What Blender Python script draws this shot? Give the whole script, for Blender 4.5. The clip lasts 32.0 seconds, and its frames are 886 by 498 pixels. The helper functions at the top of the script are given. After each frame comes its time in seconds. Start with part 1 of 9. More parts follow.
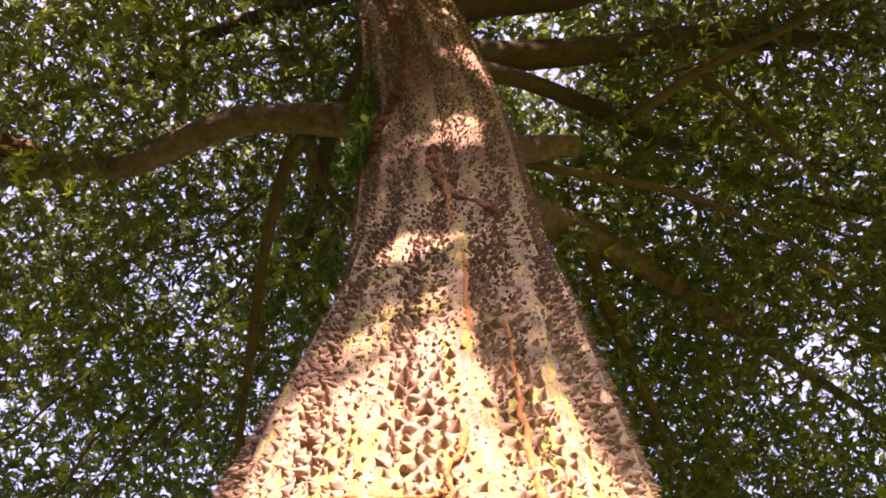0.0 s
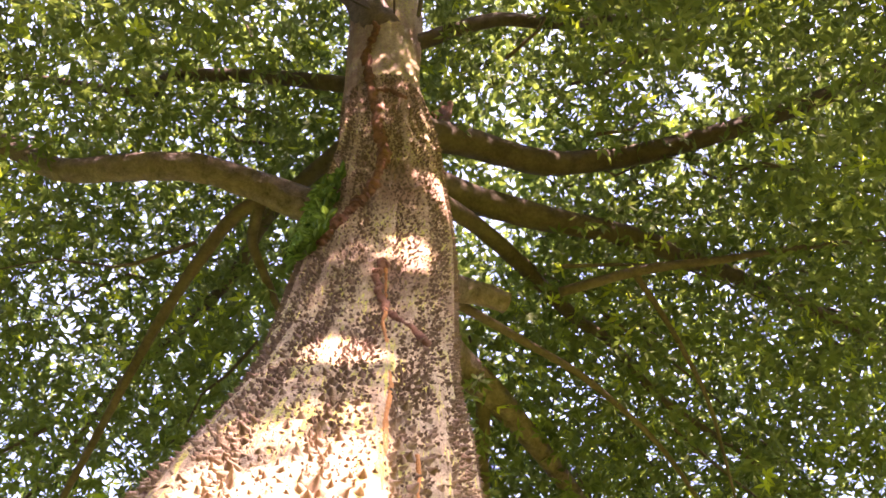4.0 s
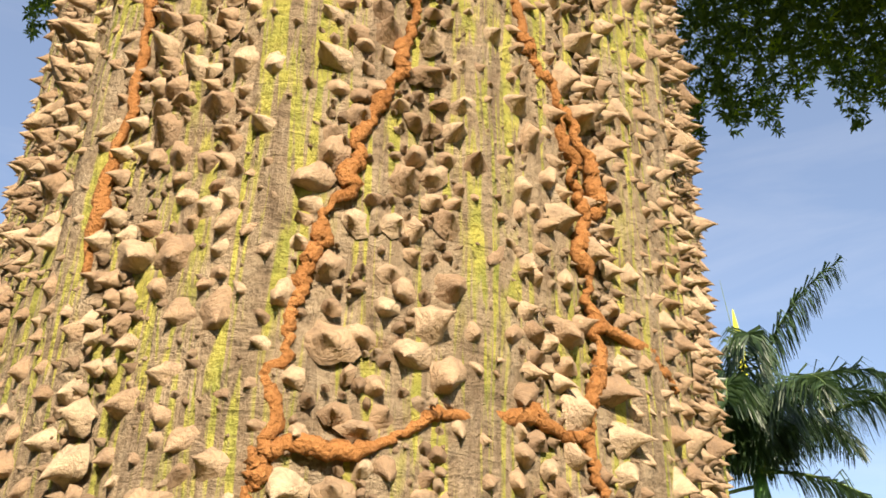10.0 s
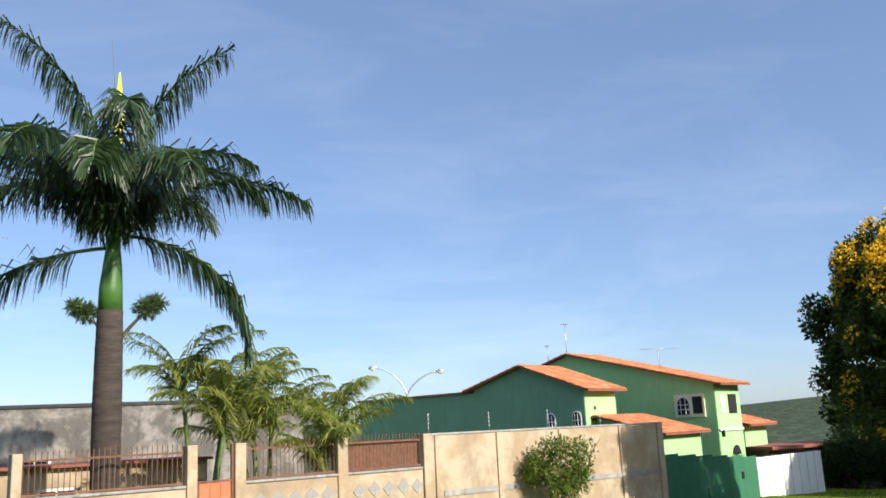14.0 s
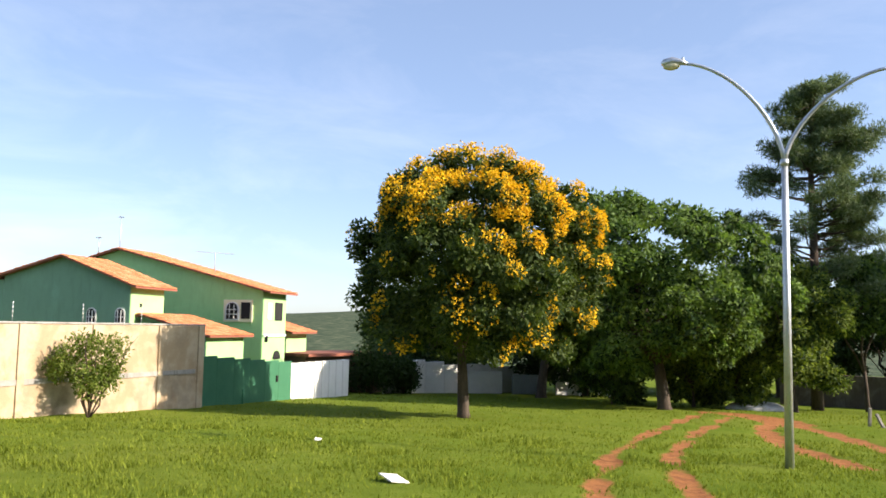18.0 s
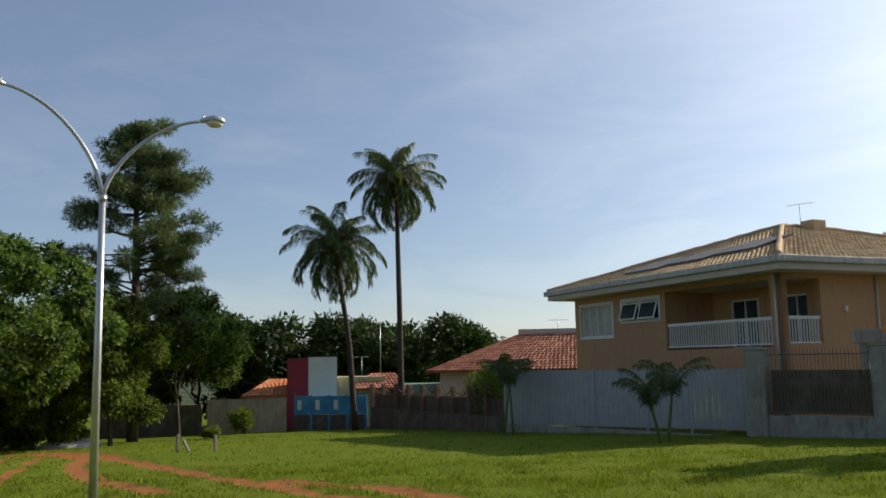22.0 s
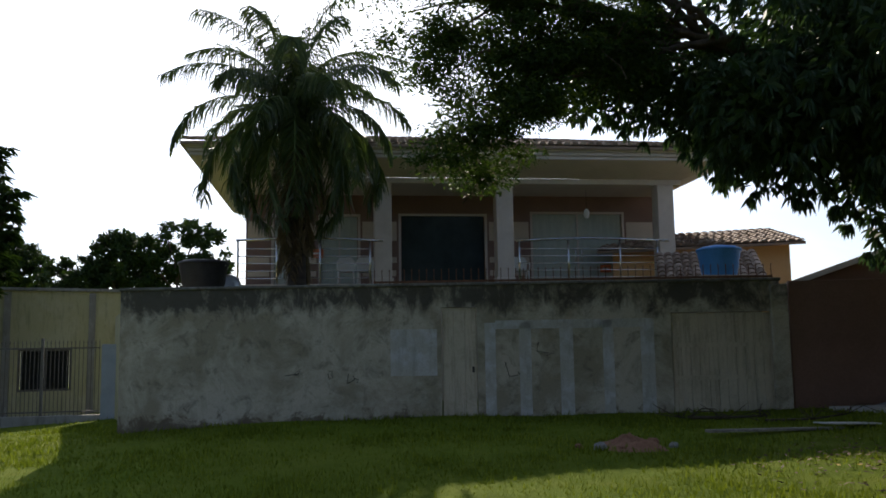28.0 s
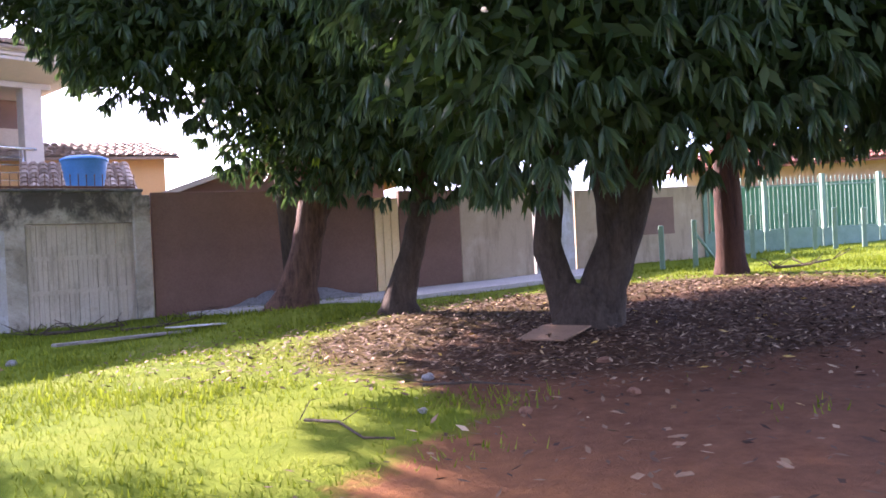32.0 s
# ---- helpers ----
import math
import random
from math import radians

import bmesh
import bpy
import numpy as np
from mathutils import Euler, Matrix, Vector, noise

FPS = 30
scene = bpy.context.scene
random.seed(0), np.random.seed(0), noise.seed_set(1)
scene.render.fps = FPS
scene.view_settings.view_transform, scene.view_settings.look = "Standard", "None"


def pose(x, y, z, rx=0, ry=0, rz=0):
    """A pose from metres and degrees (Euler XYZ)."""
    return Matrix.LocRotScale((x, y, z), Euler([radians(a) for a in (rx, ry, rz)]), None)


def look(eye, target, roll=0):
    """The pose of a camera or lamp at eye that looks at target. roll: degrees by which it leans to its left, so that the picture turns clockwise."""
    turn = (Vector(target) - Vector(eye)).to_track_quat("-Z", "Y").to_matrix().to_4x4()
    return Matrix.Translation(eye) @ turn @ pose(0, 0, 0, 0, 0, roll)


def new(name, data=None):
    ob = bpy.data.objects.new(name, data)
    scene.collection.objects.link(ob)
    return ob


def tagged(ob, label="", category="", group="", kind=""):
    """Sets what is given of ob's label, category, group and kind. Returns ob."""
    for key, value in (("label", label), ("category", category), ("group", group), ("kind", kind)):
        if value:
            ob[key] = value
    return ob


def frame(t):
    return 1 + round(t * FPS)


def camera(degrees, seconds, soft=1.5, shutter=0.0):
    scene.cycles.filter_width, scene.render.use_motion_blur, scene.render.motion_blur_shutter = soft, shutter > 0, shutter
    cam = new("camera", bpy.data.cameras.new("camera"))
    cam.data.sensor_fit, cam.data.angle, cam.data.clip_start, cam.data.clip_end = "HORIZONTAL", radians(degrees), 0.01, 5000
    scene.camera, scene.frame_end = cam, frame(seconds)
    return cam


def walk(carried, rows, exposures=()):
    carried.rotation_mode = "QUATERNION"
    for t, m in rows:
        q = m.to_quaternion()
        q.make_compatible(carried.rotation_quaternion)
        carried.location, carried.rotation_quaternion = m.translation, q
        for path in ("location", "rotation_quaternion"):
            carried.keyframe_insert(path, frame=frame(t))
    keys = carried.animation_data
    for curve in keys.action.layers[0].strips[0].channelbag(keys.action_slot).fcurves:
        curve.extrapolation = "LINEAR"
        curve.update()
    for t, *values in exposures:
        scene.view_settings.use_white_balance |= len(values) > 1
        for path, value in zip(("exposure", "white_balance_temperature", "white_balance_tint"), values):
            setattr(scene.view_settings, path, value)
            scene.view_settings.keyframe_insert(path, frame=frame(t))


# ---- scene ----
cam = camera(54.7, 32.0, 1.7)
PATH = [
    (0, (0.031, 0.015, 1.747), (-0.078, 0.732, 3.611), 2.2),
    (0.5, (0.054, 0.003, 1.751), (-0.058, 0.617, 3.651), 3.7),
    (1, (0.07, -0.072, 1.739), (-0.046, 0.475, 3.659), 5.6),
    (1.5, (0.081, -0.123, 1.73), (-0.046, 0.358, 3.667), 7.6),
    (2, (0.059, -0.127, 1.73), (-0.03, 0.294, 3.683), 7.9),
    (2.5, (-0.015, -0.11, 1.715), (0.015, 0.312, 3.669), -1.6),
    (4.5, (-0.111, -0.002, 1.701), (0.006, 0.495, 3.635), 0.9),
    (5, (-0.106, 0.013, 1.696), (-0.035, 0.667, 3.585), 3.5),
    (5.5, (-0.097, 0.031, 1.694), (-0.04, 0.838, 3.523), 3.0),
    (6, (-0.092, 0.057, 1.696), (-0.045, 1.014, 3.452), 2.4),
    (6.5, (-0.087, 0.074, 1.686), (-0.038, 1.187, 3.347), 1.6),
    (7, (-0.08, 0.076, 1.678), (0.001, 1.299, 3.259), 1.1),
    (7.5, (-0.075, 0.099, 1.669), (0.012, 1.431, 3.159), -0.2),
    (8, (-0.072, 0.134, 1.655), (0.006, 1.572, 3.043), -0.4),
    (8.5, (-0.043, 0.158, 1.623), (-0.021, 1.684, 2.916), 0.4),
    (9, (-0.036, 0.174, 1.605), (-0.02, 1.801, 2.768), 0.1),
    (9.5, (-0.033, 0.181, 1.591), (-0.023, 1.87, 2.662), 0.5),
    (10, (-0.024, 0.193, 1.575), (0.026, 1.959, 2.512), 0.4),
    (10.5, (-0.009, 0.216, 1.563), (0.104, 2.028, 2.402), 0.1),
    (11, (0.014, 0.231, 1.557), (0.259, 2.047, 2.359), -0.6),
    (11.5, (0.042, 0.245, 1.554), (0.452, 2.055, 2.3), -1.3),
    (12, (0.066, 0.225, 1.528), (0.641, 2.019, 2.201), -1.3),
    (12.5, (0.098, 0.208, 1.512), (0.852, 1.958, 2.119), -1.8),
    (13, (0.143, 0.193, 1.511), (1.090, 1.863, 2.071), -2.0),
    (13.5, (0.208, 0.204, 1.524), (1.363, 1.756, 2.03), -2.1),
    (14, (0.308, 0.186, 1.465), (1.629, 1.629, 1.88), -2.8),
    (14.5, (0.374, 0.099, 1.43), (1.803, 1.457, 1.763), -2.5),
    (15, (0.429, 0.168, 1.41), (1.918, 1.479, 1.666), -0.5),
    (15.5, (0.44, 0.147, 1.456), (2.108, 1.235, 1.64), -0.4),
    (17.5, (0.478, -0.095, 1.444), (2.323, 0.669, 1.548), 0.4),
    (18, (0.507, -0.121, 1.485), (2.386, 0.541, 1.666), 1.1),
    (18.5, (0.474, -0.126, 1.492), (2.397, 0.381, 1.7), 1.6),
    (19, (0.424, -0.109, 1.501), (2.387, 0.179, 1.751), 0.2),
    (19.5, (0.376, -0.134, 1.497), (2.357, -0.059, 1.755), 0.2),
    (20, (0.334, -0.187, 1.49), (2.313, -0.266, 1.767), -0.8),
    (20.5, (0.341, -0.24, 1.501), (2.311, -0.479, 1.752), 0.2),
    (21, (0.329, -0.311, 1.512), (2.266, -0.721, 1.792), -0.5),
    (21.5, (0.267, -0.347, 1.516), (2.155, -0.946, 1.788), -0.9),
    (22, (0.289, -0.363, 1.482), (2.106, -1.158, 1.741), -1.1),
    (22.5, (0.307, -0.402, 1.498), (2.038, -1.373, 1.744), -1.6),
    (23, (0.163, -0.452, 1.475), (1.776, -1.613, 1.701), -1.7),
    (23.5, (0.149, -0.493, 1.495), (1.626, -1.825, 1.705), -1.6),
    (24, (0.151, -0.519, 1.478), (1.497, -1.985, 1.674), -1.3),
    (24.5, (0.116, -0.6, 1.459), (1.286, -2.207, 1.672), -0.5),
    (25, (0.109, -0.587, 1.463), (1.121, -2.298, 1.682), 0.2),
    (25.5, (0.076, -0.618, 1.46), (0.924, -2.418, 1.658), -0.1),
    (26, (0.099, -0.676, 1.444), (0.73, -2.562, 1.663), -0.8),
    (26.5, (0.084, -0.638, 1.418), (0.504, -2.582, 1.632), -0.4),
    (28.5, (0.041, -0.633, 1.442), (-0.219, -2.603, 1.667), -1.2),
    (29, (-0.155, -0.684, 1.381), (-0.606, -2.618, 1.613), -1.4),
    (29.5, (-0.238, -0.628, 1.358), (-0.864, -2.513, 1.59), -1.8),
    (30, (-0.366, -0.596, 1.339), (-1.173, -2.411, 1.567), -1.6),
    (30.5, (-0.355, -0.55, 1.36), (-1.31, -2.295, 1.569), -1.7),
    (31, (-0.429, -0.545, 1.348), (-1.522, -2.21, 1.53), -2.1),
    (31.5, (-0.518, -0.54, 1.331), (-1.741, -2.119, 1.428), -2.4),
    (32, (-0.587, -0.528, 1.3), (-1.897, -2.039, 1.29), -2.8),
]
# the film's own exposure and white balance along the way: seconds, stops, kelvin, tint
EXPOSURE = [(0, 2.5, 7300, 64), (1, 3.5, 6800, 62), (2, 3.9, 6800, 68), (5, 3.15, 6900, 46), (6, 1.9, 6700, 46), (7, 1.05, 7500, 26), (8, 0.95, 7400, 16), (9, 0.95, 7300, 13), (11, 0.85, 6800, 14), (12, 0.6, 6500, 16), (13, 0.5, 6000, 12), (15, 0.5, 6300, 12), (17, 0.85, 6600, 13), (19, 1.1, 6900, 16), (20, 0.8, 7100, 15), (21, 0.5, 7100, 13), (22, 0.1, 7000, 11), (23, -0.3, 7000, 10), (24, -0.7, 7200, 11), (26, -1.25, 6950, 10), (27.5, -0.4, 6800, 13), (28.5, 0.7, 6600, 15), (29, 1.25, 6800, 19), (30, 2.3, 7000, 38), (31, 2.7, 6700, 38), (32, 2.8, 6300, 45)]
walk(cam, [(t, look(eye, target, roll)) for t, eye, target, roll in PATH], EXPOSURE)

# ---------------------------------------------------------------- sky, sun
SUN_YAW, SUN_UP = -175.0, 28.4
sx, sy = -math.sin(radians(SUN_YAW)) * math.cos(radians(SUN_UP)), math.cos(radians(SUN_YAW)) * math.cos(radians(SUN_UP))
sun_way = Vector((sx, sy, math.sin(radians(SUN_UP))))
CLOUD_WAY = (0.368, -0.908, 0.198)
world = bpy.data.worlds.new("world")
scene.world = world
world.use_nodes = True
wt = world.node_tree
sky = wt.nodes.new("ShaderNodeTexSky")
sky.sky_type, sky.sun_disc = "NISHITA", False
sky.sun_elevation, sky.sun_rotation = radians(SUN_UP), math.atan2(sx, sy)
sky.air_density, sky.dust_density, sky.ozone_density = 1.0, 1.4, 2.6
sky.altitude = 1100
# thin drifts of high cloud, drawn out along one way
tc, mp = wt.nodes.new("ShaderNodeTexCoord"), wt.nodes.new("ShaderNodeMapping")
mp.inputs["Scale"].default_value, mp.inputs["Rotation"].default_value = (1.6, 3.2, 9.0), (0.15, 0.1, 0.5)
cl, cr, mx = wt.nodes.new("ShaderNodeTexNoise"), wt.nodes.new("ShaderNodeValToRGB"), wt.nodes.new("ShaderNodeMix")
cl.inputs["Scale"].default_value, cl.inputs["Detail"].default_value, cl.inputs["Roughness"].default_value, cl.inputs["Distortion"].default_value = 1.4, 7.0, 0.62, 0.5
cr.color_ramp.elements[0].position, cr.color_ramp.elements[1].position = 0.46, 0.82
cr.color_ramp.elements[1].color = (0.3, 0.3, 0.3, 1)
mx.data_type, mx.blend_type = "RGBA", "MIX"
wt.links.new(tc.outputs["Generated"], mp.inputs[0])
wt.links.new(mp.outputs[0], cl.inputs["Vector"])
wt.links.new(cl.outputs["Fac"], cr.inputs[0])
hs = wt.nodes.new("ShaderNodeHueSaturation")
hs.inputs["Saturation"].default_value, hs.inputs["Value"].default_value = 0.35, 1.5
wt.links.new(sky.outputs[0], hs.inputs["Color"])
wt.links.new(cr.outputs[0], mx.inputs[0])
wt.links.new(sky.outputs[0], mx.inputs[6])
wt.links.new(hs.outputs[0], mx.inputs[7])
veil = wt.nodes.new("ShaderNodeMix")
veil.data_type, veil.inputs[0].default_value, veil.inputs[7].default_value = "RGBA", 0.36, (2.0, 2.65, 3.9, 1)
wt.links.new(mx.outputs[2], veil.inputs[6])
# the haze glows round the sun
dot, pw, glow = wt.nodes.new("ShaderNodeVectorMath"), wt.nodes.new("ShaderNodeMath"), wt.nodes.new("ShaderNodeMix")
dot.operation, pw.operation, pw.inputs[1].default_value, pw.use_clamp = "DOT_PRODUCT", "POWER", 5.0, True
wt.links.new(tc.outputs["Generated"], dot.inputs[0])
dot.inputs[1].default_value = sun_way
glow.data_type, glow.blend_type, glow.inputs[7].default_value = "RGBA", "ADD", (7.0, 7.5, 8.0, 1)
wt.links.new(dot.outputs["Value"], pw.inputs[0])
wt.links.new(pw.outputs[0], glow.inputs[0])
wt.links.new(veil.outputs[2], glow.inputs[6])
# small heaped clouds low beside the sun
near, ring, puff, pr = (wt.nodes.new("ShaderNode" + n) for n in ("VectorMath", "MapRange", "TexNoise", "MapRange"))
near.operation, near.inputs[1].default_value = "DOT_PRODUCT", CLOUD_WAY
wt.links.new(tc.outputs["Generated"], near.inputs[0])
wt.links.new(near.outputs["Value"], ring.inputs["Value"])
ring.inputs["From Min"].default_value, ring.inputs["From Max"].default_value = 0.9950, 0.9995
cm = wt.nodes.new("ShaderNodeMapping")
cm.inputs["Scale"].default_value = (1, 1, 2.2)
puff.inputs["Scale"].default_value, puff.inputs["Detail"].default_value, puff.inputs["Roughness"].default_value = 17.0, 6.0, 0.62
wt.links.new(tc.outputs["Generated"], cm.inputs[0])
wt.links.new(cm.outputs[0], puff.inputs["Vector"])
wt.links.new(puff.outputs["Fac"], pr.inputs["Value"])
pr.inputs["From Min"].default_value, pr.inputs["From Max"].default_value = 0.47, 0.68
both, heap = wt.nodes.new("ShaderNodeMath"), wt.nodes.new("ShaderNodeMix")
both.operation = "MULTIPLY"
wt.links.new(ring.outputs[0], both.inputs[0])
wt.links.new(pr.outputs[0], both.inputs[1])
heap.data_type, heap.blend_type, heap.inputs[7].default_value = "RGBA", "ADD", (3.6, 3.4, 3.1, 1)
wt.links.new(both.outputs[0], heap.inputs[0])
wt.links.new(glow.outputs[2], heap.inputs[6])
wt.links.new(heap.outputs[2], wt.nodes["Background"].inputs["Color"])
wt.nodes["Background"].inputs["Strength"].default_value = 0.12
sun = new("sun", bpy.data.lights.new("sun", "SUN"))
sun.data.energy, sun.data.angle, sun.data.color = 5.0, radians(0.53), (1.0, 0.91, 0.76)
sun.matrix_world = look(sun_way * 60, (0, 0, 0))

# ---------------------------------------------------------------- tools
TAU = 2 * math.pi
rng = np.random.default_rng(7)


def mesh_of(name, verts, faces, mat, smooth=False):
    me = bpy.data.meshes.new(name)
    me.from_pydata([tuple(v) for v in verts], [], [tuple(f) for f in faces])
    me.materials.append(mat)
    if smooth:
        me.polygons.foreach_set("use_smooth", [True] * len(me.polygons))
    me.update()
    return me


def quads(name, v, mat, per=4):
    """A mesh of loose polygons, per corners each, from an array of corners."""
    v = np.asarray(v, np.float32).reshape(-1, 3)
    n = len(v) // per
    me = bpy.data.meshes.new(name)
    me.vertices.add(n * per)
    me.vertices.foreach_set("co", v.ravel())
    me.loops.add(n * per)
    me.loops.foreach_set("vertex_index", np.arange(n * per, dtype=np.int32))
    me.polygons.add(n)
    me.polygons.foreach_set("loop_start", np.arange(0, n * per, per, dtype=np.int32))
    me.materials.append(mat)
    me.update(calc_edges=True)
    return me


def put(name, me, parent=None, label="", m=None):
    ob = new(name, me)
    if parent is not None:
        ob.parent = parent
    if m is not None:
        ob.matrix_basis = m
    if label:
        ob["label"] = label
    return ob


def part(name, bm, mat, parent=None, label="", smooth=False, m=None):
    me = bpy.data.meshes.new(name)
    bm.to_mesh(me)
    bm.free()
    me.materials.append(mat)
    if smooth:
        me.polygons.foreach_set("use_smooth", [True] * len(me.polygons))
    return put(name, me, parent, label, m)


def thing(name, label, category, m=None, group="", kind=""):
    ob = new(name)
    ob.empty_display_size = 0.2
    if m is not None:
        ob.matrix_basis = m
    return tagged(ob, label, category, group, kind)


def box(bm, x0, x1, y0, y1, z0, z1, bevel=0.0, m=None):
    v = [bm.verts.new((x, y, z)) for z in (z0, z1) for y in (y0, y1) for x in (x0, x1)]
    for f in ((0, 2, 3, 1), (4, 5, 7, 6), (0, 1, 5, 4), (2, 6, 7, 3), (0, 4, 6, 2), (1, 3, 7, 5)):
        bm.faces.new([v[i] for i in f])
    if bevel:
        es = list({e for w in v for e in w.link_edges})
        r = bmesh.ops.bevel(bm, geom=es, offset=bevel, segments=1, affect="EDGES")
        v = list(set(r["verts"]) | {w for w in v if w.is_valid})
    if m is not None:
        bmesh.ops.transform(bm, matrix=m, verts=v)
    return v


def bm_box(*a, **k):
    bm = bmesh.new()
    box(bm, *a, **k)
    return bm


def tube_data(pts, radii, n=8, closed=True, seed=0, rough=0.0):
    pts = np.asarray(pts, float)
    radii = np.broadcast_to(np.asarray(radii, float), (len(pts),))
    tang = np.gradient(pts, axis=0)
    tang /= np.linalg.norm(tang, axis=1)[:, None] + 1e-9
    ref = np.array([0.0, 0, 1]) if abs(tang[0][2]) < 0.9 else np.array([1.0, 0, 0])
    u = np.cross(tang[0], ref)
    verts, rr = [], np.random.default_rng(seed)
    for i, (p, t) in enumerate(zip(pts, tang)):
        u = u - t * (u @ t)
        u /= np.linalg.norm(u) + 1e-9
        w = np.cross(t, u)
        for k in range(n):
            a = TAU * k / n
            r = radii[i] * (1 + rough * rr.uniform(-1, 1))
            verts.append(p + r * (math.cos(a) * u + math.sin(a) * w))
    faces = []
    for i in range(len(pts) - 1):
        for k in range(n):
            a, b = i * n + k, i * n + (k + 1) % n
            faces.append((a, b, b + n, a + n))
    if closed:
        faces.append(tuple(range(n))[::-1])
        faces.append(tuple((len(pts) - 1) * n + k for k in range(n)))
    return verts, faces


def tube(name, pts, radii, mat, parent=None, n=8, label="", rough=0.0, seed=0, smooth=True):
    v, f = tube_data(pts, radii, n, True, seed, rough)
    return put(name, mesh_of(name, v, f, mat, smooth), parent, label)


def tubes(name, many, mat, parent=None, label="", rough=0.0):
    """Several tubes joined into one mesh: many = list of (points, radii, sides)."""
    vs, fs = [], []
    for i, (p, r, n) in enumerate(many):
        v, f = tube_data(p, r, n, True, i, rough)
        o = len(vs)
        vs += v
        fs += [tuple(k + o for k in q) for q in f]
    return put(name, mesh_of(name, vs, fs, mat, True), parent, label)


def bend(a, b, sag=0.0, n=8, wig=0.0, seed=0):
    """A curved line from a to b that rises by sag in its middle."""
    r = np.random.default_rng(seed)
    a, b = np.asarray(a, float), np.asarray(b, float)
    s = np.linspace(0, 1, n)[:, None]
    p = a + (b - a) * s
    p[:, 2] += sag * 4 * s[:, 0] * (1 - s[:, 0])
    if wig:
        w = r.normal(0, wig, (n, 3))
        w[0] = w[-1] = 0
        p += w
    return p


def upright(outline, thick, m=None):
    """A bmesh: an outline of (x, z) in the plane y = 0, thick deep behind it (towards +y)."""
    bm = bmesh.new()
    lo = [bm.verts.new((x, 0, z)) for x, z in outline]
    hi = [bm.verts.new((x, thick, z)) for x, z in outline]
    n = len(lo)
    bm.faces.new(lo)
    bm.faces.new(hi[::-1])
    for i in range(n):
        bm.faces.new((lo[i], hi[i], hi[(i + 1) % n], lo[(i + 1) % n]))
    bmesh.ops.recalc_face_normals(bm, faces=bm.faces)
    if m is not None:
        bm.transform(m)
    return bm


def wall_with_holes(L, H, thick, holes, z0=0.0):
    """A wall along x from 0 to L, in y from 0 to thick, with openings (x0, x1, z0, z1) through it."""
    xs = sorted({0.0, L, *[h[0] for h in holes], *[h[1] for h in holes]})
    zs = sorted({z0, H, *[h[2] for h in holes], *[h[3] for h in holes]})
    bm = bmesh.new()
    solid = lambda i, j: 0 <= i < len(xs) - 1 and 0 <= j < len(zs) - 1 and not any(
        h[0] <= (xs[i] + xs[i + 1]) / 2 <= h[1] and h[2] <= (zs[j] + zs[j + 1]) / 2 <= h[3] for h in holes)
    cache = {}

    def vert(x, y, z):
        if (x, y, z) not in cache:
            cache[x, y, z] = bm.verts.new((x, y, z))
        return cache[x, y, z]

    for i in range(len(xs) - 1):
        for j in range(len(zs) - 1):
            if not solid(i, j):
                continue
            a, b, c, d = xs[i], xs[i + 1], zs[j], zs[j + 1]
            bm.faces.new([vert(*p) for p in ((a, 0, c), (b, 0, c), (b, 0, d), (a, 0, d))])
            bm.faces.new([vert(*p) for p in ((a, thick, c), (a, thick, d), (b, thick, d), (b, thick, c))])
            if not solid(i - 1, j):
                bm.faces.new([vert(*p) for p in ((a, 0, c), (a, 0, d), (a, thick, d), (a, thick, c))])
            if not solid(i + 1, j):
                bm.faces.new([vert(*p) for p in ((b, 0, c), (b, thick, c), (b, thick, d), (b, 0, d))])
            if not solid(i, j - 1):
                bm.faces.new([vert(*p) for p in ((a, 0, c), (a, thick, c), (b, thick, c), (b, 0, c))])
            if not solid(i, j + 1):
                bm.faces.new([vert(*p) for p in ((a, 0, d), (b, 0, d), (b, thick, d), (a, thick, d))])
    return bm


def along(a, b, z=0.0):
    """The pose whose x axis runs on the ground from a to b."""
    return pose(a[0], a[1], z, 0, 0, math.degrees(math.atan2(b[1] - a[1], b[0] - a[0])))


def dist(a, b):
    return math.hypot(b[0] - a[0], b[1] - a[1])

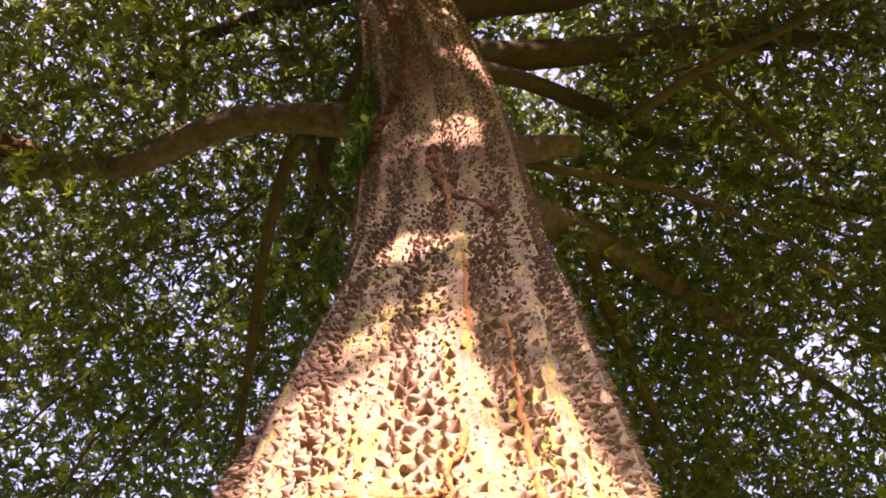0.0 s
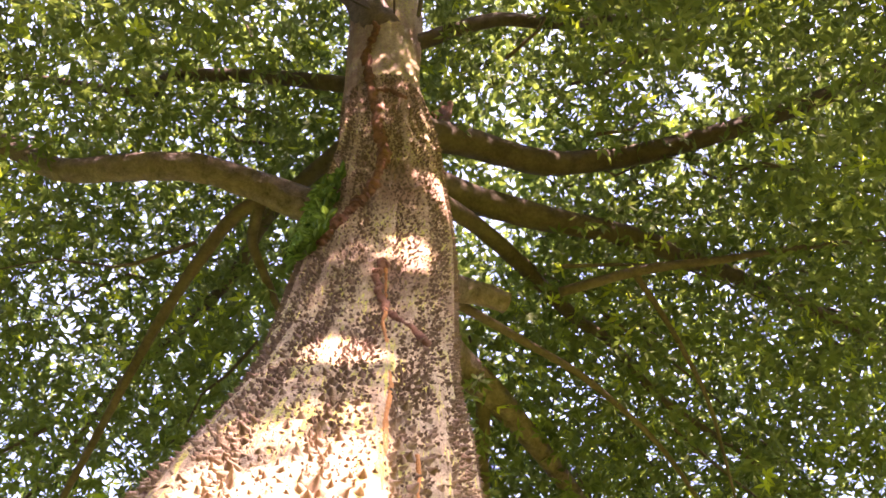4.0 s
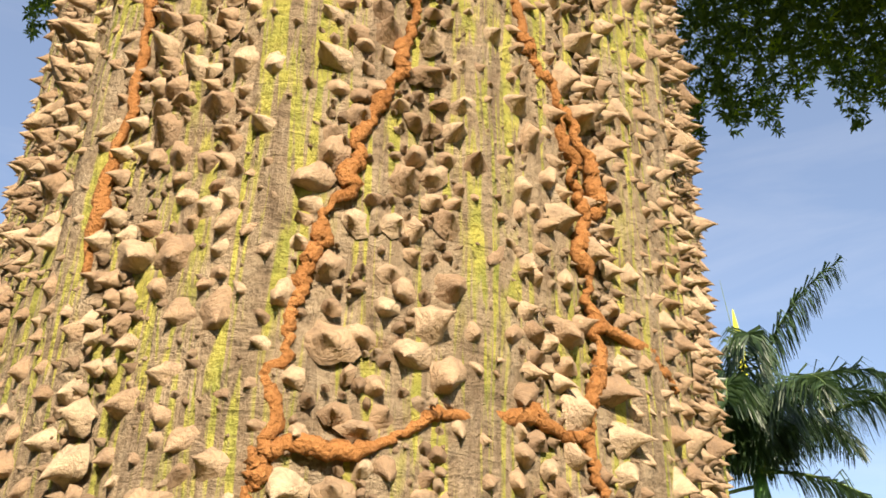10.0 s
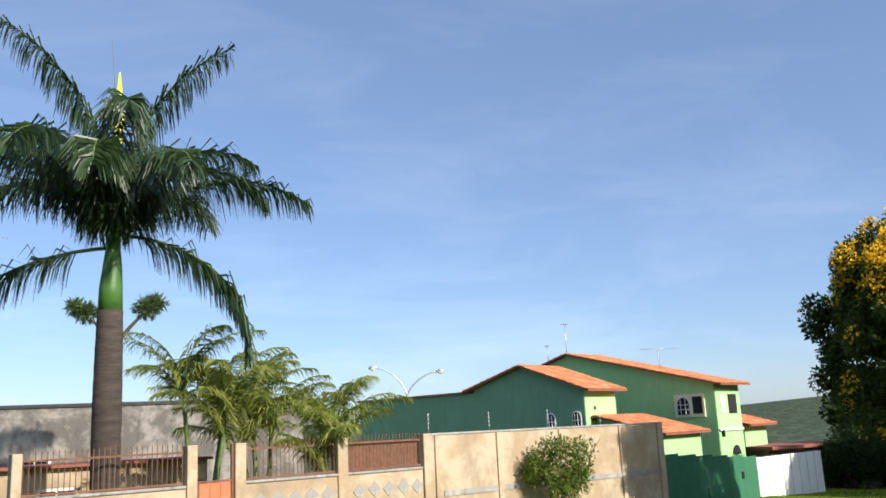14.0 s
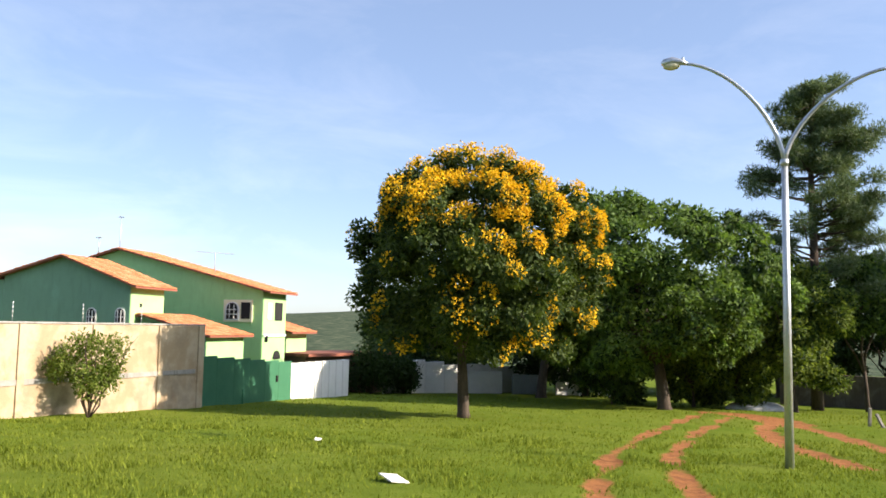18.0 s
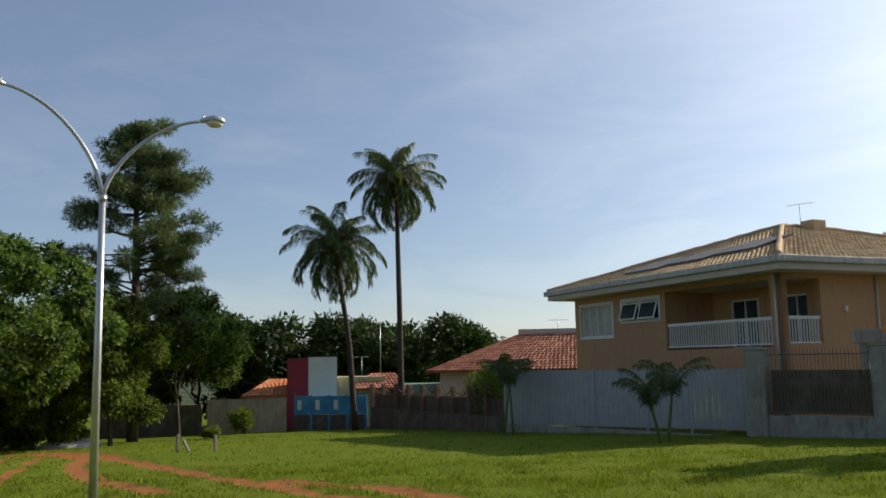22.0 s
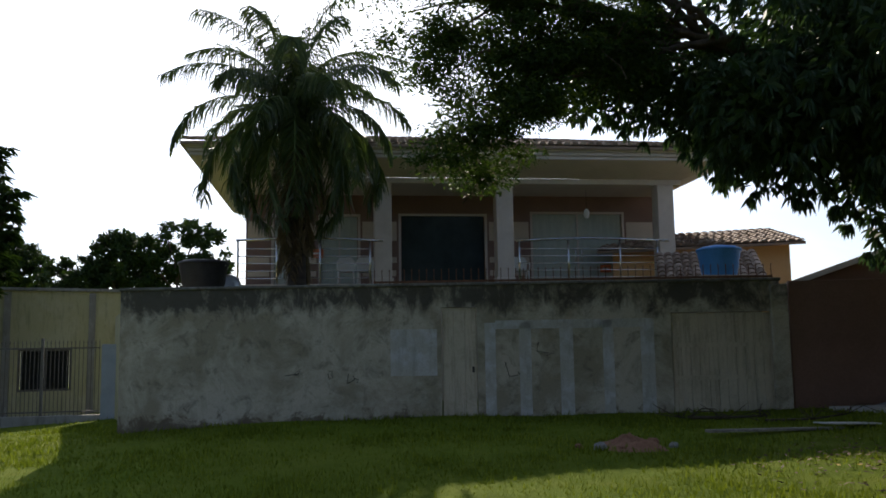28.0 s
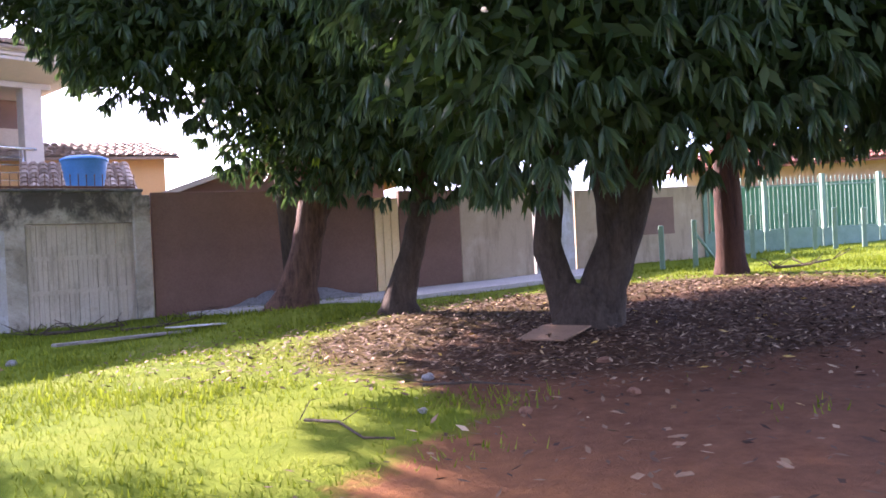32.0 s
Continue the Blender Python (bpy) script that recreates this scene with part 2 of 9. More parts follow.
# ---------------------------------------------------------------- materials
class Nodes:
    """A short way to write node materials."""

    def __init__(self, name):
        self.mat = bpy.data.materials.new(name)
        self.mat.use_nodes = True
        self.t = self.mat.node_tree
        self.bsdf = self.t.nodes["Principled BSDF"]
        self.out = self.t.nodes["Material Output"]

    def n(self, kind, **sets):
        node = self.t.nodes.new("ShaderNode" + kind)
        for key, value in sets.items():
            if key in node.inputs:
                if hasattr(value, "is_output"):
                    self.t.links.new(value, node.inputs[key])
                else:
                    node.inputs[key].default_value = value
            else:
                setattr(node, key, value)
        return node

    def link(self, a, b):
        self.t.links.new(a, b)

    def coords(self, scale=(1, 1, 1), rot=(0, 0, 0)):
        c = self.n("TexCoord")
        mp = self.n("Mapping")
        mp.inputs["Scale"].default_value = scale
        mp.inputs["Rotation"].default_value = rot
        self.link(c.outputs["Object"], mp.inputs["Vector"])
        return mp.outputs[0]

    def noise(self, vec, scale, detail=4.0, rough=0.6, distortion=0.0):
        nz = self.n("TexNoise", Scale=scale, Detail=detail, Roughness=rough, Distortion=distortion)
        self.link(vec, nz.inputs["Vector"])
        return nz.outputs["Fac"]

    def ramp(self, fac, stops, mode="LINEAR"):
        r = self.n("ValToRGB")
        r.color_ramp.interpolation = mode
        el = r.color_ramp.elements
        while len(el) < len(stops):
            el.new(0.5)
        for e, (p, c) in zip(el, stops):
            e.position = p
            e.color = (*c, 1) if not isinstance(c, (int, float)) else (c, c, c, 1)
        self.link(fac, r.inputs[0])
        return r.outputs[0]

    def mix(self, fac, a, b, kind="MIX"):
        m = self.n("Mix", data_type="RGBA", blend_type=kind)
        for sock, v in ((m.inputs[0], fac), (m.inputs[6], a), (m.inputs[7], b)):
            if hasattr(v, "is_output"):
                self.link(v, sock)
            else:
                sock.default_value = v if isinstance(v, (int, float)) else (*v, 1)
        return m.outputs[2]

    def math(self, op, a, b=0.0):
        m = self.n("Math", operation=op)
        for sock, v in zip(m.inputs, (a, b)):
            if hasattr(v, "is_output"):
                self.link(v, sock)
            else:
                sock.default_value = v
        return m.outputs[0]

    def bump(self, height, strength=0.3, distance=0.02):
        b = self.n("Bump", Strength=strength, Distance=distance)
        self.link(height, b.inputs["Height"])
        self.link(b.outputs[0], self.bsdf.inputs["Normal"])

    def done(self, colour=None, rough=0.8, metal=0.0, spec=0.3):
        if colour is not None:
            if hasattr(colour, "is_output"):
                self.link(colour, self.bsdf.inputs["Base Color"])
            else:
                self.bsdf.inputs["Base Color"].default_value = (*colour, 1)
        if hasattr(rough, "is_output"):
            self.link(rough, self.bsdf.inputs["Roughness"])
        else:
            self.bsdf.inputs["Roughness"].default_value = rough
        self.bsdf.inputs["Metallic"].default_value = metal
        self.bsdf.inputs["Specular IOR Level"].default_value = spec
        return self.mat


def mottled(name, dark, light, scale=3.0, rough=0.85, fine=40.0, bump=0.25, dist_=0.01, stretch=(1, 1, 1), metal=0.0, spec=0.3):
    """A plain surface with stains at one scale and grain at another."""
    k = Nodes(name)
    v = k.coords(stretch)
    big = k.noise(v, scale, 5, 0.65)
    small = k.noise(v, fine, 4, 0.6)
    c = k.ramp(big, [(0.3, dark), (0.7, light)])
    c = k.mix(0.22, c, k.ramp(small, [(0.3, tuple(x * 0.55 for x in dark)), (0.7, tuple(min(1, x * 1.25) for x in light))]))
    if bump:
        k.bump(small, bump, dist_)
    return k.done(c, rough, metal, spec)


def stained(name, paint, stain, under, scale=1.2, cut=0.56, rough=0.9, drip=3.0):
    """Old painted render: paint, washed-out patches that show what is under it, and dark runs."""
    k = Nodes(name)
    v = k.coords()
    vd = k.coords((drip, drip, 0.55))
    a = k.noise(v, scale, 8, 0.7, 0.3)
    b = k.noise(vd, 1.6, 7, 0.72, 0.2)
    g = k.noise(v, 35, 4, 0.65)
    c = k.mix(k.ramp(a, [(cut - 0.07, 0.0), (cut + 0.05, 1.0)]), paint, under)
    c = k.mix(k.ramp(b, [(0.50, 0.0), (0.72, 0.85)]), c, stain)
    c = k.mix(0.2, c, k.ramp(g, [(0.3, tuple(x * 0.5 for x in paint)), (0.7, tuple(min(1, x * 1.3) for x in paint))]))
    k.bump(g, 0.3, 0.01)
    return k.done(c, rough)


def leaf_mat(name, dark, light, trans=0.45, rough=0.65, spec=0.22, flower=None, share=0.0):
    """Leaves: each loose leaf has its own shade, and light passes through."""
    k = Nodes(name)
    g = k.n("NewGeometry")
    v = k.coords()
    clump = k.noise(v, 0.9, 3, 0.6)
    f = k.math("ADD", k.math("MULTIPLY", g.outputs["Random Per Island"], 0.65), k.math("MULTIPLY", clump, 0.45))
    c = k.ramp(f, [(0.15, dark), (0.9, light)])
    k.done(c, rough, 0, spec)
    tr = k.n("BsdfTranslucent")
    warm = k.mix(1.0, c, (1.2, 1.28, 0.65), "MULTIPLY")
    k.link(warm, tr.inputs["Color"])
    mx = k.n("MixShader", Fac=trans)
    k.link(k.bsdf.outputs[0], mx.inputs[1])
    k.link(tr.outputs[0], mx.inputs[2])
    k.link(mx.outputs[0], k.out.inputs["Surface"])
    return k.mat


def bark_mat(name, dark, light, scale=6.0, stretch=(1, 1, 0.25), bump=0.6):
    k = Nodes(name)
    v = k.coords(stretch)
    a, b = k.noise(v, scale, 7, 0.7, 0.4), k.noise(v, scale * 6, 4, 0.6)
    c = k.ramp(a, [(0.3, dark), (0.68, light)])
    c = k.mix(0.3, c, k.ramp(b, [(0.3, tuple(x * 0.5 for x in dark)), (0.7, light)]))
    k.bump(a, bump, 0.03)
    return k.done(c, 0.9, 0, 0.2)


def glass_mat(name, tint=(0.02, 0.03, 0.035), rough=0.2):
    """Window glass seen from outside, with a dark room behind it."""
    k = Nodes(name)
    v = k.coords()
    c = k.ramp(k.noise(v, 2.0, 4), [(0.3, tint), (0.7, tuple(x * 1.8 for x in tint))])
    return k.done(c, rough, 0.0, 0.3)


def tiles_mat(name, a, b, c):
    """Roof tiles: each loose tile has its own shade, with lichen."""
    k = Nodes(name)
    g = k.n("NewGeometry")
    v = k.coords()
    col = k.ramp(g.outputs["Random Per Island"], [(0.0, a), (0.55, b), (1.0, c)])
    st = k.noise(v, 2.2, 6, 0.7)
    col = k.mix(k.ramp(st, [(0.5, 0.0), (0.75, 0.6)]), col, tuple(x * 0.35 for x in a))
    k.bump(k.noise(v, 40, 3), 0.2, 0.01)
    return k.done(col, 0.85)

# ---------------------------------------------------------------- ground
def gz(x, y):
    """The height of the ground: a field that falls away gently."""
    xx, yy = np.clip(x, -40, 60), np.clip(y, -50, 50)
    z = -0.044 * xx - 0.19 + 0.38 * np.exp(-((xx - 3) ** 2 + (yy + 17) ** 2) / 60) - 0.12 * np.exp(-((xx - 18) ** 2 + (yy + 26) ** 2) / 60)
    return z + 0.11 * np.exp(-((xx + 8.6) ** 2 + (yy + 13.5) ** 2) / 2.6)


def g(p):
    return float(gz(p[0], p[1]))


def seg_dist(px, py, line):
    best = np.full(px.shape, 1e9)
    for (ax, ay), (bx_, by_) in zip(line[:-1], line[1:]):
        ux, uy = bx_ - ax, by_ - ay
        t = np.clip(((px - ax) * ux + (py - ay) * uy) / (ux * ux + uy * uy + 1e-9), 0, 1)
        best = np.minimum(best, np.hypot(px - ax - t * ux, py - ay - t * uy))
    return best


TRACKS = [
    [(8.0, 0.2), (9.9, 1.1), (12.8, 1.86), (17.9, 2.4), (23.8, 2.4), (33, 1.9), (40, 1.4)],
    [(8.4, -1.1), (10.6, 0.0), (14.2, 0.74), (18.7, 1.33), (26.0, 1.15), (36, 0.5)],
    [(10.6, -6.6), (11.9, -6.45), (13.8, -6.3), (16.3, -6.0), (19.5, -4.6)],
    [(13.0, -5.6), (14.5, -5.04), (17.0, -4.5), (21.1, -3.7), (28.8, -2.5), (37.5, -0.8), (39.5, 1.6)],
    [(18.7, -2.1), (24.6, -0.86), (29.6, -0.65), (35.7, -1.5)],
]


def soft(a, b, v):
    t = np.clip((v - a) / (b - a), 0, 1)
    return t * t * (3 - 2 * t)


def bare(px, py):
    """How bare the soil is: wheel tracks, and the trodden shade under the mango trees."""
    d = np.zeros(px.shape)
    for i, line in enumerate(TRACKS):
        d = np.maximum(d, ((0.86 if i < 2 else 1.0) + 0.38 * np.sin(px * 1.3 + py * 2.1) * np.sin(px * 0.47)) * (1 - soft(0.06, 0.34 if i < 2 else 0.6, seg_dist(px, py, line) + 0.08 * np.sin(px * 2.7) * np.sin(py * 3.3 + px))))
    shade = 1 - soft(2.9, 4.7, np.hypot((px + 9.9) / 1.25, py + 5.2))
    walkway = 1 - soft(1.7, 3.1, seg_dist(px, py, [(-4.2, -2.4), (-9, -4), (-16, -3)]))
    root = 1 - soft(0.8, 1.7, np.hypot(px, py - 1.25))
    fork = 0.95 * (1 - soft(0.5, 1.3, seg_dist(px, py, [(33.0, -1.6), (36.5, -0.9), (39.0, 0.4)])))
    return np.maximum.reduce([d, shade, walkway, root, fork])


def littered(px, py):
    return np.maximum(1 - soft(2.9, 4.6, np.hypot((px + 10.2) / 1.3, py + 7.6)), 0.42 * (1 - soft(0.6, 2.9, np.hypot(px + 5.9, py + 9.4))))


def ground_mat():
    k = Nodes("field_grass_and_red_soil")
    v = k.coords()
    big, mid, fine = k.noise(v, 0.16, 5, 0.65), k.noise(v, 1.7, 6, 0.7), k.noise(v, 26, 5, 0.7)
    grass = k.ramp(mid, [(0.25, (0.065, 0.11, 0.01)), (0.5, (0.115, 0.165, 0.016)), (0.78, (0.18, 0.21, 0.035))])
    grass = k.mix(k.ramp(big, [(0.4, 0.0), (0.7, 0.55)]), grass, (0.19, 0.205, 0.035))
    grass = k.mix(k.ramp(fine, [(0.35, 0.0), (0.7, 0.5)]), grass, (0.08, 0.12, 0.012))
    soil = k.ramp(k.noise(v, 3.2, 7, 0.75), [(0.25, (0.15, 0.06, 0.032)), (0.6, (0.36, 0.155, 0.060)), (0.85, (0.47, 0.24, 0.105))])
    # a darker soil puts the mango trees' shade into the ground colour
    hu = k.n("Attribute", attribute_name="soil_shade")
    soil = k.mix(hu.outputs["Fac"], soil, k.ramp(k.noise(v, 4.5, 7, 0.75), [(0.25, (0.07, 0.036, 0.026)), (0.6, (0.155, 0.078, 0.05)), (0.85, (0.24, 0.135, 0.088))]))
    at = k.n("Attribute", attribute_name="bare")
    f = k.math("ADD", at.outputs["Fac"], k.math("MULTIPLY", k.math("SUBTRACT", mid, 0.5), 1.0))
    col = k.mix(k.ramp(f, [(0.38, 0.0), (0.62, 1.0)]), grass, soil)
    li = k.n("Attribute", attribute_name="litter")
    dry = k.ramp(k.noise(v, 13, 4, 0.8), [(0.3, (0.025, 0.014, 0.01)), (0.55, (0.085, 0.05, 0.03)), (0.75, (0.20, 0.125, 0.08))])
    col = k.mix(k.ramp(k.math("ADD", li.outputs["Fac"], k.math("SUBTRACT", fine, 0.55)), [(0.35, 0.0), (0.65, 0.9)]), col, dry)
    fa = k.n("Attribute", attribute_name="far")
    wood = k.ramp(k.noise(v, 0.16, 12, 0.85), [(0.40, (0.02, 0.036, 0.022)), (0.52, (0.065, 0.085, 0.05)), (0.64, (0.17, 0.17, 0.105))])
    col = k.mix(fa.outputs["Fac"], col, wood)
    k.bump(fine, 0.7, 0.05)
    return k.done(col, 0.95, 0, 0.03)


M_ground = ground_mat()


def axis_steps(lo, hi, step, far):
    mid = np.arange(lo, hi + 1e-6, step)
    out = [hi]
    while out[-1] < far:
        out.append(out[-1] + (out[-1] - hi) * 0.22 + step * 1.6)
    left = [lo]
    while left[-1] > -far:
        left.append(left[-1] - (lo - left[-1]) * 0.22 - step * 1.6)
    return np.concatenate([left[:0:-1], mid, out[1:]])


def build_ground():
    xs, ys = axis_steps(-18, 36, 0.27, 2600), axis_steps(-20, 18, 0.27, 2600)
    X, Y = np.meshgrid(xs, ys, indexing="ij")
    r = np.hypot(X, Y)
    Z = gz(X, Y)
    bare_, lit = bare(X, Y), littered(X, Y)
    near = r < 70
    rough = np.sin(X * 1.9 + np.sin(Y * 1.3)) * np.cos(Y * 1.7 + np.sin(X * 0.9)) * 0.022
    Z = Z + np.where(near, rough - 0.05 * bare_ * (lit < 0.2), 0)
    Z = Z - 8.0 * soft(90, 260, r)
    hill = soft(300, 900, r) * (25 + 3 * np.sin(np.arctan2(Y, X) * 7) + 2 * np.sin(np.arctan2(Y, X) * 17 + 1))
    Z = Z + hill
    n, m = X.shape
    me = bpy.data.meshes.new("ground")
    me.vertices.add(n * m)
    me.vertices.foreach_set("co", np.stack([X, Y, Z], -1).astype(np.float32).ravel())
    i, j = np.meshgrid(np.arange(n - 1), np.arange(m - 1), indexing="ij")
    a = (i * m + j).ravel()
    q = np.stack([a, a + m, a + m + 1, a + 1], -1).astype(np.int32)
    me.loops.add(q.size)
    me.loops.foreach_set("vertex_index", q.ravel())
    me.polygons.add(len(q))
    me.polygons.foreach_set("loop_start", np.arange(0, q.size, 4, dtype=np.int32))
    me.polygons.foreach_set("use_smooth", np.ones(len(q), bool))
    me.update(calc_edges=True)
    # the third mask darkens bare soil towards -x, standing for tree shade
    for name, val in (("bare", bare_), ("litter", lit), ("soil_shade", 0.85 * (1 - soft(-5.5, -2.0, X)) * (np.hypot(X, Y) < 60)), ("far", soft(70, 130, r))):
        me.attributes.new(name, "FLOAT", "POINT").data.foreach_set("value", val.astype(np.float32).ravel())
    me.materials.append(M_ground)
    return tagged(put("ground", me), "open grassy field with worn red soil wheel tracks", "ground", kind="structure")


build_ground()

# ---------------------------------------------------------------- plants: tools
def unit(v):
    return v / (np.linalg.norm(v, axis=-1, keepdims=True) + 1e-9)


def leaf_quads(base, axis, side, L, W):
    """Pointed leaves as diamonds: corners at the foot, the two edges and the tip."""
    L, W = np.asarray(L)[:, None], np.asarray(W)[:, None]
    mid = base + axis * L * 0.42
    return np.stack([base, mid + side * W * 0.5, base + axis * L, mid - side * W * 0.5], 1)


def cloud(blobs, n, L, W, droop=0.2, shell=0.45, seed=0, flat=0.0):
    """Loose leaves through a crown of egg-shaped clumps (x, y, z, rx, ry, rz), thickest near their skins."""
    r = np.random.default_rng(seed)
    b = np.asarray(blobs, float)
    w = (b[:, 3] * b[:, 4] + b[:, 3] * b[:, 5] + b[:, 4] * b[:, 5])
    k = r.choice(len(b), n, p=w / w.sum())
    d = unit(r.normal(0, 1, (n, 3)))
    t = 1 - shell * r.random(n) ** 1.5
    t *= 1 + 0.12 * np.sin(d[:, 0] * 7 + k) * np.sin(d[:, 1] * 6 + 2 * k) * np.cos(d[:, 2] * 5)
    p = b[k, :3] + d * b[k, 3:6] * t[:, None]
    ax = unit(d * 0.5 + r.normal(0, 0.75, (n, 3)) * np.array([1, 1, 1 - flat]) + np.array([0, 0, -droop]))
    sd = unit(np.cross(ax, unit(r.normal(0, 1, (n, 3)) + d * 0.8)))
    s = r.uniform(0.7, 1.25, n)
    return leaf_quads(p, ax, sd, L * s, W * s)


def clumps(centre, radii, n, size, seed=0, low=-0.6, squash=0.75):
    """Sub-clumps spread over the skin of one big crown."""
    r = np.random.default_rng(seed)
    out = []
    while len(out) < n:
        d = r.normal(0, 1, 3)
        d /= np.linalg.norm(d)
        if d[2] < low:
            continue
        t = r.uniform(0.8, 1.03)
        s = size * r.uniform(0.7, 1.35)
        out.append((centre[0] + d[0] * radii[0] * t, centre[1] + d[1] * radii[1] * t, centre[2] + d[2] * radii[2] * t, s, s, s * squash))
    return out


def rosettes(pos, out, k, L, W, droop, seed=0, fold=True):
    """Whorls of long leaves at twig ends, each leaf of two halves that meet at a fold, bent over."""
    r = np.random.default_rng(seed)
    n = len(pos)
    P, O = np.repeat(pos, k, 0), np.repeat(out, k, 0)
    ring = unit(np.cross(O, unit(r.normal(0, 1, (n * k, 3)))))
    ax = unit(O * r.uniform(0.05, 0.9, (n * k, 1)) + ring + np.array([0, 0, -droop]))
    ax2 = unit(ax + np.array([0, 0, -0.75 * droop - 0.15]))
    sd = unit(np.cross(ax, np.array([0, 0, 1.0]) + 0.3 * r.normal(0, 1, (n * k, 3))))
    up = np.cross(sd, ax)
    s = r.uniform(0.65, 1.2, (n * k, 1))
    l, w = L * s, W * s
    m1, m2, tip = P + ax * l * 0.38, P + ax * l * 0.38 + ax2 * l * 0.34, P + ax * l * 0.38 + ax2 * l * 0.62
    drop = -up * w * 0.16
    a = np.stack([P, m1 + sd * w * 0.5 - drop, m2 + sd * w * 0.38 - drop, tip], 1)
    b = np.stack([tip, m2 - sd * w * 0.38 - drop, m1 - sd * w * 0.5 - drop, P], 1)
    return np.concatenate([a, b]) if fold else a


def branches(base, tips, r0, seed=0, sag=0.3, n=7, sides=6):
    r = np.random.default_rng(seed)
    out = []
    for i, t in enumerate(tips):
        p = bend(base[i % len(base)], t, sag, n, 0.05 * np.linalg.norm(np.subtract(t, base[i % len(base)])), seed + i)
        out.append((p, np.linspace(r0 * r.uniform(0.6, 1), r0 * 0.15, n), sides))
    return out


def frond(root, yaw, lift, length, curl, pairs, leaf, width, hang, seed=0, plume=0.0):
    """One feather leaf of a palm: the rib's points and the leaflets' corners."""
    r = np.random.default_rng(seed)
    n = 14
    s = np.linspace(0, 1, n)
    pitch = radians(lift) - radians(curl) * s ** 1.35
    step = length / (n - 1)
    h = np.concatenate([[0], np.cumsum(np.cos(pitch[:-1]) * step)])
    z = np.concatenate([[0], np.cumsum(np.sin(pitch[:-1]) * step)])
    yw = radians(yaw) + r.uniform(-0.12, 0.12) * s
    pts = np.stack([root[0] + h * np.cos(yw), root[1] + h * np.sin(yw), root[2] + z], -1)
    t = np.linspace(0.13, 1.0, pairs)
    at = np.stack([np.interp(t, s, pts[:, c]) for c in range(3)], -1)
    tan = unit(np.stack([np.interp(t, s, np.gradient(pts[:, c])) for c in range(3)], -1))
    across = unit(np.cross(tan, [0, 0, 1.0]))
    Q = []
    for sign in (1, -1):
        ax = unit(across * sign + tan * 0.55 + np.array([0, 0, -hang]) + np.stack([r.normal(0, 0.1, pairs), r.normal(0, 0.1, pairs), r.normal(plume * 0.3, 0.12 + plume, pairs)], -1))
        L = leaf * (0.35 + 0.65 * np.sin(np.pi * np.clip(t * 0.86 + 0.1, 0, 1)) ** 0.7) * r.uniform(0.85, 1.1, pairs)
        sd = unit(np.cross(ax, tan + 0.25 * r.normal(0, 1, (pairs, 3))))
        ax2 = unit(ax + np.array([0, 0, -0.45 - hang]))
        W = np.full((pairs, 1), width)
        l = L[:, None]
        m = at + ax * l * 0.5
        e = m + ax2 * l * 0.5
        Q.append(np.stack([at - sd * W * 0.3, at + sd * W * 0.3, m + sd * W * 0.5, m - sd * W * 0.5], 1))
        Q.append(np.stack([m - sd * W * 0.5, m + sd * W * 0.5, e + sd * W * 0.12, e - sd * W * 0.12], 1))
    return pts, np.concatenate(Q)


def add_frond(parent, mat_leaf, mat_rib, rib_r, name="frond", **k):
    """A frond as one mesh: rib and leaflets."""
    pts, q = frond(**k)
    v, f = tube_data(pts, np.linspace(rib_r, rib_r * 0.2, len(pts)), 5, False)
    v = np.array(v)
    q = q.reshape(-1, 3)
    me = bpy.data.meshes.new(name)
    faces = f + [tuple(range(len(v) + i, len(v) + i + 4)) for i in range(0, len(q), 4)]
    me.from_pydata(np.concatenate([v, q]).tolist(), [], faces)
    me.materials.append(mat_rib)
    me.materials.append(mat_leaf)
    me.polygons.foreach_set("material_index", [0] * len(f) + [1] * (len(q) // 4))
    me.update()
    return put(name, me, parent)

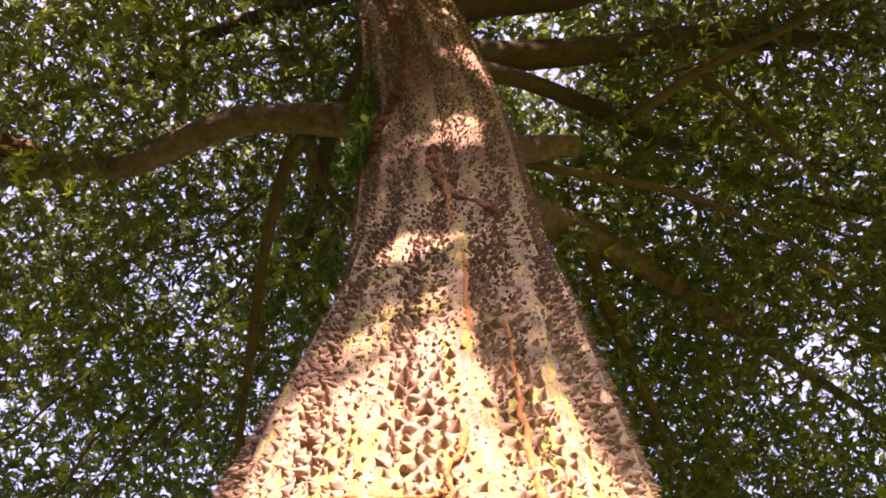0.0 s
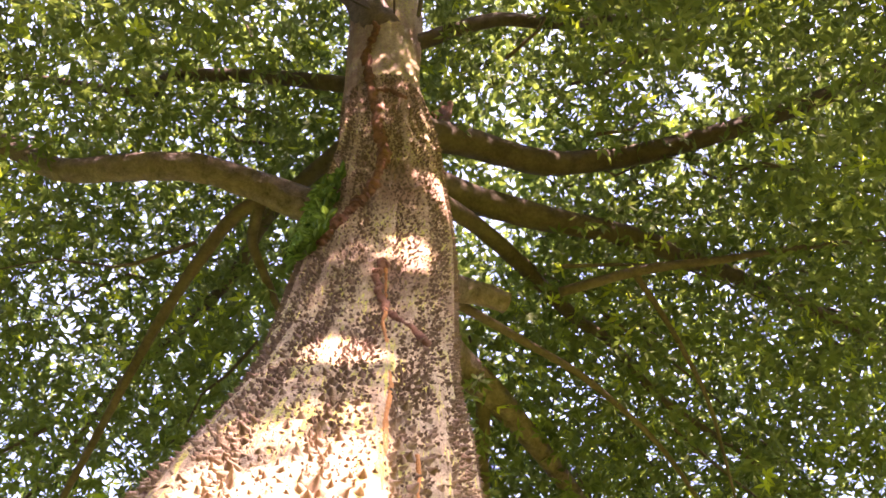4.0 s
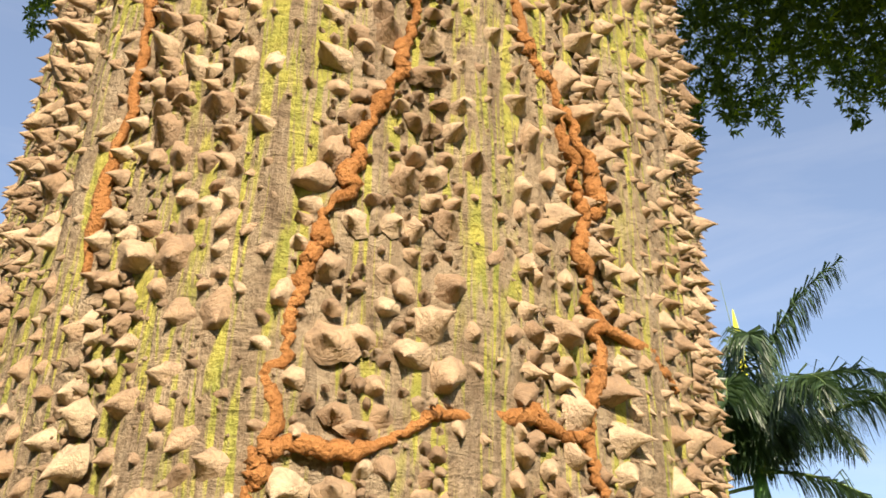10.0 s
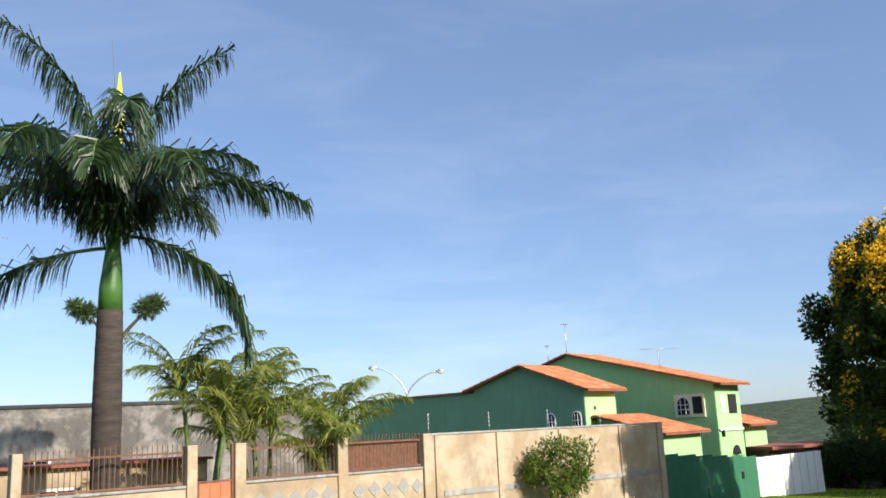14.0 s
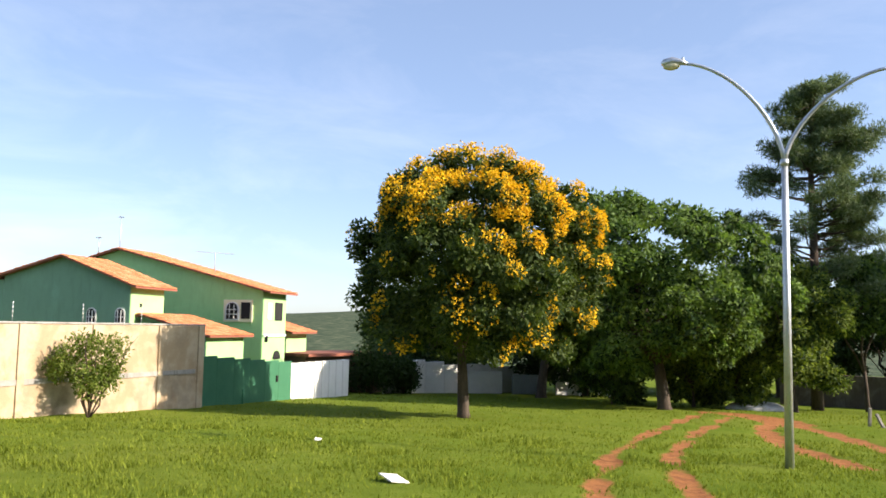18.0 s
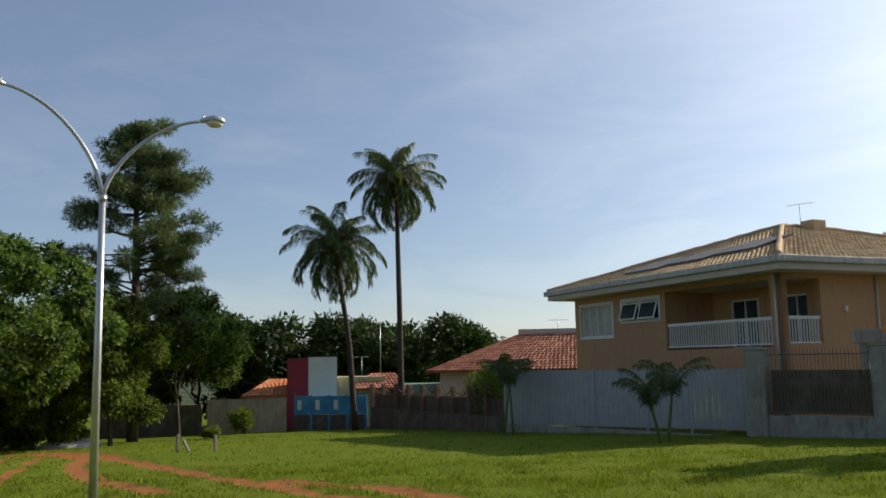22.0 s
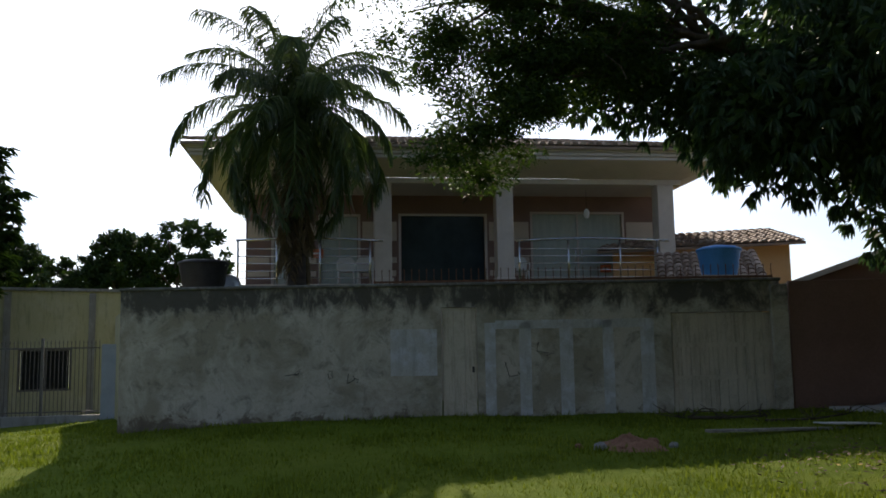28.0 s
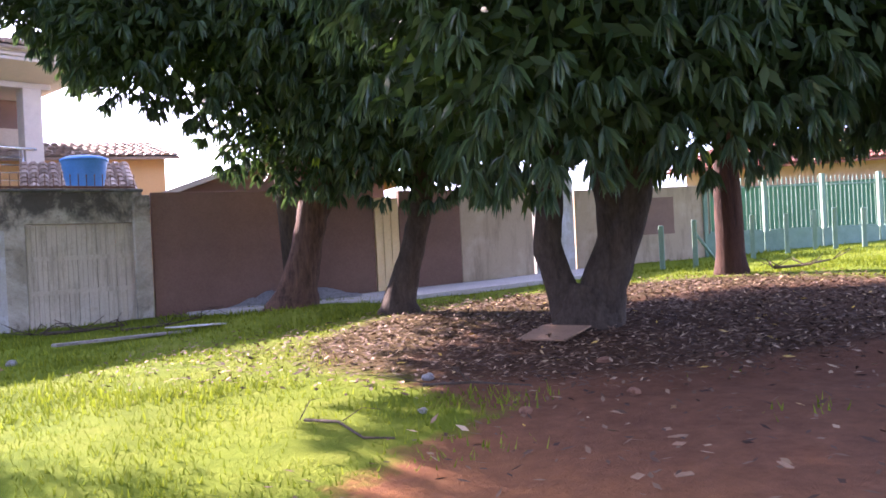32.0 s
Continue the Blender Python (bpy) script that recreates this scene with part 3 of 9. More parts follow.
# ---------------------------------------------------------------- the thorny silk floss tree
def ceiba_bark():
    k = Nodes("silk_floss_bark")
    v = k.coords()
    stripe, patch = k.noise(k.coords((40, 40, 3.2)), 1.0, 4, 0.55, 0.9), k.noise(v, 3.0, 4, 0.6)
    thin = k.noise(k.coords((85, 85, 5.0)), 1.0, 4, 0.55, 0.9)
    fine, mid = k.noise(v, 90, 6, 0.75), k.noise(v, 22, 7, 0.75, 0.4)
    ring = k.noise(k.coords((16, 16, 70)), 1.0, 6, 0.75, 1.2)
    ridge = k.noise(k.coords((60, 60, 6)), 1.0, 5, 0.7, 0.5)
    grey = k.ramp(mid, [(0.26, (0.22, 0.15, 0.092)), (0.46, (0.44, 0.32, 0.20)), (0.70, (0.62, 0.48, 0.32))])
    grey = k.mix(k.ramp(ridge, [(0.38, 0.5), (0.50, 0.0)]), grey, (0.20, 0.135, 0.085))
    green = k.ramp(k.noise(v, 26, 4), [(0.32, (0.33, 0.36, 0.06)), (0.60, (0.66, 0.60, 0.12))])
    f = k.math("ADD", k.math("MAXIMUM", k.math("SUBTRACT", stripe, 0.035), thin), k.math("MULTIPLY", k.math("SUBTRACT", patch, 0.5), 0.30))
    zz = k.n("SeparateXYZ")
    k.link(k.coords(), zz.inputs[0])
    low = k.n("MapRange", **{"From Min": 2.9, "From Max": 4.4, "To Min": 0.0, "To Max": 0.05})
    k.link(zz.outputs["Z"], low.inputs["Value"])
    f = k.math("SUBTRACT", f, low.outputs[0])
    col = k.mix(k.ramp(f, [(0.53, 0.0), (0.60, 0.88)]), grey, green)
    col = k.mix(k.ramp(ring, [(0.31, 0.7), (0.36, 0.0)]), col, (0.12, 0.08, 0.045))
    col = k.mix(k.ramp(fine, [(0.34, 0.7), (0.47, 0.0)]), col, (0.10, 0.07, 0.045))
    crust = k.noise(v, 9, 6, 0.75, 0.4)
    col = k.mix(k.ramp(crust, [(0.62, 0.0), (0.72, 0.6)]), col, (0.34, 0.17, 0.085))
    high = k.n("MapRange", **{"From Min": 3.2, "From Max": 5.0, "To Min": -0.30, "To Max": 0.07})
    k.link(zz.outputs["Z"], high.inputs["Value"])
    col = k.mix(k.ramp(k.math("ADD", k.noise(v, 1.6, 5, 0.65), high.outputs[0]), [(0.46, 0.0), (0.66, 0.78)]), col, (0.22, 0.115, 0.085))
    at = k.n("Attribute", attribute_name="scar")
    sc = k.math("ADD", at.outputs["Fac"], k.math("MULTIPLY", k.math("SUBTRACT", mid, 0.5), 0.6))
    wound = k.ramp(crust, [(0.35, (0.045, 0.020, 0.016)), (0.65, (0.20, 0.085, 0.055))])
    col = k.mix(k.ramp(sc, [(0.40, 0.0), (0.60, 0.92)]), col, wound)
    h = k.math("ADD", k.math("MULTIPLY", mid, 0.6), k.math("ADD", k.math("MULTIPLY", fine, 0.35), k.math("ADD", k.math("MULTIPLY", ring, 0.35), k.math("MULTIPLY", ridge, 0.4))))
    k.bump(h, 1.0, 0.034)
    return k.done(col, 0.85, 0, 0.2)


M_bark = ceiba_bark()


def thorn_mat(name="thorn_wood", size=1.0, young=1.0):
    k = Nodes(name)
    v = k.coords((1, 1, 1))
    inf = k.n("ObjectInfo")
    gm = k.n("NewGeometry")
    ri = k.math("FRACT", k.math("ADD", inf.outputs["Random"], gm.outputs["Random Per Island"]))
    a, b = k.noise(v, 60 * size, 5, 0.7, 0.5), k.noise(v, 260 * size, 3, 0.6)
    c = k.ramp(ri, [(0.0, tuple(y * young for y in (0.30, 0.195, 0.115))), (0.5, tuple(y * young for y in (0.43, 0.295, 0.18))), (1.0, tuple(y * young for y in (0.55, 0.41, 0.265)))])
    c = k.mix(k.ramp(a, [(0.40, 0.0), (0.66, 0.6)]), c, (0.17, 0.115, 0.078))
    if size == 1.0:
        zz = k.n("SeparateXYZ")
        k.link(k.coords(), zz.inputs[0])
        # thorn colour goes darker with height, from 2.5 to 3.9
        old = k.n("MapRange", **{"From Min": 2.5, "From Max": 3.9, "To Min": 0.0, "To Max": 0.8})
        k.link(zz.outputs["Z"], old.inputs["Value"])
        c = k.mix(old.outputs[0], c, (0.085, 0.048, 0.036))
    k.bump(k.math("ADD", a, k.math("MULTIPLY", b, 0.4)), 0.9, 0.006)
    return k.done(c, 0.85, 0, 0.2)


M_thorn, M_thorn_big, M_thorn_small = thorn_mat(), thorn_mat("large_thorn_wood", 0.025), thorn_mat("young_thorn_wood", 1.0, 0.62)
M_termite = mottled("termite_mud", (0.30, 0.115, 0.03), (0.55, 0.25, 0.085), 45, 0.95, 260, 1.0, 0.008)
M_scar = bark_mat("old_bark_scar", (0.06, 0.025, 0.018), (0.24, 0.11, 0.07), 9)
M_limb = bark_mat("limb_bark", (0.03, 0.02, 0.017), (0.20, 0.145, 0.12), 14, (1, 1, 1), 0.9)
M_twig = bark_mat("twig_bark", (0.035, 0.025, 0.018), (0.11, 0.08, 0.055), 8, (1, 1, 1), 0.3)
M_ceiba_leaf = leaf_mat("silk_floss_leaf", (0.042, 0.068, 0.022), (0.14, 0.175, 0.055), 0.5)
M_ceiba_young = leaf_mat("young_silk_floss_leaf", (0.20, 0.26, 0.02), (0.36, 0.42, 0.05), 0.55)

AX = np.array([[-0.10, 1.28, -0.7], [-0.1, 1.265, 0.4], [-0.115, 1.26, 1.6], [-0.102, 1.26, 2.4], [-0.12, 1.265, 3.0], [-0.12, 1.27, 3.5], [-0.105, 1.28, 4.1], [-0.12, 1.28, 4.6], [-0.155, 1.06, 5.64], [-0.26, 0.69, 6.74], [-0.45, 0.35, 7.65], [-0.58, -0.13, 8.45], [-0.75, -0.55, 9.6], [-1.1, -0.8, 11.0]])
AR = np.array([0.60, 0.46, 0.428, 0.438, 0.440, 0.425, 0.395, 0.375, 0.365, 0.30, 0.25, 0.27, 0.24, 0.12])


def axis_at(z):
    return np.array([np.interp(z, AX[:, 2], AX[:, 0]), np.interp(z, AX[:, 2], AX[:, 1]), z])


def trunk_r(z, a):
    """The trunk's radius at a height and an angle: lobes, a scarred bulge and swellings."""
    r = np.interp(z, AX[:, 2], AR)
    lob = 1 + 0.022 * np.sin(3 * a + 0.8 * z) + 0.014 * np.sin(5 * a - 1.3 * z)
    bulge = 0.085 * np.exp(-((z - 3.18) / (0.34 if z > 3.18 else 0.2)) ** 2) * np.exp(-((np.angle(np.exp(1j * (a + 2.95)))) / 0.36) ** 2)
    return r * lob + bulge


def trunk_point(z, a, out=0.0):
    c = axis_at(z)
    r = trunk_r(z, a) + out
    return np.array([c[0] + r * math.cos(a), c[1] + r * math.sin(a), z])


ceiba = thing("silk_floss_tree", "huge silk floss tree with grey-green bark covered in thorns", "tree", pose(-0.11, 1.26, float(gz(0, 1.26))))
C_OFF = Matrix.Translation((0.11, -1.26, -float(gz(0, 1.26))))


def build_trunk():
    zs = np.concatenate([np.arange(-0.6, 5, 0.06), np.arange(5, 11.01, 0.12)])
    n = 128
    ang = np.arange(n) * TAU / n
    V = []
    for z in zs:
        c = axis_at(z)
        r = trunk_r(z, ang)
        r = r + 0.006 * np.sin(ang * 13 + 2 * np.sin(z * 2.1)) + 0.004 * np.sin(ang * 29 + z * 3)
        V.append(np.stack([c[0] + r * np.cos(ang), c[1] + r * np.sin(ang), np.full(n, z)], -1))
    V = np.concatenate(V)
    F = [(i * n + k, i * n + (k + 1) % n, (i + 1) * n + (k + 1) % n, (i + 1) * n + k) for i in range(len(zs) - 1) for k in range(n)]
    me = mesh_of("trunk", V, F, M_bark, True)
    # the old wound on the bulge and up its flank
    Zs, An = np.repeat(zs, n), np.tile(ang, len(zs))
    scar = 1.25 * np.exp(-((Zs - 3.45) / 0.55) ** 2) * np.exp(-((np.angle(np.exp(1j * (An + 3.0)))) / 0.55) ** 2)
    me.attributes.new("scar", "FLOAT", "POINT").data.foreach_set("value", scar.astype(np.float32))
    put("trunk", me, ceiba, m=C_OFF)


build_trunk()


def thorn_mesh(seed, sides=14, rings=8, knob=None):
    """One thorn of unit size: a swollen foot that runs out into the bark, fluted sides and a bent beak along +x."""
    r = np.random.default_rng(seed)
    knob = r.uniform(0.05, 0.75) if knob is None else knob
    ph = r.uniform(0, TAU, 3)
    sag, side = r.uniform(0.0, 0.42), r.uniform(-0.22, 0.22)
    squash = r.uniform(0.85, 1.2)
    s = (np.arange(rings) / rings)[:, None]
    a = (TAU * np.arange(sides) / sides)[None, :]
    rad = 0.5 * ((1 - knob) * (1 - s) ** 1.15 + knob * np.clip(1 - s ** 1.7, 0, 1) * (1 - 0.35 * s)) * np.clip((1 - s) / 0.22, 0, 1) ** 0.35 + 0.20 * np.exp(-s * 9)
    rr = rad * (1 + 0.14 * np.sin(2 * a + ph[0]) + 0.11 * np.sin(5 * a + ph[1] + 2 * s) + 0.06 * np.sin(3 * a + ph[2]) + 0.07 * r.uniform(-1, 1, (rings, sides)))
    V = np.stack([s - 0.16 * (s == 0) + 0 * a, rr * np.cos(a) * squash + side * s ** 2, rr * np.sin(a) / squash - sag * s ** 2.2], -1).reshape(-1, 3)
    V = np.concatenate([V, [[1.02, side * 1.05, -sag * 1.05]]])
    F = [(i * sides + k, i * sides + (k + 1) % sides, (i + 1) * sides + (k + 1) % sides, (i + 1) * sides + k) for i in range(rings - 1) for k in range(sides)]
    F += [((rings - 1) * sides + k, (rings - 1) * sides + (k + 1) % sides, len(V) - 1, len(V) - 1) for k in range(sides)]
    return V, F


TRAIL = []


def thorn_sites(n, seed=3):
    """Places for thorns, kept apart and off the mud trails: angle, height, size."""
    r = np.random.default_rng(seed)
    sites, cells, trail = [], {}, {}
    for q in TRAIL:
        trail.setdefault(tuple((q // 0.05).astype(int)), []).append((q, 0.012))
    near = [(dx, dy, dz) for dx in (-1, 0, 1) for dy in (-1, 0, 1) for dz in (-1, 0, 1)]
    for size_lo, size_hi, count, apart in ((0.019, 0.028, int(n * 0.085), 0.62), (0.012, 0.019, int(n * 0.30), 0.5), (0.004, 0.010, int(n * 0.615), 0.48)):
        made = tries = 0
        while made < count and tries < count * 8:
            tries += 1
            z = 1.25 + 6.0 * r.random() ** 1.35
            a = r.uniform(-3.5, 0.5) if r.random() < 0.93 else r.uniform(0, TAU)
            size = r.uniform(size_lo, size_hi) * (1.0 if z < 2.6 else max(0.75, 1 - (z - 2.6) * 0.12))
            p = trunk_point(z, a)
            key = tuple((p // 0.05).astype(int))
            gap = apart * size
            if r.random() < 1.1 * math.exp(-((z - 3.4) / 0.45) ** 2 - ((abs(a) - 3.0) / 0.45) ** 2):
                continue
            if any((p - q) @ (p - q) < (gap + s) ** 2 for d in near for q, s in cells.get((key[0] + d[0], key[1] + d[1], key[2] + d[2]), ())):
                continue
            if any((p - q) @ (p - q) < (0.32 * size + 0.003) ** 2 for d in near for q, s in trail.get((key[0] + d[0], key[1] + d[1], key[2] + d[2]), ())):
                continue
            cells.setdefault(key, []).append((p, gap))
            sites.append((a, z, size, p))
            made += 1
    return sites


def build_thorns():
    r = np.random.default_rng(11)
    kinds = 18
    shapes = [thorn_mesh(s) for s in range(kinds)]
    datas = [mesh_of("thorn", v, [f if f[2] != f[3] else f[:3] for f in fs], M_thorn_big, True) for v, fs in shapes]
    mids = [thorn_mesh(s, 8, 5) for s in range(kinds)]
    tiny = [thorn_mesh(s, 6, 3, 0.0) for s in range(kinds)]
    sites = thorn_sites(29000)
    front = sorted((s for s in sites if -2.6 < s[0] - TAU * (s[0] > math.pi) < -0.5 and 1.5 < s[1] < 2.75), key=lambda s: -s[2])
    keep = {id(s) for s in front[:300]}
    rest = {"thorn_cover": ([], []), "young_thorn_cover": ([], [])}
    count = {"thorn_cover": 0, "young_thorn_cover": 0}
    for s in sites:
        a, z, size, p = s
        k = int(r.integers(kinds))
        out = Vector((math.cos(a), math.sin(a), -0.16 + 0.3 * r.uniform(-1, 1)))
        out += Vector((-math.sin(a), math.cos(a), 0)) * (0.35 * r.uniform(-1, 1))
        q = out.to_track_quat("X", "Z") @ Euler((r.uniform(-0.9, 0.9), 0, 0)).to_quaternion()
        w = size * r.uniform(0.85, 1.15)
        m = Matrix.LocRotScale(Vector(p), q, Vector((size * (r.uniform(0.75, 1.2) if size > 0.014 else r.uniform(0.9, 1.5)), w, w)))
        if id(s) in keep:
            put("thorn", datas[k], ceiba, m=C_OFF @ m)
        else:
            name = "thorn_cover" if size > 0.0105 else "young_thorn_cover"
            v, f = (mids if size > 0.0105 else tiny)[k]
            rest[name][0].append(v @ np.array(m.to_3x3()).T + np.array(m.translation))
            rest[name][1].extend(tuple(i + count[name] for i in (x if x[2] != x[3] else x[:3])) for x in f)
            count[name] += len(v)
    for name, (v, f) in rest.items():
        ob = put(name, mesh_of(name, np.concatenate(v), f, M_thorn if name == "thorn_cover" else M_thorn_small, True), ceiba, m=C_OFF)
        tagged(ob, kind="stuff")


def mud_line(points, width, seed, name="termite_trail", mat=M_termite, label="orange mud termite trail on the bark"):
    """A termite's mud gallery that winds up the bark; points are (angle, height)."""
    r = np.random.default_rng(seed)
    a = np.array(points, float)
    n = int(abs(a[:, 1].max() - a[:, 1].min()) / 0.006 + np.abs(np.diff(a[:, 0])).sum() * 0.43 / 0.006) + 6
    s = np.linspace(0, len(a) - 1, n)
    an, zz = np.interp(s, range(len(a)), a[:, 0]), np.interp(s, range(len(a)), a[:, 1])
    an, zz = an + np.convolve(r.normal(0, 0.02, n), np.ones(5) / 5, "same"), zz + np.convolve(r.normal(0, 0.006, n), np.ones(5) / 5, "same")
    pts = [trunk_point(z, x, 0.002) for x, z in zip(an, zz)]
    TRAIL.extend(pts)
    rad = width * 0.85 * (0.6 + 0.5 * np.convolve(r.normal(0, 1.0, n), np.ones(9) / 9, "same")).clip(0.35, 0.95)
    v, f = tube_data(pts, rad, 9, True, seed, 0.3)
    put(name, mesh_of(name, v, f, mat, True), ceiba, label, C_OFF)

# ---------------------------------------------------------------- the silk floss tree's limbs and crown
def ceiba_limbs():
    def limb(pts, radii, mat, label="", n=9, rough=0.05, name="limb"):
        p = np.array(pts, float)
        m = max(8, 4 * len(p))
        s, t = np.linspace(0, len(p) - 1, m), range(len(p))
        q = np.stack([np.interp(s, t, p[:, c]) for c in range(3)], -1)
        for _ in range(2):
            q[1:-1] = (q[:-2] + 2 * q[1:-1] + q[2:]) / 4
        v, f = tube_data(q, np.interp(s, t, radii), n, True, len(p), rough)
        put(name, mesh_of(name, v, f, mat, True), ceiba, label, C_OFF)

    limb([(-0.25, 0.98, 6.15), (-0.62, 1.0, 6.4), (-0.95, 0.96, 6.45), (-1.27, 0.92, 6.4), (-1.64, 1.01, 6.42), (-2.1, 1.2, 6.65), (-2.52, 1.16, 6.9), (-3.0, 1.22, 6.95), (-4.2, 1.5, 7.6), (-5.6, 2.0, 8.2)], [0.15, 0.105, 0.088, 0.082, 0.08, 0.072, 0.066, 0.072, 0.05, 0.02], M_limb, "grey bent limb with a cut stub")
    limb([(-0.52, 0.02, 8.05), (-0.8, -0.25, 8.35), (-1.3, -0.52, 8.55), (-2.1, -0.8, 8.8), (-3.5, -1.2, 9.4)], [0.17, 0.135, 0.11, 0.09, 0.04], M_limb, "dark limb that forks off the upper trunk", 12, 0.08)
    limb([(-2.72, 1.13, 6.92), (-2.83, 1.03, 6.86), (-2.88, 0.97, 6.83)], [0.075, 0.08, 0.07], M_scar, "dark sawn stub")
    limb([(0.1, 1.15, 6.0), (0.28, 1.21, 6.2), (0.45, 1.22, 6.24), (0.56, 1.24, 6.25)], [0.09, 0.075, 0.065, 0.06], M_limb, "short pale cut stub")
    limb([(0.1, 1.35, 5.9), (0.36, 1.73, 6.55), (0.72, 1.98, 6.7), (1.05, 2.25, 6.75), (2.0, 3.2, 7.3), (3.3, 4.4, 7.7)], [0.13, 0.11, 0.09, 0.07, 0.05, 0.02], M_limb)
    limb([(0.62, 1.92, 6.68), (0.72, 2.4, 6.6), (0.9, 2.95, 6.55), (1.15, 3.6, 6.5)], [0.05, 0.045, 0.035, 0.015], M_twig)
    limb([(-0.2, 0.75, 6.9), (0.17, 0.86, 7.15), (0.65, 0.9, 7.25), (1.5, 0.9, 7.4), (3.0, 1.2, 8.0), (4.6, 1.6, 8.5)], [0.12, 0.10, 0.09, 0.075, 0.05, 0.02], M_twig)
    limb([(-0.25, 0.55, 7.2), (0.2, 0.55, 7.5), (0.75, 0.6, 7.6), (1.4, 0.42, 7.9), (2.2, 0.0, 8.0), (3.1, -0.6, 8.1), (4.5, -1.4, 8.8)], [0.12, 0.10, 0.09, 0.08, 0.07, 0.06, 0.03], M_twig)
    limb([(-0.3, 0.6, 7.3), (-0.1, 0.55, 7.8), (0.0, 0.5, 8.2), (0.03, 0.42, 8.7)], [0.10, 0.09, 0.075, 0.055], M_scar, "broken reddish branch stub")
    limb([(-0.85, 1.0, 6.42), (-1.04, 1.14, 6.45), (-1.2, 1.5, 6.4), (-1.38, 1.95, 6.45), (-1.6, 2.8, 6.2), (-1.9, 3.8, 5.9)], [0.045, 0.042, 0.036, 0.03, 0.022, 0.01], M_twig)
    limb([(-0.9, 1.05, 6.4), (-0.93, 1.3, 6.5), (-0.78, 1.55, 6.55), (-0.55, 1.9, 6.5)], [0.035, 0.03, 0.025, 0.012], M_twig)
    limb([(0.15, 1.25, 6.2), (0.7, 1.5, 6.5), (1.2, 1.68, 6.6), (1.8, 2.0, 6.5), (2.5, 2.7, 6.3)], [0.03, 0.026, 0.022, 0.016, 0.006], M_twig)
    limb([(0.9, 1.2, 6.6), (1.38, 0.96, 6.7), (1.8, 0.84, 6.8), (2.3, 0.66, 6.9), (3.2, 0.4, 7.1)], [0.03, 0.032, 0.026, 0.02, 0.01], M_twig)
    limb([(1.3, 0.98, 6.7), (1.6, 1.25, 6.6), (1.93, 1.61, 6.5), (2.3, 2.3, 6.3)], [0.022, 0.018, 0.013, 0.006], M_twig)
    for i, (a, up, ln) in enumerate(((0.5, 1.0, 4.5), (1.3, 0.7, 5.0), (2.1, 0.8, 5.0), (2.9, 0.9, 4.5), (-0.4, 1.1, 4.2), (-2.4, 1.3, 3.5), (1.7, 1.6, 5.0))):
        b = axis_at(6.6 + 0.35 * i)
        tip = b + np.array([math.cos(a) * ln, math.sin(a) * ln, up * 1.3])
        limb(bend(b, tip, 0.5, 7, 0.12, i), np.linspace(0.065, 0.012, 7), M_twig)
    r = np.random.default_rng(5)
    twigs = []
    for i in range(130):
        a, d, z = r.uniform(0, TAU), r.uniform(0.8, 5.5), r.uniform(6.4, 9.5)
        c = np.array([-0.2 + d * math.cos(a), 1.0 + d * math.sin(a), z])
        twigs.append((bend(c, c + np.array([math.cos(a), math.sin(a), r.uniform(-0.4, 0.5)]) * r.uniform(0.6, 1.8), 0.1, 5, 0.06, i), np.linspace(0.014, 0.004, 5), 4))
    ob = tubes("twig_mass", twigs, M_twig, ceiba)
    ob.matrix_basis = C_OFF
    tagged(ob, kind="stuff")


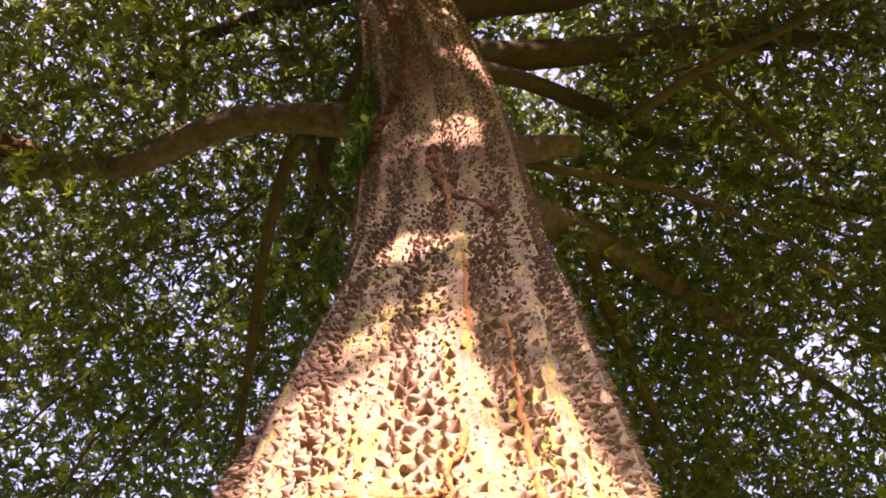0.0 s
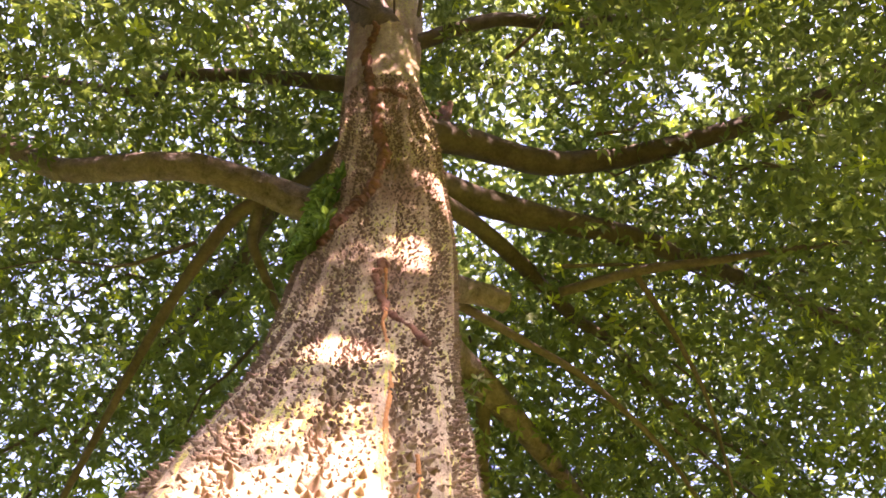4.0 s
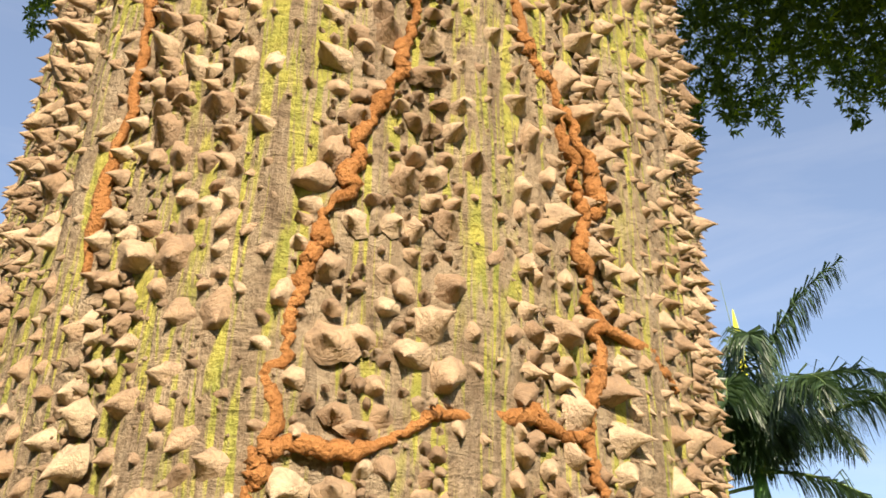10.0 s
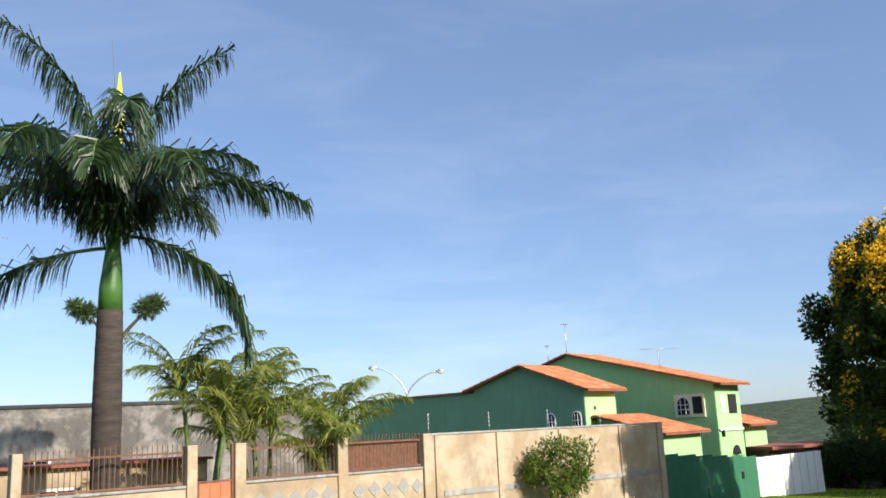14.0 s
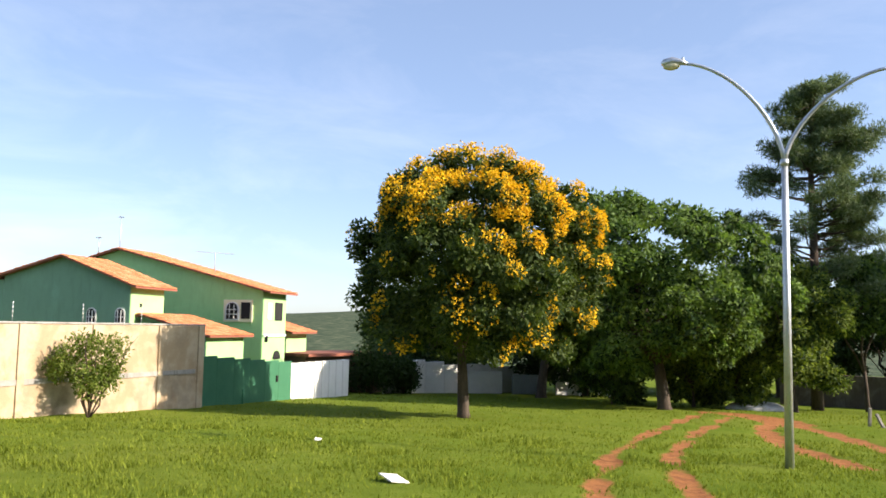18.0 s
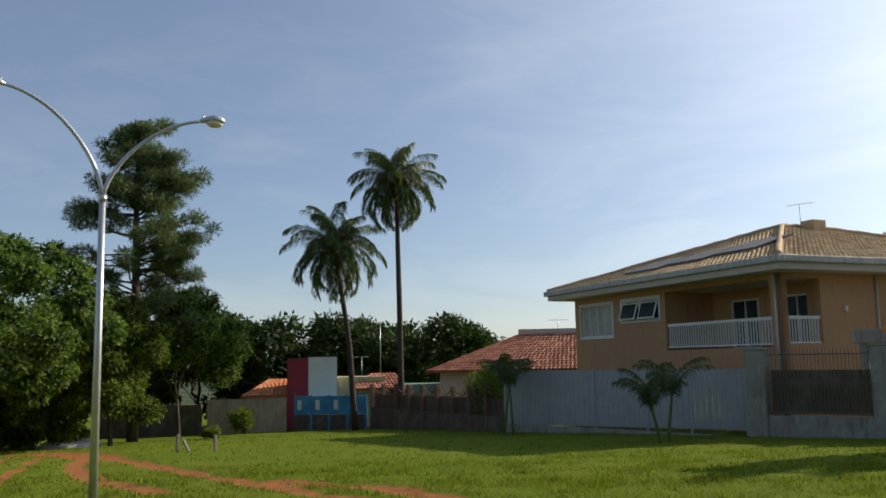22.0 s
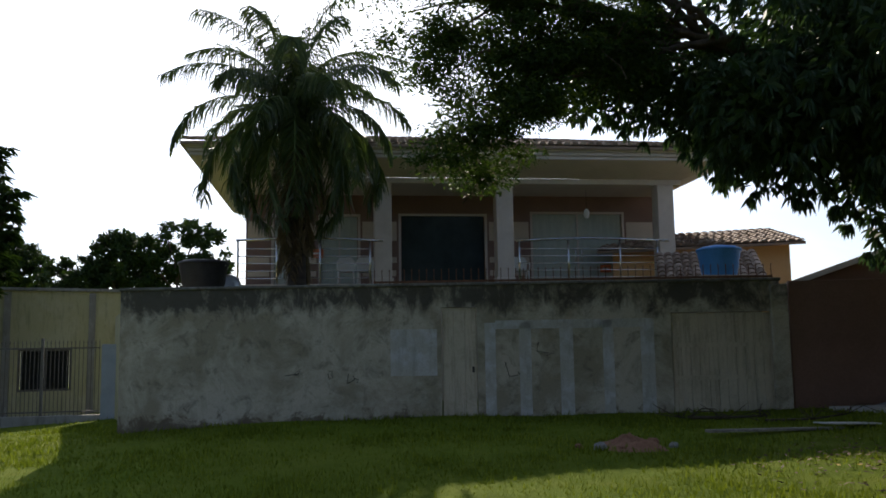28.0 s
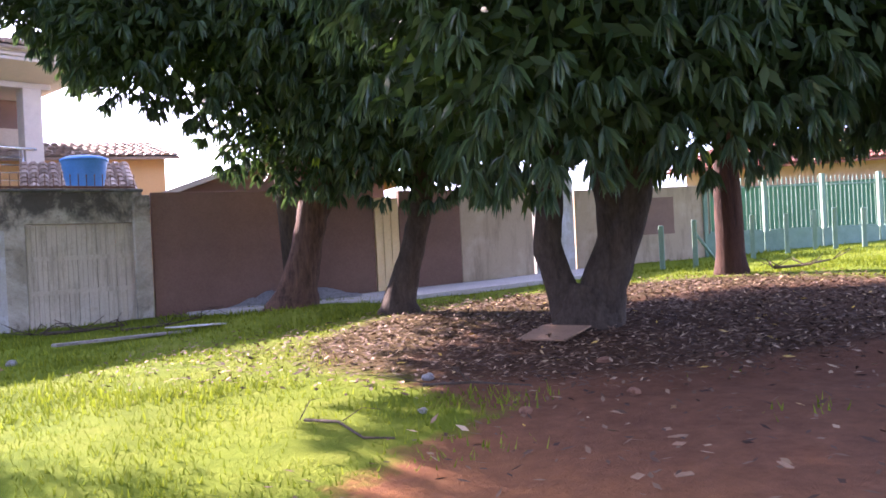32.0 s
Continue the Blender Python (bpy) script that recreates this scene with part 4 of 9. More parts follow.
def ceiba_crown():
    """Hand-shaped leaves of five to seven leaflets on a broad crown that is thin towards the sun's side."""
    r = np.random.default_rng(21)
    n = 300000
    a, d = r.uniform(0, TAU, n), 7.6 * np.sqrt(r.random(n))
    x, y = -0.2 + d * np.cos(a), 0.6 + d * np.sin(a)
    lowz = 6.2 + 0.35 * np.sin(a * 3) + 0.07 * np.maximum(0, 3 - d) ** 2 + 0.9 * (d < 1.1)
    top = 11.6 - 0.07 * d * d
    z = lowz + (top - lowz) * r.random(n) ** 1.3
    # the skirt of the crown hangs lower on the street side
    way = np.degrees(np.arctan2(x, y - 0.2))
    lift = np.degrees(np.arctan2(z - 1.6, np.hypot(x, y - 0.2)))
    rim = np.interp(way, [-180, -75, -32, -24, 10, 18, 24, 36, 75, 180], [42, 42, 38, 44, 42, 33, 34, 34, 42, 42]) + 1.6 * np.sin(way * 0.9) + 1.2 * np.sin(way * 2.3)
    ok = (lift > rim) & (z < top) & ~((x < -1.6) & (r.random(n) < 0.12))
    P = np.stack([x, y, z], -1)[ok]
    # holes cut along the sun's way, to throw flecks of light on the trunk
    for spot in ((-0.05, 0.88, 5.1), (-0.18, 0.86, 4.15), (0.05, 0.8, 5.9)):
        P = P[np.linalg.norm(np.cross(P - np.array(spot), np.array(sun_way)), axis=1) > 0.12]
    # no leaves hang close in front of the bare upper trunk
    to = P - np.array([0, 0, 1.6])
    far = np.linalg.norm(to, axis=1)
    for zt in np.arange(5.0, 10.2, 0.25):
        c = axis_at(zt) - np.array([0, 0, 1.6])
        dc = np.linalg.norm(c)
        hide = (to @ c / (far * dc) > math.cos((np.interp(zt, AX[:, 2], AR) + 0.16) / dc)) & (far < dc + 0.2)
        P, to, far = P[~hide], to[~hide], far[~hide]
    nz = np.array([noise.noise(Vector(q * 0.9)) + 0.35 * noise.noise(Vector(q * 2.6)) for q in P])
    P = P[nz > -0.16 + 0.04 * (P[:, 0] < -2.8)][:96000]
    n, k = len(P), 5
    out = unit(r.normal(0, 0.5, (n, 3)) + np.array([0, 0, -0.25]))
    young = r.random(n) < 0.07
    for name, pick, mat in (("foliage", ~young, M_ceiba_leaf), ("young_foliage", young, M_ceiba_young)):
        pos, o = P[pick], out[pick]
        m = len(pos)
        O = np.repeat(o, k, 0)
        ref = unit(np.cross(o, unit(r.normal(0, 1, (m, 3)))))
        ref2 = np.cross(o, ref)
        th = np.tile(np.linspace(-1.9, 1.9, k), m)
        ring = np.repeat(ref, k, 0) * np.cos(th)[:, None] + np.repeat(ref2, k, 0) * np.sin(th)[:, None]
        ax = unit(ring + O * 0.35 + np.array([0, 0, -0.25]))
        sd = unit(np.cross(ax, O + 0.3 * r.normal(0, 1, O.shape)))
        s = r.uniform(0.75, 1.25, m * k)
        q = leaf_quads(np.repeat(pos, k, 0), ax, sd, 0.086 * s, 0.027 * s)
        me = quads(name, q, mat)
        put(name, me, ceiba, "bright young leaves" if young is pick else "", C_OFF)


    # the roof of the crown, leaf upon leaf
    N = 130000
    a, d = r.uniform(0, TAU, N), 8.6 * np.sqrt(r.random(N))
    q = np.stack([-0.2 + d * np.cos(a), 0.6 + d * np.sin(a), 11.6 - 0.062 * d * d - 2.2 * r.random(N)], -1)
    lift = np.arctan2(q[:, 2] - 1.6, np.hypot(q[:, 0], q[:, 1]))
    q = q[(lift > 0.80) & ((q[:, 0] > -1.7) | (r.random(N) < 0.6)) & (np.sin(q[:, 0] * 2.3 + 1.1 * np.sin(q[:, 1] * 1.9)) * np.cos(q[:, 1] * 2.1) > -0.72)]
    # the same sun holes carried on through the roof of the crown
    for spot in ((-0.05, 0.88, 5.1), (-0.18, 0.86, 4.15), (0.05, 0.8, 5.9)):
        q = q[np.linalg.norm(np.cross(q - np.array(spot), np.array(sun_way)), axis=1) > 0.16]
    m = len(q)
    ax = unit(r.normal(0, 1, (m, 3)) * np.array([1, 1, 0.4]))
    sd = unit(np.cross(ax, unit(r.normal(0, 0.4, (m, 3)) + np.array([0, 0, 1.0]))))
    put("upper_foliage", quads("upper_foliage", leaf_quads(q, ax, sd, r.uniform(0.11, 0.18, m), r.uniform(0.045, 0.07, m)), M_ceiba_leaf), ceiba, "", C_OFF)


def shoulder_plant():
    """A small dark plant that grows in the crotch under the bent limb."""
    r = np.random.default_rng(31)
    pos, out = [], []
    for _ in range(85):
        z, a = r.uniform(5.23, 5.96), r.normal(-2.62, 0.13)
        pos.append(trunk_point(z, a, 0.01 + 0.03 * r.random()))
        out.append((math.cos(a), math.sin(a), 0.5))
    put("clinging_plant", quads("clinging_plant", rosettes(np.array(pos), np.array(out), 7, 0.08, 0.026, 0.4, 31), M_wood_leaf), ceiba, "small dark green plant growing on the trunk", C_OFF)


M_wood_leaf = leaf_mat("broad_tree_leaf", (0.04, 0.085, 0.018), (0.15, 0.225, 0.05), 0.4)
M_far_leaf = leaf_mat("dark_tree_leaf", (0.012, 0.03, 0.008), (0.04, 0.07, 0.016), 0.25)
ceiba_limbs()
ceiba_crown()
shoulder_plant()

# ---------------------------------------------------------------- palms
M_palm = leaf_mat("royal_palm_leaf", (0.014, 0.036, 0.014), (0.06, 0.10, 0.035), 0.22, 0.4, 0.5)
M_palm_rib = mottled("palm_rib", (0.06, 0.11, 0.03), (0.15, 0.2, 0.06), 5, 0.6)
M_spear = mottled("unopened_palm_leaf", (0.55, 0.60, 0.03), (0.75, 0.72, 0.06), 4, 0.5)
M_shaft = mottled("green_crownshaft", (0.035, 0.10, 0.02), (0.08, 0.18, 0.035), 3, 0.45, 30, 0.1)
M_palm_trunk = mottled("ringed_palm_trunk", (0.03, 0.023, 0.019), (0.09, 0.07, 0.056), 2.5, 0.9, 30, 0.5, 0.02, (1, 1, 5))
M_dry = leaf_mat("dry_palm_leaf", (0.09, 0.065, 0.035), (0.22, 0.16, 0.09), 0.2, 0.7)
M_jer = leaf_mat("queen_palm_leaf", (0.028, 0.055, 0.016), (0.10, 0.135, 0.045), 0.3, 0.45, 0.4)
M_areca = leaf_mat("areca_palm_leaf", (0.09, 0.125, 0.02), (0.36, 0.37, 0.08), 0.42, 0.5, 0.3)


def royal_palm(x, y):
    t = thing("royal_palm", "tall royal palm with a green crownshaft and yellow spear leaf", "palm", pose(x, y, g((x, y))))
    z = 4.85
    s = np.linspace(0, 1, 26)
    rad = 0.25 + 0.04 * np.sin(s * 3.0) + 0.006 * (np.arange(26) % 2)
    tube("trunk", np.stack([0 * s, 0 * s, s * z - 0.1], -1), rad, M_palm_trunk, t, 18, "grey ringed trunk")
    tube("crownshaft", [(0, 0, z - 0.12), (0, 0, z + 0.4), (0.02, 0, z + 0.9), (0.02, 0, z + 1.6)], [0.25, 0.235, 0.19, 0.11], M_shaft, t, 16)
    top = np.array([0.02, 0, z + 1.55])
    for i, (yaw, lift, ln, curl) in enumerate(((188, 86, 5.5, 60), (8, 86, 5.5, 60), (190, 62, 4.9, 115), (10, 44, 4.6, 85), (4, 68, 4.2, 130), (186, -8, 5.4, 92), (5, -6, 4.2, 92), (98, 75, 4.6, 95), (60, 62, 4.2, 110), (-82, 80, 4.2, 120), (-120, 68, 4.2, 120), (-50, 66, 4.0, 120), (130, 72, 4.2, 105), (150, 60, 4.2, 110), (220, 72, 4.0, 125), (270, 55, 4.2, 120), (20, 76, 4.4, 110), (200, 76, 4.4, 110))):
        add_frond(t, M_palm, M_palm_rib, 0.045, root=top - np.array([0, 0, 0.14 * (i % 3)]), yaw=yaw - 30, lift=lift, length=ln, curl=curl, pairs=180, leaf=1.0, width=0.044, hang=0.95, seed=i, plume=0.5)
    tube("spear_leaf", [(0.02, 0, z + 1.5), (0.03, 0, z + 3.2), (0.06, 0, z + 4.3), (0.04, 0, z + 5.25)], [0.05, 0.09, 0.12, 0.015], M_spear, t, 8, "bright yellow unopened spear leaf")
    tube("spear_tip", [(0.0, 0, z + 4.2), (-0.15, 0, z + 6.0)], [0.012, 0.004], M_palm_rib, t, 5)
    return t


def queen_palm(x, y, height, lean, spread=2.6, seed=0, dark_skirt=10, trunk_r=0.15):
    t = thing("queen_palm", "slender queen palm with drooping feather leaves and a dry skirt", "palm", pose(x, y, g((x, y))), "queen palms")
    top = np.array([lean[0], lean[1], height])
    p = np.stack([np.interp(np.linspace(0, 1, 12), [0, 0.5, 1], [0, lean[k] * 0.3, lean[k]]) if k < 2 else np.linspace(-0.1, height, 12) for k in range(3)], -1)
    tube("trunk", p, np.linspace(trunk_r * 1.25, trunk_r * 0.8, 12), M_palm_trunk, t, 12, "pale smooth trunk")
    r = np.random.default_rng(seed)
    for i in range(40):
        lift = 84 - 128 * (i / 40) + r.uniform(-8, 8)
        add_frond(t, M_jer, M_palm_rib, 0.025, root=top + np.array([0, 0, 0.15]), yaw=i * 137.5 + seed * 31, lift=lift, length=spread * r.uniform(0.85, 1.1), curl=108 - 0.35 * lift, pairs=92, leaf=0.75, width=0.04, hang=0.95, seed=seed * 50 + i, plume=0.3)
    for i in range(dark_skirt):
        add_frond(t, M_dry, M_twig, 0.02, name="dry_frond", root=top - np.array([0, 0, 0.15]), yaw=i * 137.5 + 60, lift=-48 - r.uniform(0, 22), length=spread * r.uniform(0.5, 0.75), curl=35, pairs=30, leaf=0.4, width=0.035, hang=0.8, seed=seed * 70 + i, plume=0.2)
    return t


def areca(x, y, height, stems, seed, leaf=M_areca, name="areca_palm", label="clumping areca palm with arching yellow-green leaves", size=1.0, group="areca palms", fronds=7):
    t = thing(name, label, "palm", pose(x, y, g((x, y))), group)
    r = np.random.default_rng(seed)
    for i in range(stems):
        a = r.uniform(0, TAU)
        tip = np.array([math.cos(a) * 0.4 * size, math.sin(a) * 0.4 * size, height * (1 - 0.16 * i)])
        tube("stem", bend((math.cos(a) * 0.15, math.sin(a) * 0.15, -0.05), tip, 0.05, 6), np.linspace(0.06, 0.035, 6) * size, M_palm_rib, t, 7)
        for j in range(fronds):
            add_frond(t, leaf, M_palm_rib, 0.016 * size, root=tip - np.array([0, 0, 0.3 * size * r.random()]), yaw=j * 137.5 + i * 40 + r.uniform(-15, 15), lift=88 - 4.5 * j + r.uniform(-4, 4), length=size * 1.75 * r.uniform(0.85, 1.15), curl=96 - 2 * j, pairs=50, leaf=0.42 * size, width=0.028 * size, hang=0.5, seed=seed * 40 + i * 17 + j, plume=0.15)
    return t


# ---------------------------------------------------------------- broad-leaved trees
M_dark_bark = bark_mat("dark_tree_bark", (0.035, 0.026, 0.02), (0.13, 0.10, 0.075), 6)
M_yellow_leaf = leaf_mat("flowering_tree_leaf", (0.026, 0.05, 0.011), (0.095, 0.13, 0.024), 0.3)
M_flower = leaf_mat("yellow_blossom", (0.60, 0.33, 0.010), (0.88, 0.54, 0.02), 0.3, 0.8)
M_light_leaf = leaf_mat("light_tree_leaf", (0.055, 0.095, 0.015), (0.19, 0.235, 0.04), 0.4)
M_pine = leaf_mat("pine_needles", (0.05, 0.085, 0.035), (0.15, 0.19, 0.08), 0.25, 0.6)


def broad_tree(name, label, x, y, blobs, trunk, leaf, n, L, W, seed, droop=0.25, flowers=None, bark=None, shell=0.45, group="", forks=5):
    """A trunk (height, radius, lean), limbs into the clumps, and a crown of loose leaves."""
    t = thing(name, label, "tree", pose(x, y, g((x, y))), group)
    h, rad, lx, ly = trunk
    bark = bark or M_dark_bark
    tube("trunk", [(0, 0, -0.15), (0.03 * lx, 0, 0.15), (lx * 0.4, ly * 0.4, h * 0.5), (lx, ly, h)], [rad * 1.7, rad * 1.15, rad, rad * 0.8], bark, t, 12, rough=0.06)
    b = np.array(blobs)
    r = np.random.default_rng(seed)
    far = b[r.choice(len(b), min(forks + 9, len(b)), replace=False)]
    for i, c in enumerate(far[:forks]):
        tube("limb", bend((lx, ly, h * 0.92), c[:3], 0.25, 7, 0.1, seed + i), np.linspace(rad * 0.62, rad * 0.15, 7), bark, t, 7)
    ob = tubes("twig_mass", branches([(lx, ly, h)] + [tuple((np.array((lx, ly, h)) + c[:3]) / 2) for c in far[:forks]], [c[:3] for c in far[forks:]], rad * 0.25, seed), bark, t)
    tagged(ob, kind="stuff")
    put("crown", quads("crown", cloud(blobs, n, L, W, droop, shell, seed), leaf), t)
    # dark leaves in the crown's core put its inner shade into the colour
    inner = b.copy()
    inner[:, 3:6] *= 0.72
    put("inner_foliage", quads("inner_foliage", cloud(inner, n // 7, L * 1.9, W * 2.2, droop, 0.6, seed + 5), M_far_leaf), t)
    if flowers:
        fb, fn, fl = flowers
        put("blossom", quads("blossom", cloud(fb, fn, fl, fl * 0.8, 0.0, 0.35, seed + 1), M_flower), t, "golden yellow blossom")
    return t

# ---------------------------------------------------------------- building materials
M_render = stained("weathered_render", (0.47, 0.375, 0.255), (0.19, 0.145, 0.10), (0.36, 0.255, 0.15), 0.9, 0.52, 0.92, 0.7)
M_conc = stained("grey_concrete", (0.30, 0.28, 0.25), (0.08, 0.075, 0.066), (0.40, 0.38, 0.345), 1.2)
M_rust = mottled("rusted_iron", (0.10, 0.045, 0.025), (0.24, 0.12, 0.07), 8, 0.8, 60)
M_orange = mottled("orange_painted_steel", (0.56, 0.135, 0.055), (0.70, 0.20, 0.09), 3, 0.55, 50, 0.1)
# the house's green, darkened in colour for walls on the shade side
M_green_shade = stained("shaded_green_paint", (0.19, 0.33, 0.22), (0.15, 0.26, 0.175), (0.21, 0.37, 0.25), 0.5, 0.6)
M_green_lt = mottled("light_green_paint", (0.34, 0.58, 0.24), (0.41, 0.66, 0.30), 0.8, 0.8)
M_cream = mottled("cream_paint", (0.78, 0.70, 0.45), (0.85, 0.78, 0.54), 0.8, 0.8)
M_gate_gn = mottled("dark_green_sheet", (0.035, 0.14, 0.075), (0.055, 0.185, 0.10), 1.5, 0.6, 30, 0.15)
M_white = mottled("white_paint", (0.68, 0.67, 0.62), (0.82, 0.81, 0.77), 1.2, 0.7, 30, 0.1)
M_tile_or = tiles_mat("orange_roof_tile", (0.50, 0.17, 0.07), (0.62, 0.23, 0.10), (0.70, 0.31, 0.15))
M_tile_bg = tiles_mat("pale_roof_tile", (0.36, 0.25, 0.13), (0.48, 0.34, 0.19), (0.58, 0.44, 0.27))
M_tile_rd = tiles_mat("old_red_roof_tile", (0.20, 0.07, 0.045), (0.33, 0.12, 0.075), (0.42, 0.19, 0.12))
M_tile_gy = tiles_mat("brown_grey_roof_tile", (0.20, 0.14, 0.10), (0.34, 0.24, 0.17), (0.46, 0.36, 0.28))
M_beige = stained("beige_wall_paint", (0.50, 0.29, 0.16), (0.34, 0.20, 0.115), (0.54, 0.33, 0.19), 0.5, 0.62)
M_fascia = stained("grey_white_fascia", (0.48, 0.46, 0.42), (0.17, 0.165, 0.15), (0.58, 0.56, 0.52), 1.6)
M_glass = glass_mat("window_glass")
# the same green, lightened to stand for sun on the rear gable
M_green_sunlit = stained("sunlit_green_paint", (0.38, 0.64, 0.28), (0.31, 0.54, 0.23), (0.41, 0.68, 0.31), 0.5, 0.6)
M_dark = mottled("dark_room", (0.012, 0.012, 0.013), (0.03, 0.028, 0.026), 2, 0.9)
M_steel = mottled("galvanised_steel", (0.42, 0.44, 0.45), (0.60, 0.62, 0.63), 4, 0.4, 60, 0.08, 0.004, (1, 1, 1), 0.7, 0.5)
M_chrome = mottled("brushed_steel", (0.55, 0.55, 0.56), (0.70, 0.70, 0.71), 6, 0.25, 80, 0.03, 0.002, (1, 1, 1), 1.0, 0.5)
M_lampglass = mottled("lamp_bowl", (0.60, 0.52, 0.32), (0.75, 0.68, 0.46), 6, 0.3)
M_bars = mottled("grey_painted_bars", (0.10, 0.085, 0.07), (0.20, 0.175, 0.15), 6, 0.6, 60, 0.1)
M_mesh = mottled("pale_blue_grey_fence", (0.302, 0.331, 0.360), (0.403, 0.432, 0.454), 2, 0.6, 40, 0.15)
M_yellow = stained("pale_yellow_wall", (0.52, 0.47, 0.27), (0.22, 0.20, 0.12), (0.58, 0.53, 0.34), 0.7)
def mouldy_wall():
    """Old grey render: black mould that runs down from the top, rising damp, worn limewash and grain."""
    k = Nodes("stained_grey_wall")
    v, vd = k.coords(), k.coords((1.3, 1.3, 0.75))
    a, b, c2, fine = k.noise(v, 0.9, 8, 0.72, 0.4), k.noise(vd, 1.5, 8, 0.75, 0.4), k.noise(v, 3.5, 7, 0.75, 0.6), k.noise(v, 45, 4, 0.65)
    xyz = k.n("SeparateXYZ")
    k.link(v, xyz.inputs[0])
    col = k.mix(k.ramp(a, [(0.42, 0.0), (0.58, 1.0)]), (0.31, 0.275, 0.205), (0.49, 0.45, 0.37))
    col = k.mix(k.ramp(c2, [(0.52, 0.0), (0.66, 0.75)]), col, (0.17, 0.155, 0.12))
    top = k.n("MapRange", **{"From Min": 1.7, "From Max": 2.3, "To Min": -0.18, "To Max": 0.15})
    k.link(xyz.outputs["Z"], top.inputs["Value"])
    foot = k.n("MapRange", **{"From Min": 0.55, "From Max": 0.0, "To Min": -0.25, "To Max": 0.12})
    k.link(xyz.outputs["Z"], foot.inputs["Value"])
    m1 = k.math("ADD", b, top.outputs[0])
    m2 = k.math("ADD", c2, foot.outputs[0])
    col = k.mix(k.ramp(m1, [(0.50, 0.0), (0.66, 0.9)]), col, (0.055, 0.052, 0.045))
    col = k.mix(k.ramp(m2, [(0.48, 0.0), (0.60, 0.8)]), col, (0.13, 0.095, 0.065))
    col = k.mix(k.ramp(fine, [(0.3, 0.35), (0.5, 0.0)]), col, (0.12, 0.115, 0.10))
    k.bump(k.math("ADD", fine, c2), 0.35, 0.012)
    return k.done(col, 0.93)


M_greywall = mouldy_wall()
# for stained walls, and for dark sheets that stand for shade
M_stain_shade = stained("stained_and_shaded_wall", (0.13, 0.10, 0.075), (0.04, 0.035, 0.03), (0.20, 0.165, 0.125), 1.0)
M_blackwall = stained("black_stained_plaster", (0.30, 0.27, 0.235), (0.035, 0.032, 0.028), (0.10, 0.09, 0.078), 0.9, 0.49, 0.92, 1.8)
M_patch = stained("whitewash", (0.54, 0.555, 0.57), (0.24, 0.22, 0.18), (0.43, 0.42, 0.38), 2.6, 0.48, 0.9, 3.0)
M_brown = mottled("brown_painted_wall", (0.165, 0.095, 0.072), (0.225, 0.13, 0.098), 1.1, 0.85, 30, 0.25)
M_pink = mottled("pale_stone_cladding", (0.55, 0.47, 0.40), (0.66, 0.58, 0.50), 3, 0.75)
M_brownband = mottled("brown_band_paint", (0.20, 0.125, 0.10), (0.26, 0.165, 0.13), 1.4, 0.8)
M_sandband = mottled("sand_band_paint", (0.52, 0.42, 0.32), (0.60, 0.50, 0.39), 1.4, 0.8)
M_soffit = mottled("warm_white_soffit", (0.52, 0.455, 0.395), (0.62, 0.55, 0.48), 1.4, 0.8)
M_blue = mottled("blue_plastic", (0.05, 0.24, 0.60), (0.09, 0.33, 0.72), 2, 0.45, 30, 0.05)
M_black = mottled("black_plastic", (0.02, 0.02, 0.022), (0.05, 0.05, 0.052), 3, 0.5)
M_ochre = mottled("ochre_wall", (0.70, 0.40, 0.16), (0.78, 0.48, 0.22), 1.0, 0.85)
M_fencegreen = mottled("pale_green_iron", (0.13, 0.23, 0.175), (0.21, 0.33, 0.255), 4, 0.6, 40, 0.1)
M_plaster = stained("bare_plaster", (0.43, 0.335, 0.235), (0.20, 0.15, 0.105), (0.50, 0.405, 0.30), 1.0)
M_peach = mottled("peach_wall", (0.52, 0.31, 0.19), (0.60, 0.38, 0.25), 1.0, 0.85)
M_panel_y = mottled("yellow_ribbed_gate", (0.72, 0.52, 0.27), (0.80, 0.61, 0.34), 2, 0.6)
M_timber = bark_mat("grey_timber", (0.13, 0.115, 0.10), (0.36, 0.33, 0.29), 5, (1, 6, 1), 0.3)
M_pave = mottled("concrete_pavement", (0.38, 0.36, 0.33), (0.52, 0.49, 0.45), 1.5, 0.95, 25, 0.4)
M_card = mottled("brown_cardboard", (0.24, 0.145, 0.085), (0.32, 0.20, 0.125), 3, 0.9, 40, 0.1)
M_solar = mottled("dull_solar_panel", (0.10, 0.095, 0.09), (0.17, 0.16, 0.15), 3, 0.6)
M_red = mottled("red_paint", (0.30, 0.035, 0.05), (0.38, 0.05, 0.065), 1.5, 0.7)
M_bluef = mottled("blue_mural_paint", (0.04, 0.16, 0.36), (0.10, 0.38, 0.62), 1.2, 0.7)


# ---------------------------------------------------------------- building tools
def slab(name, parent, mat, x0, x1, y0, y1, z0, z1, label="", bevel=0.0, m=None):
    return part(name, bm_box(x0, x1, y0, y1, z0, z1, bevel=bevel), mat, parent, label, m=m)


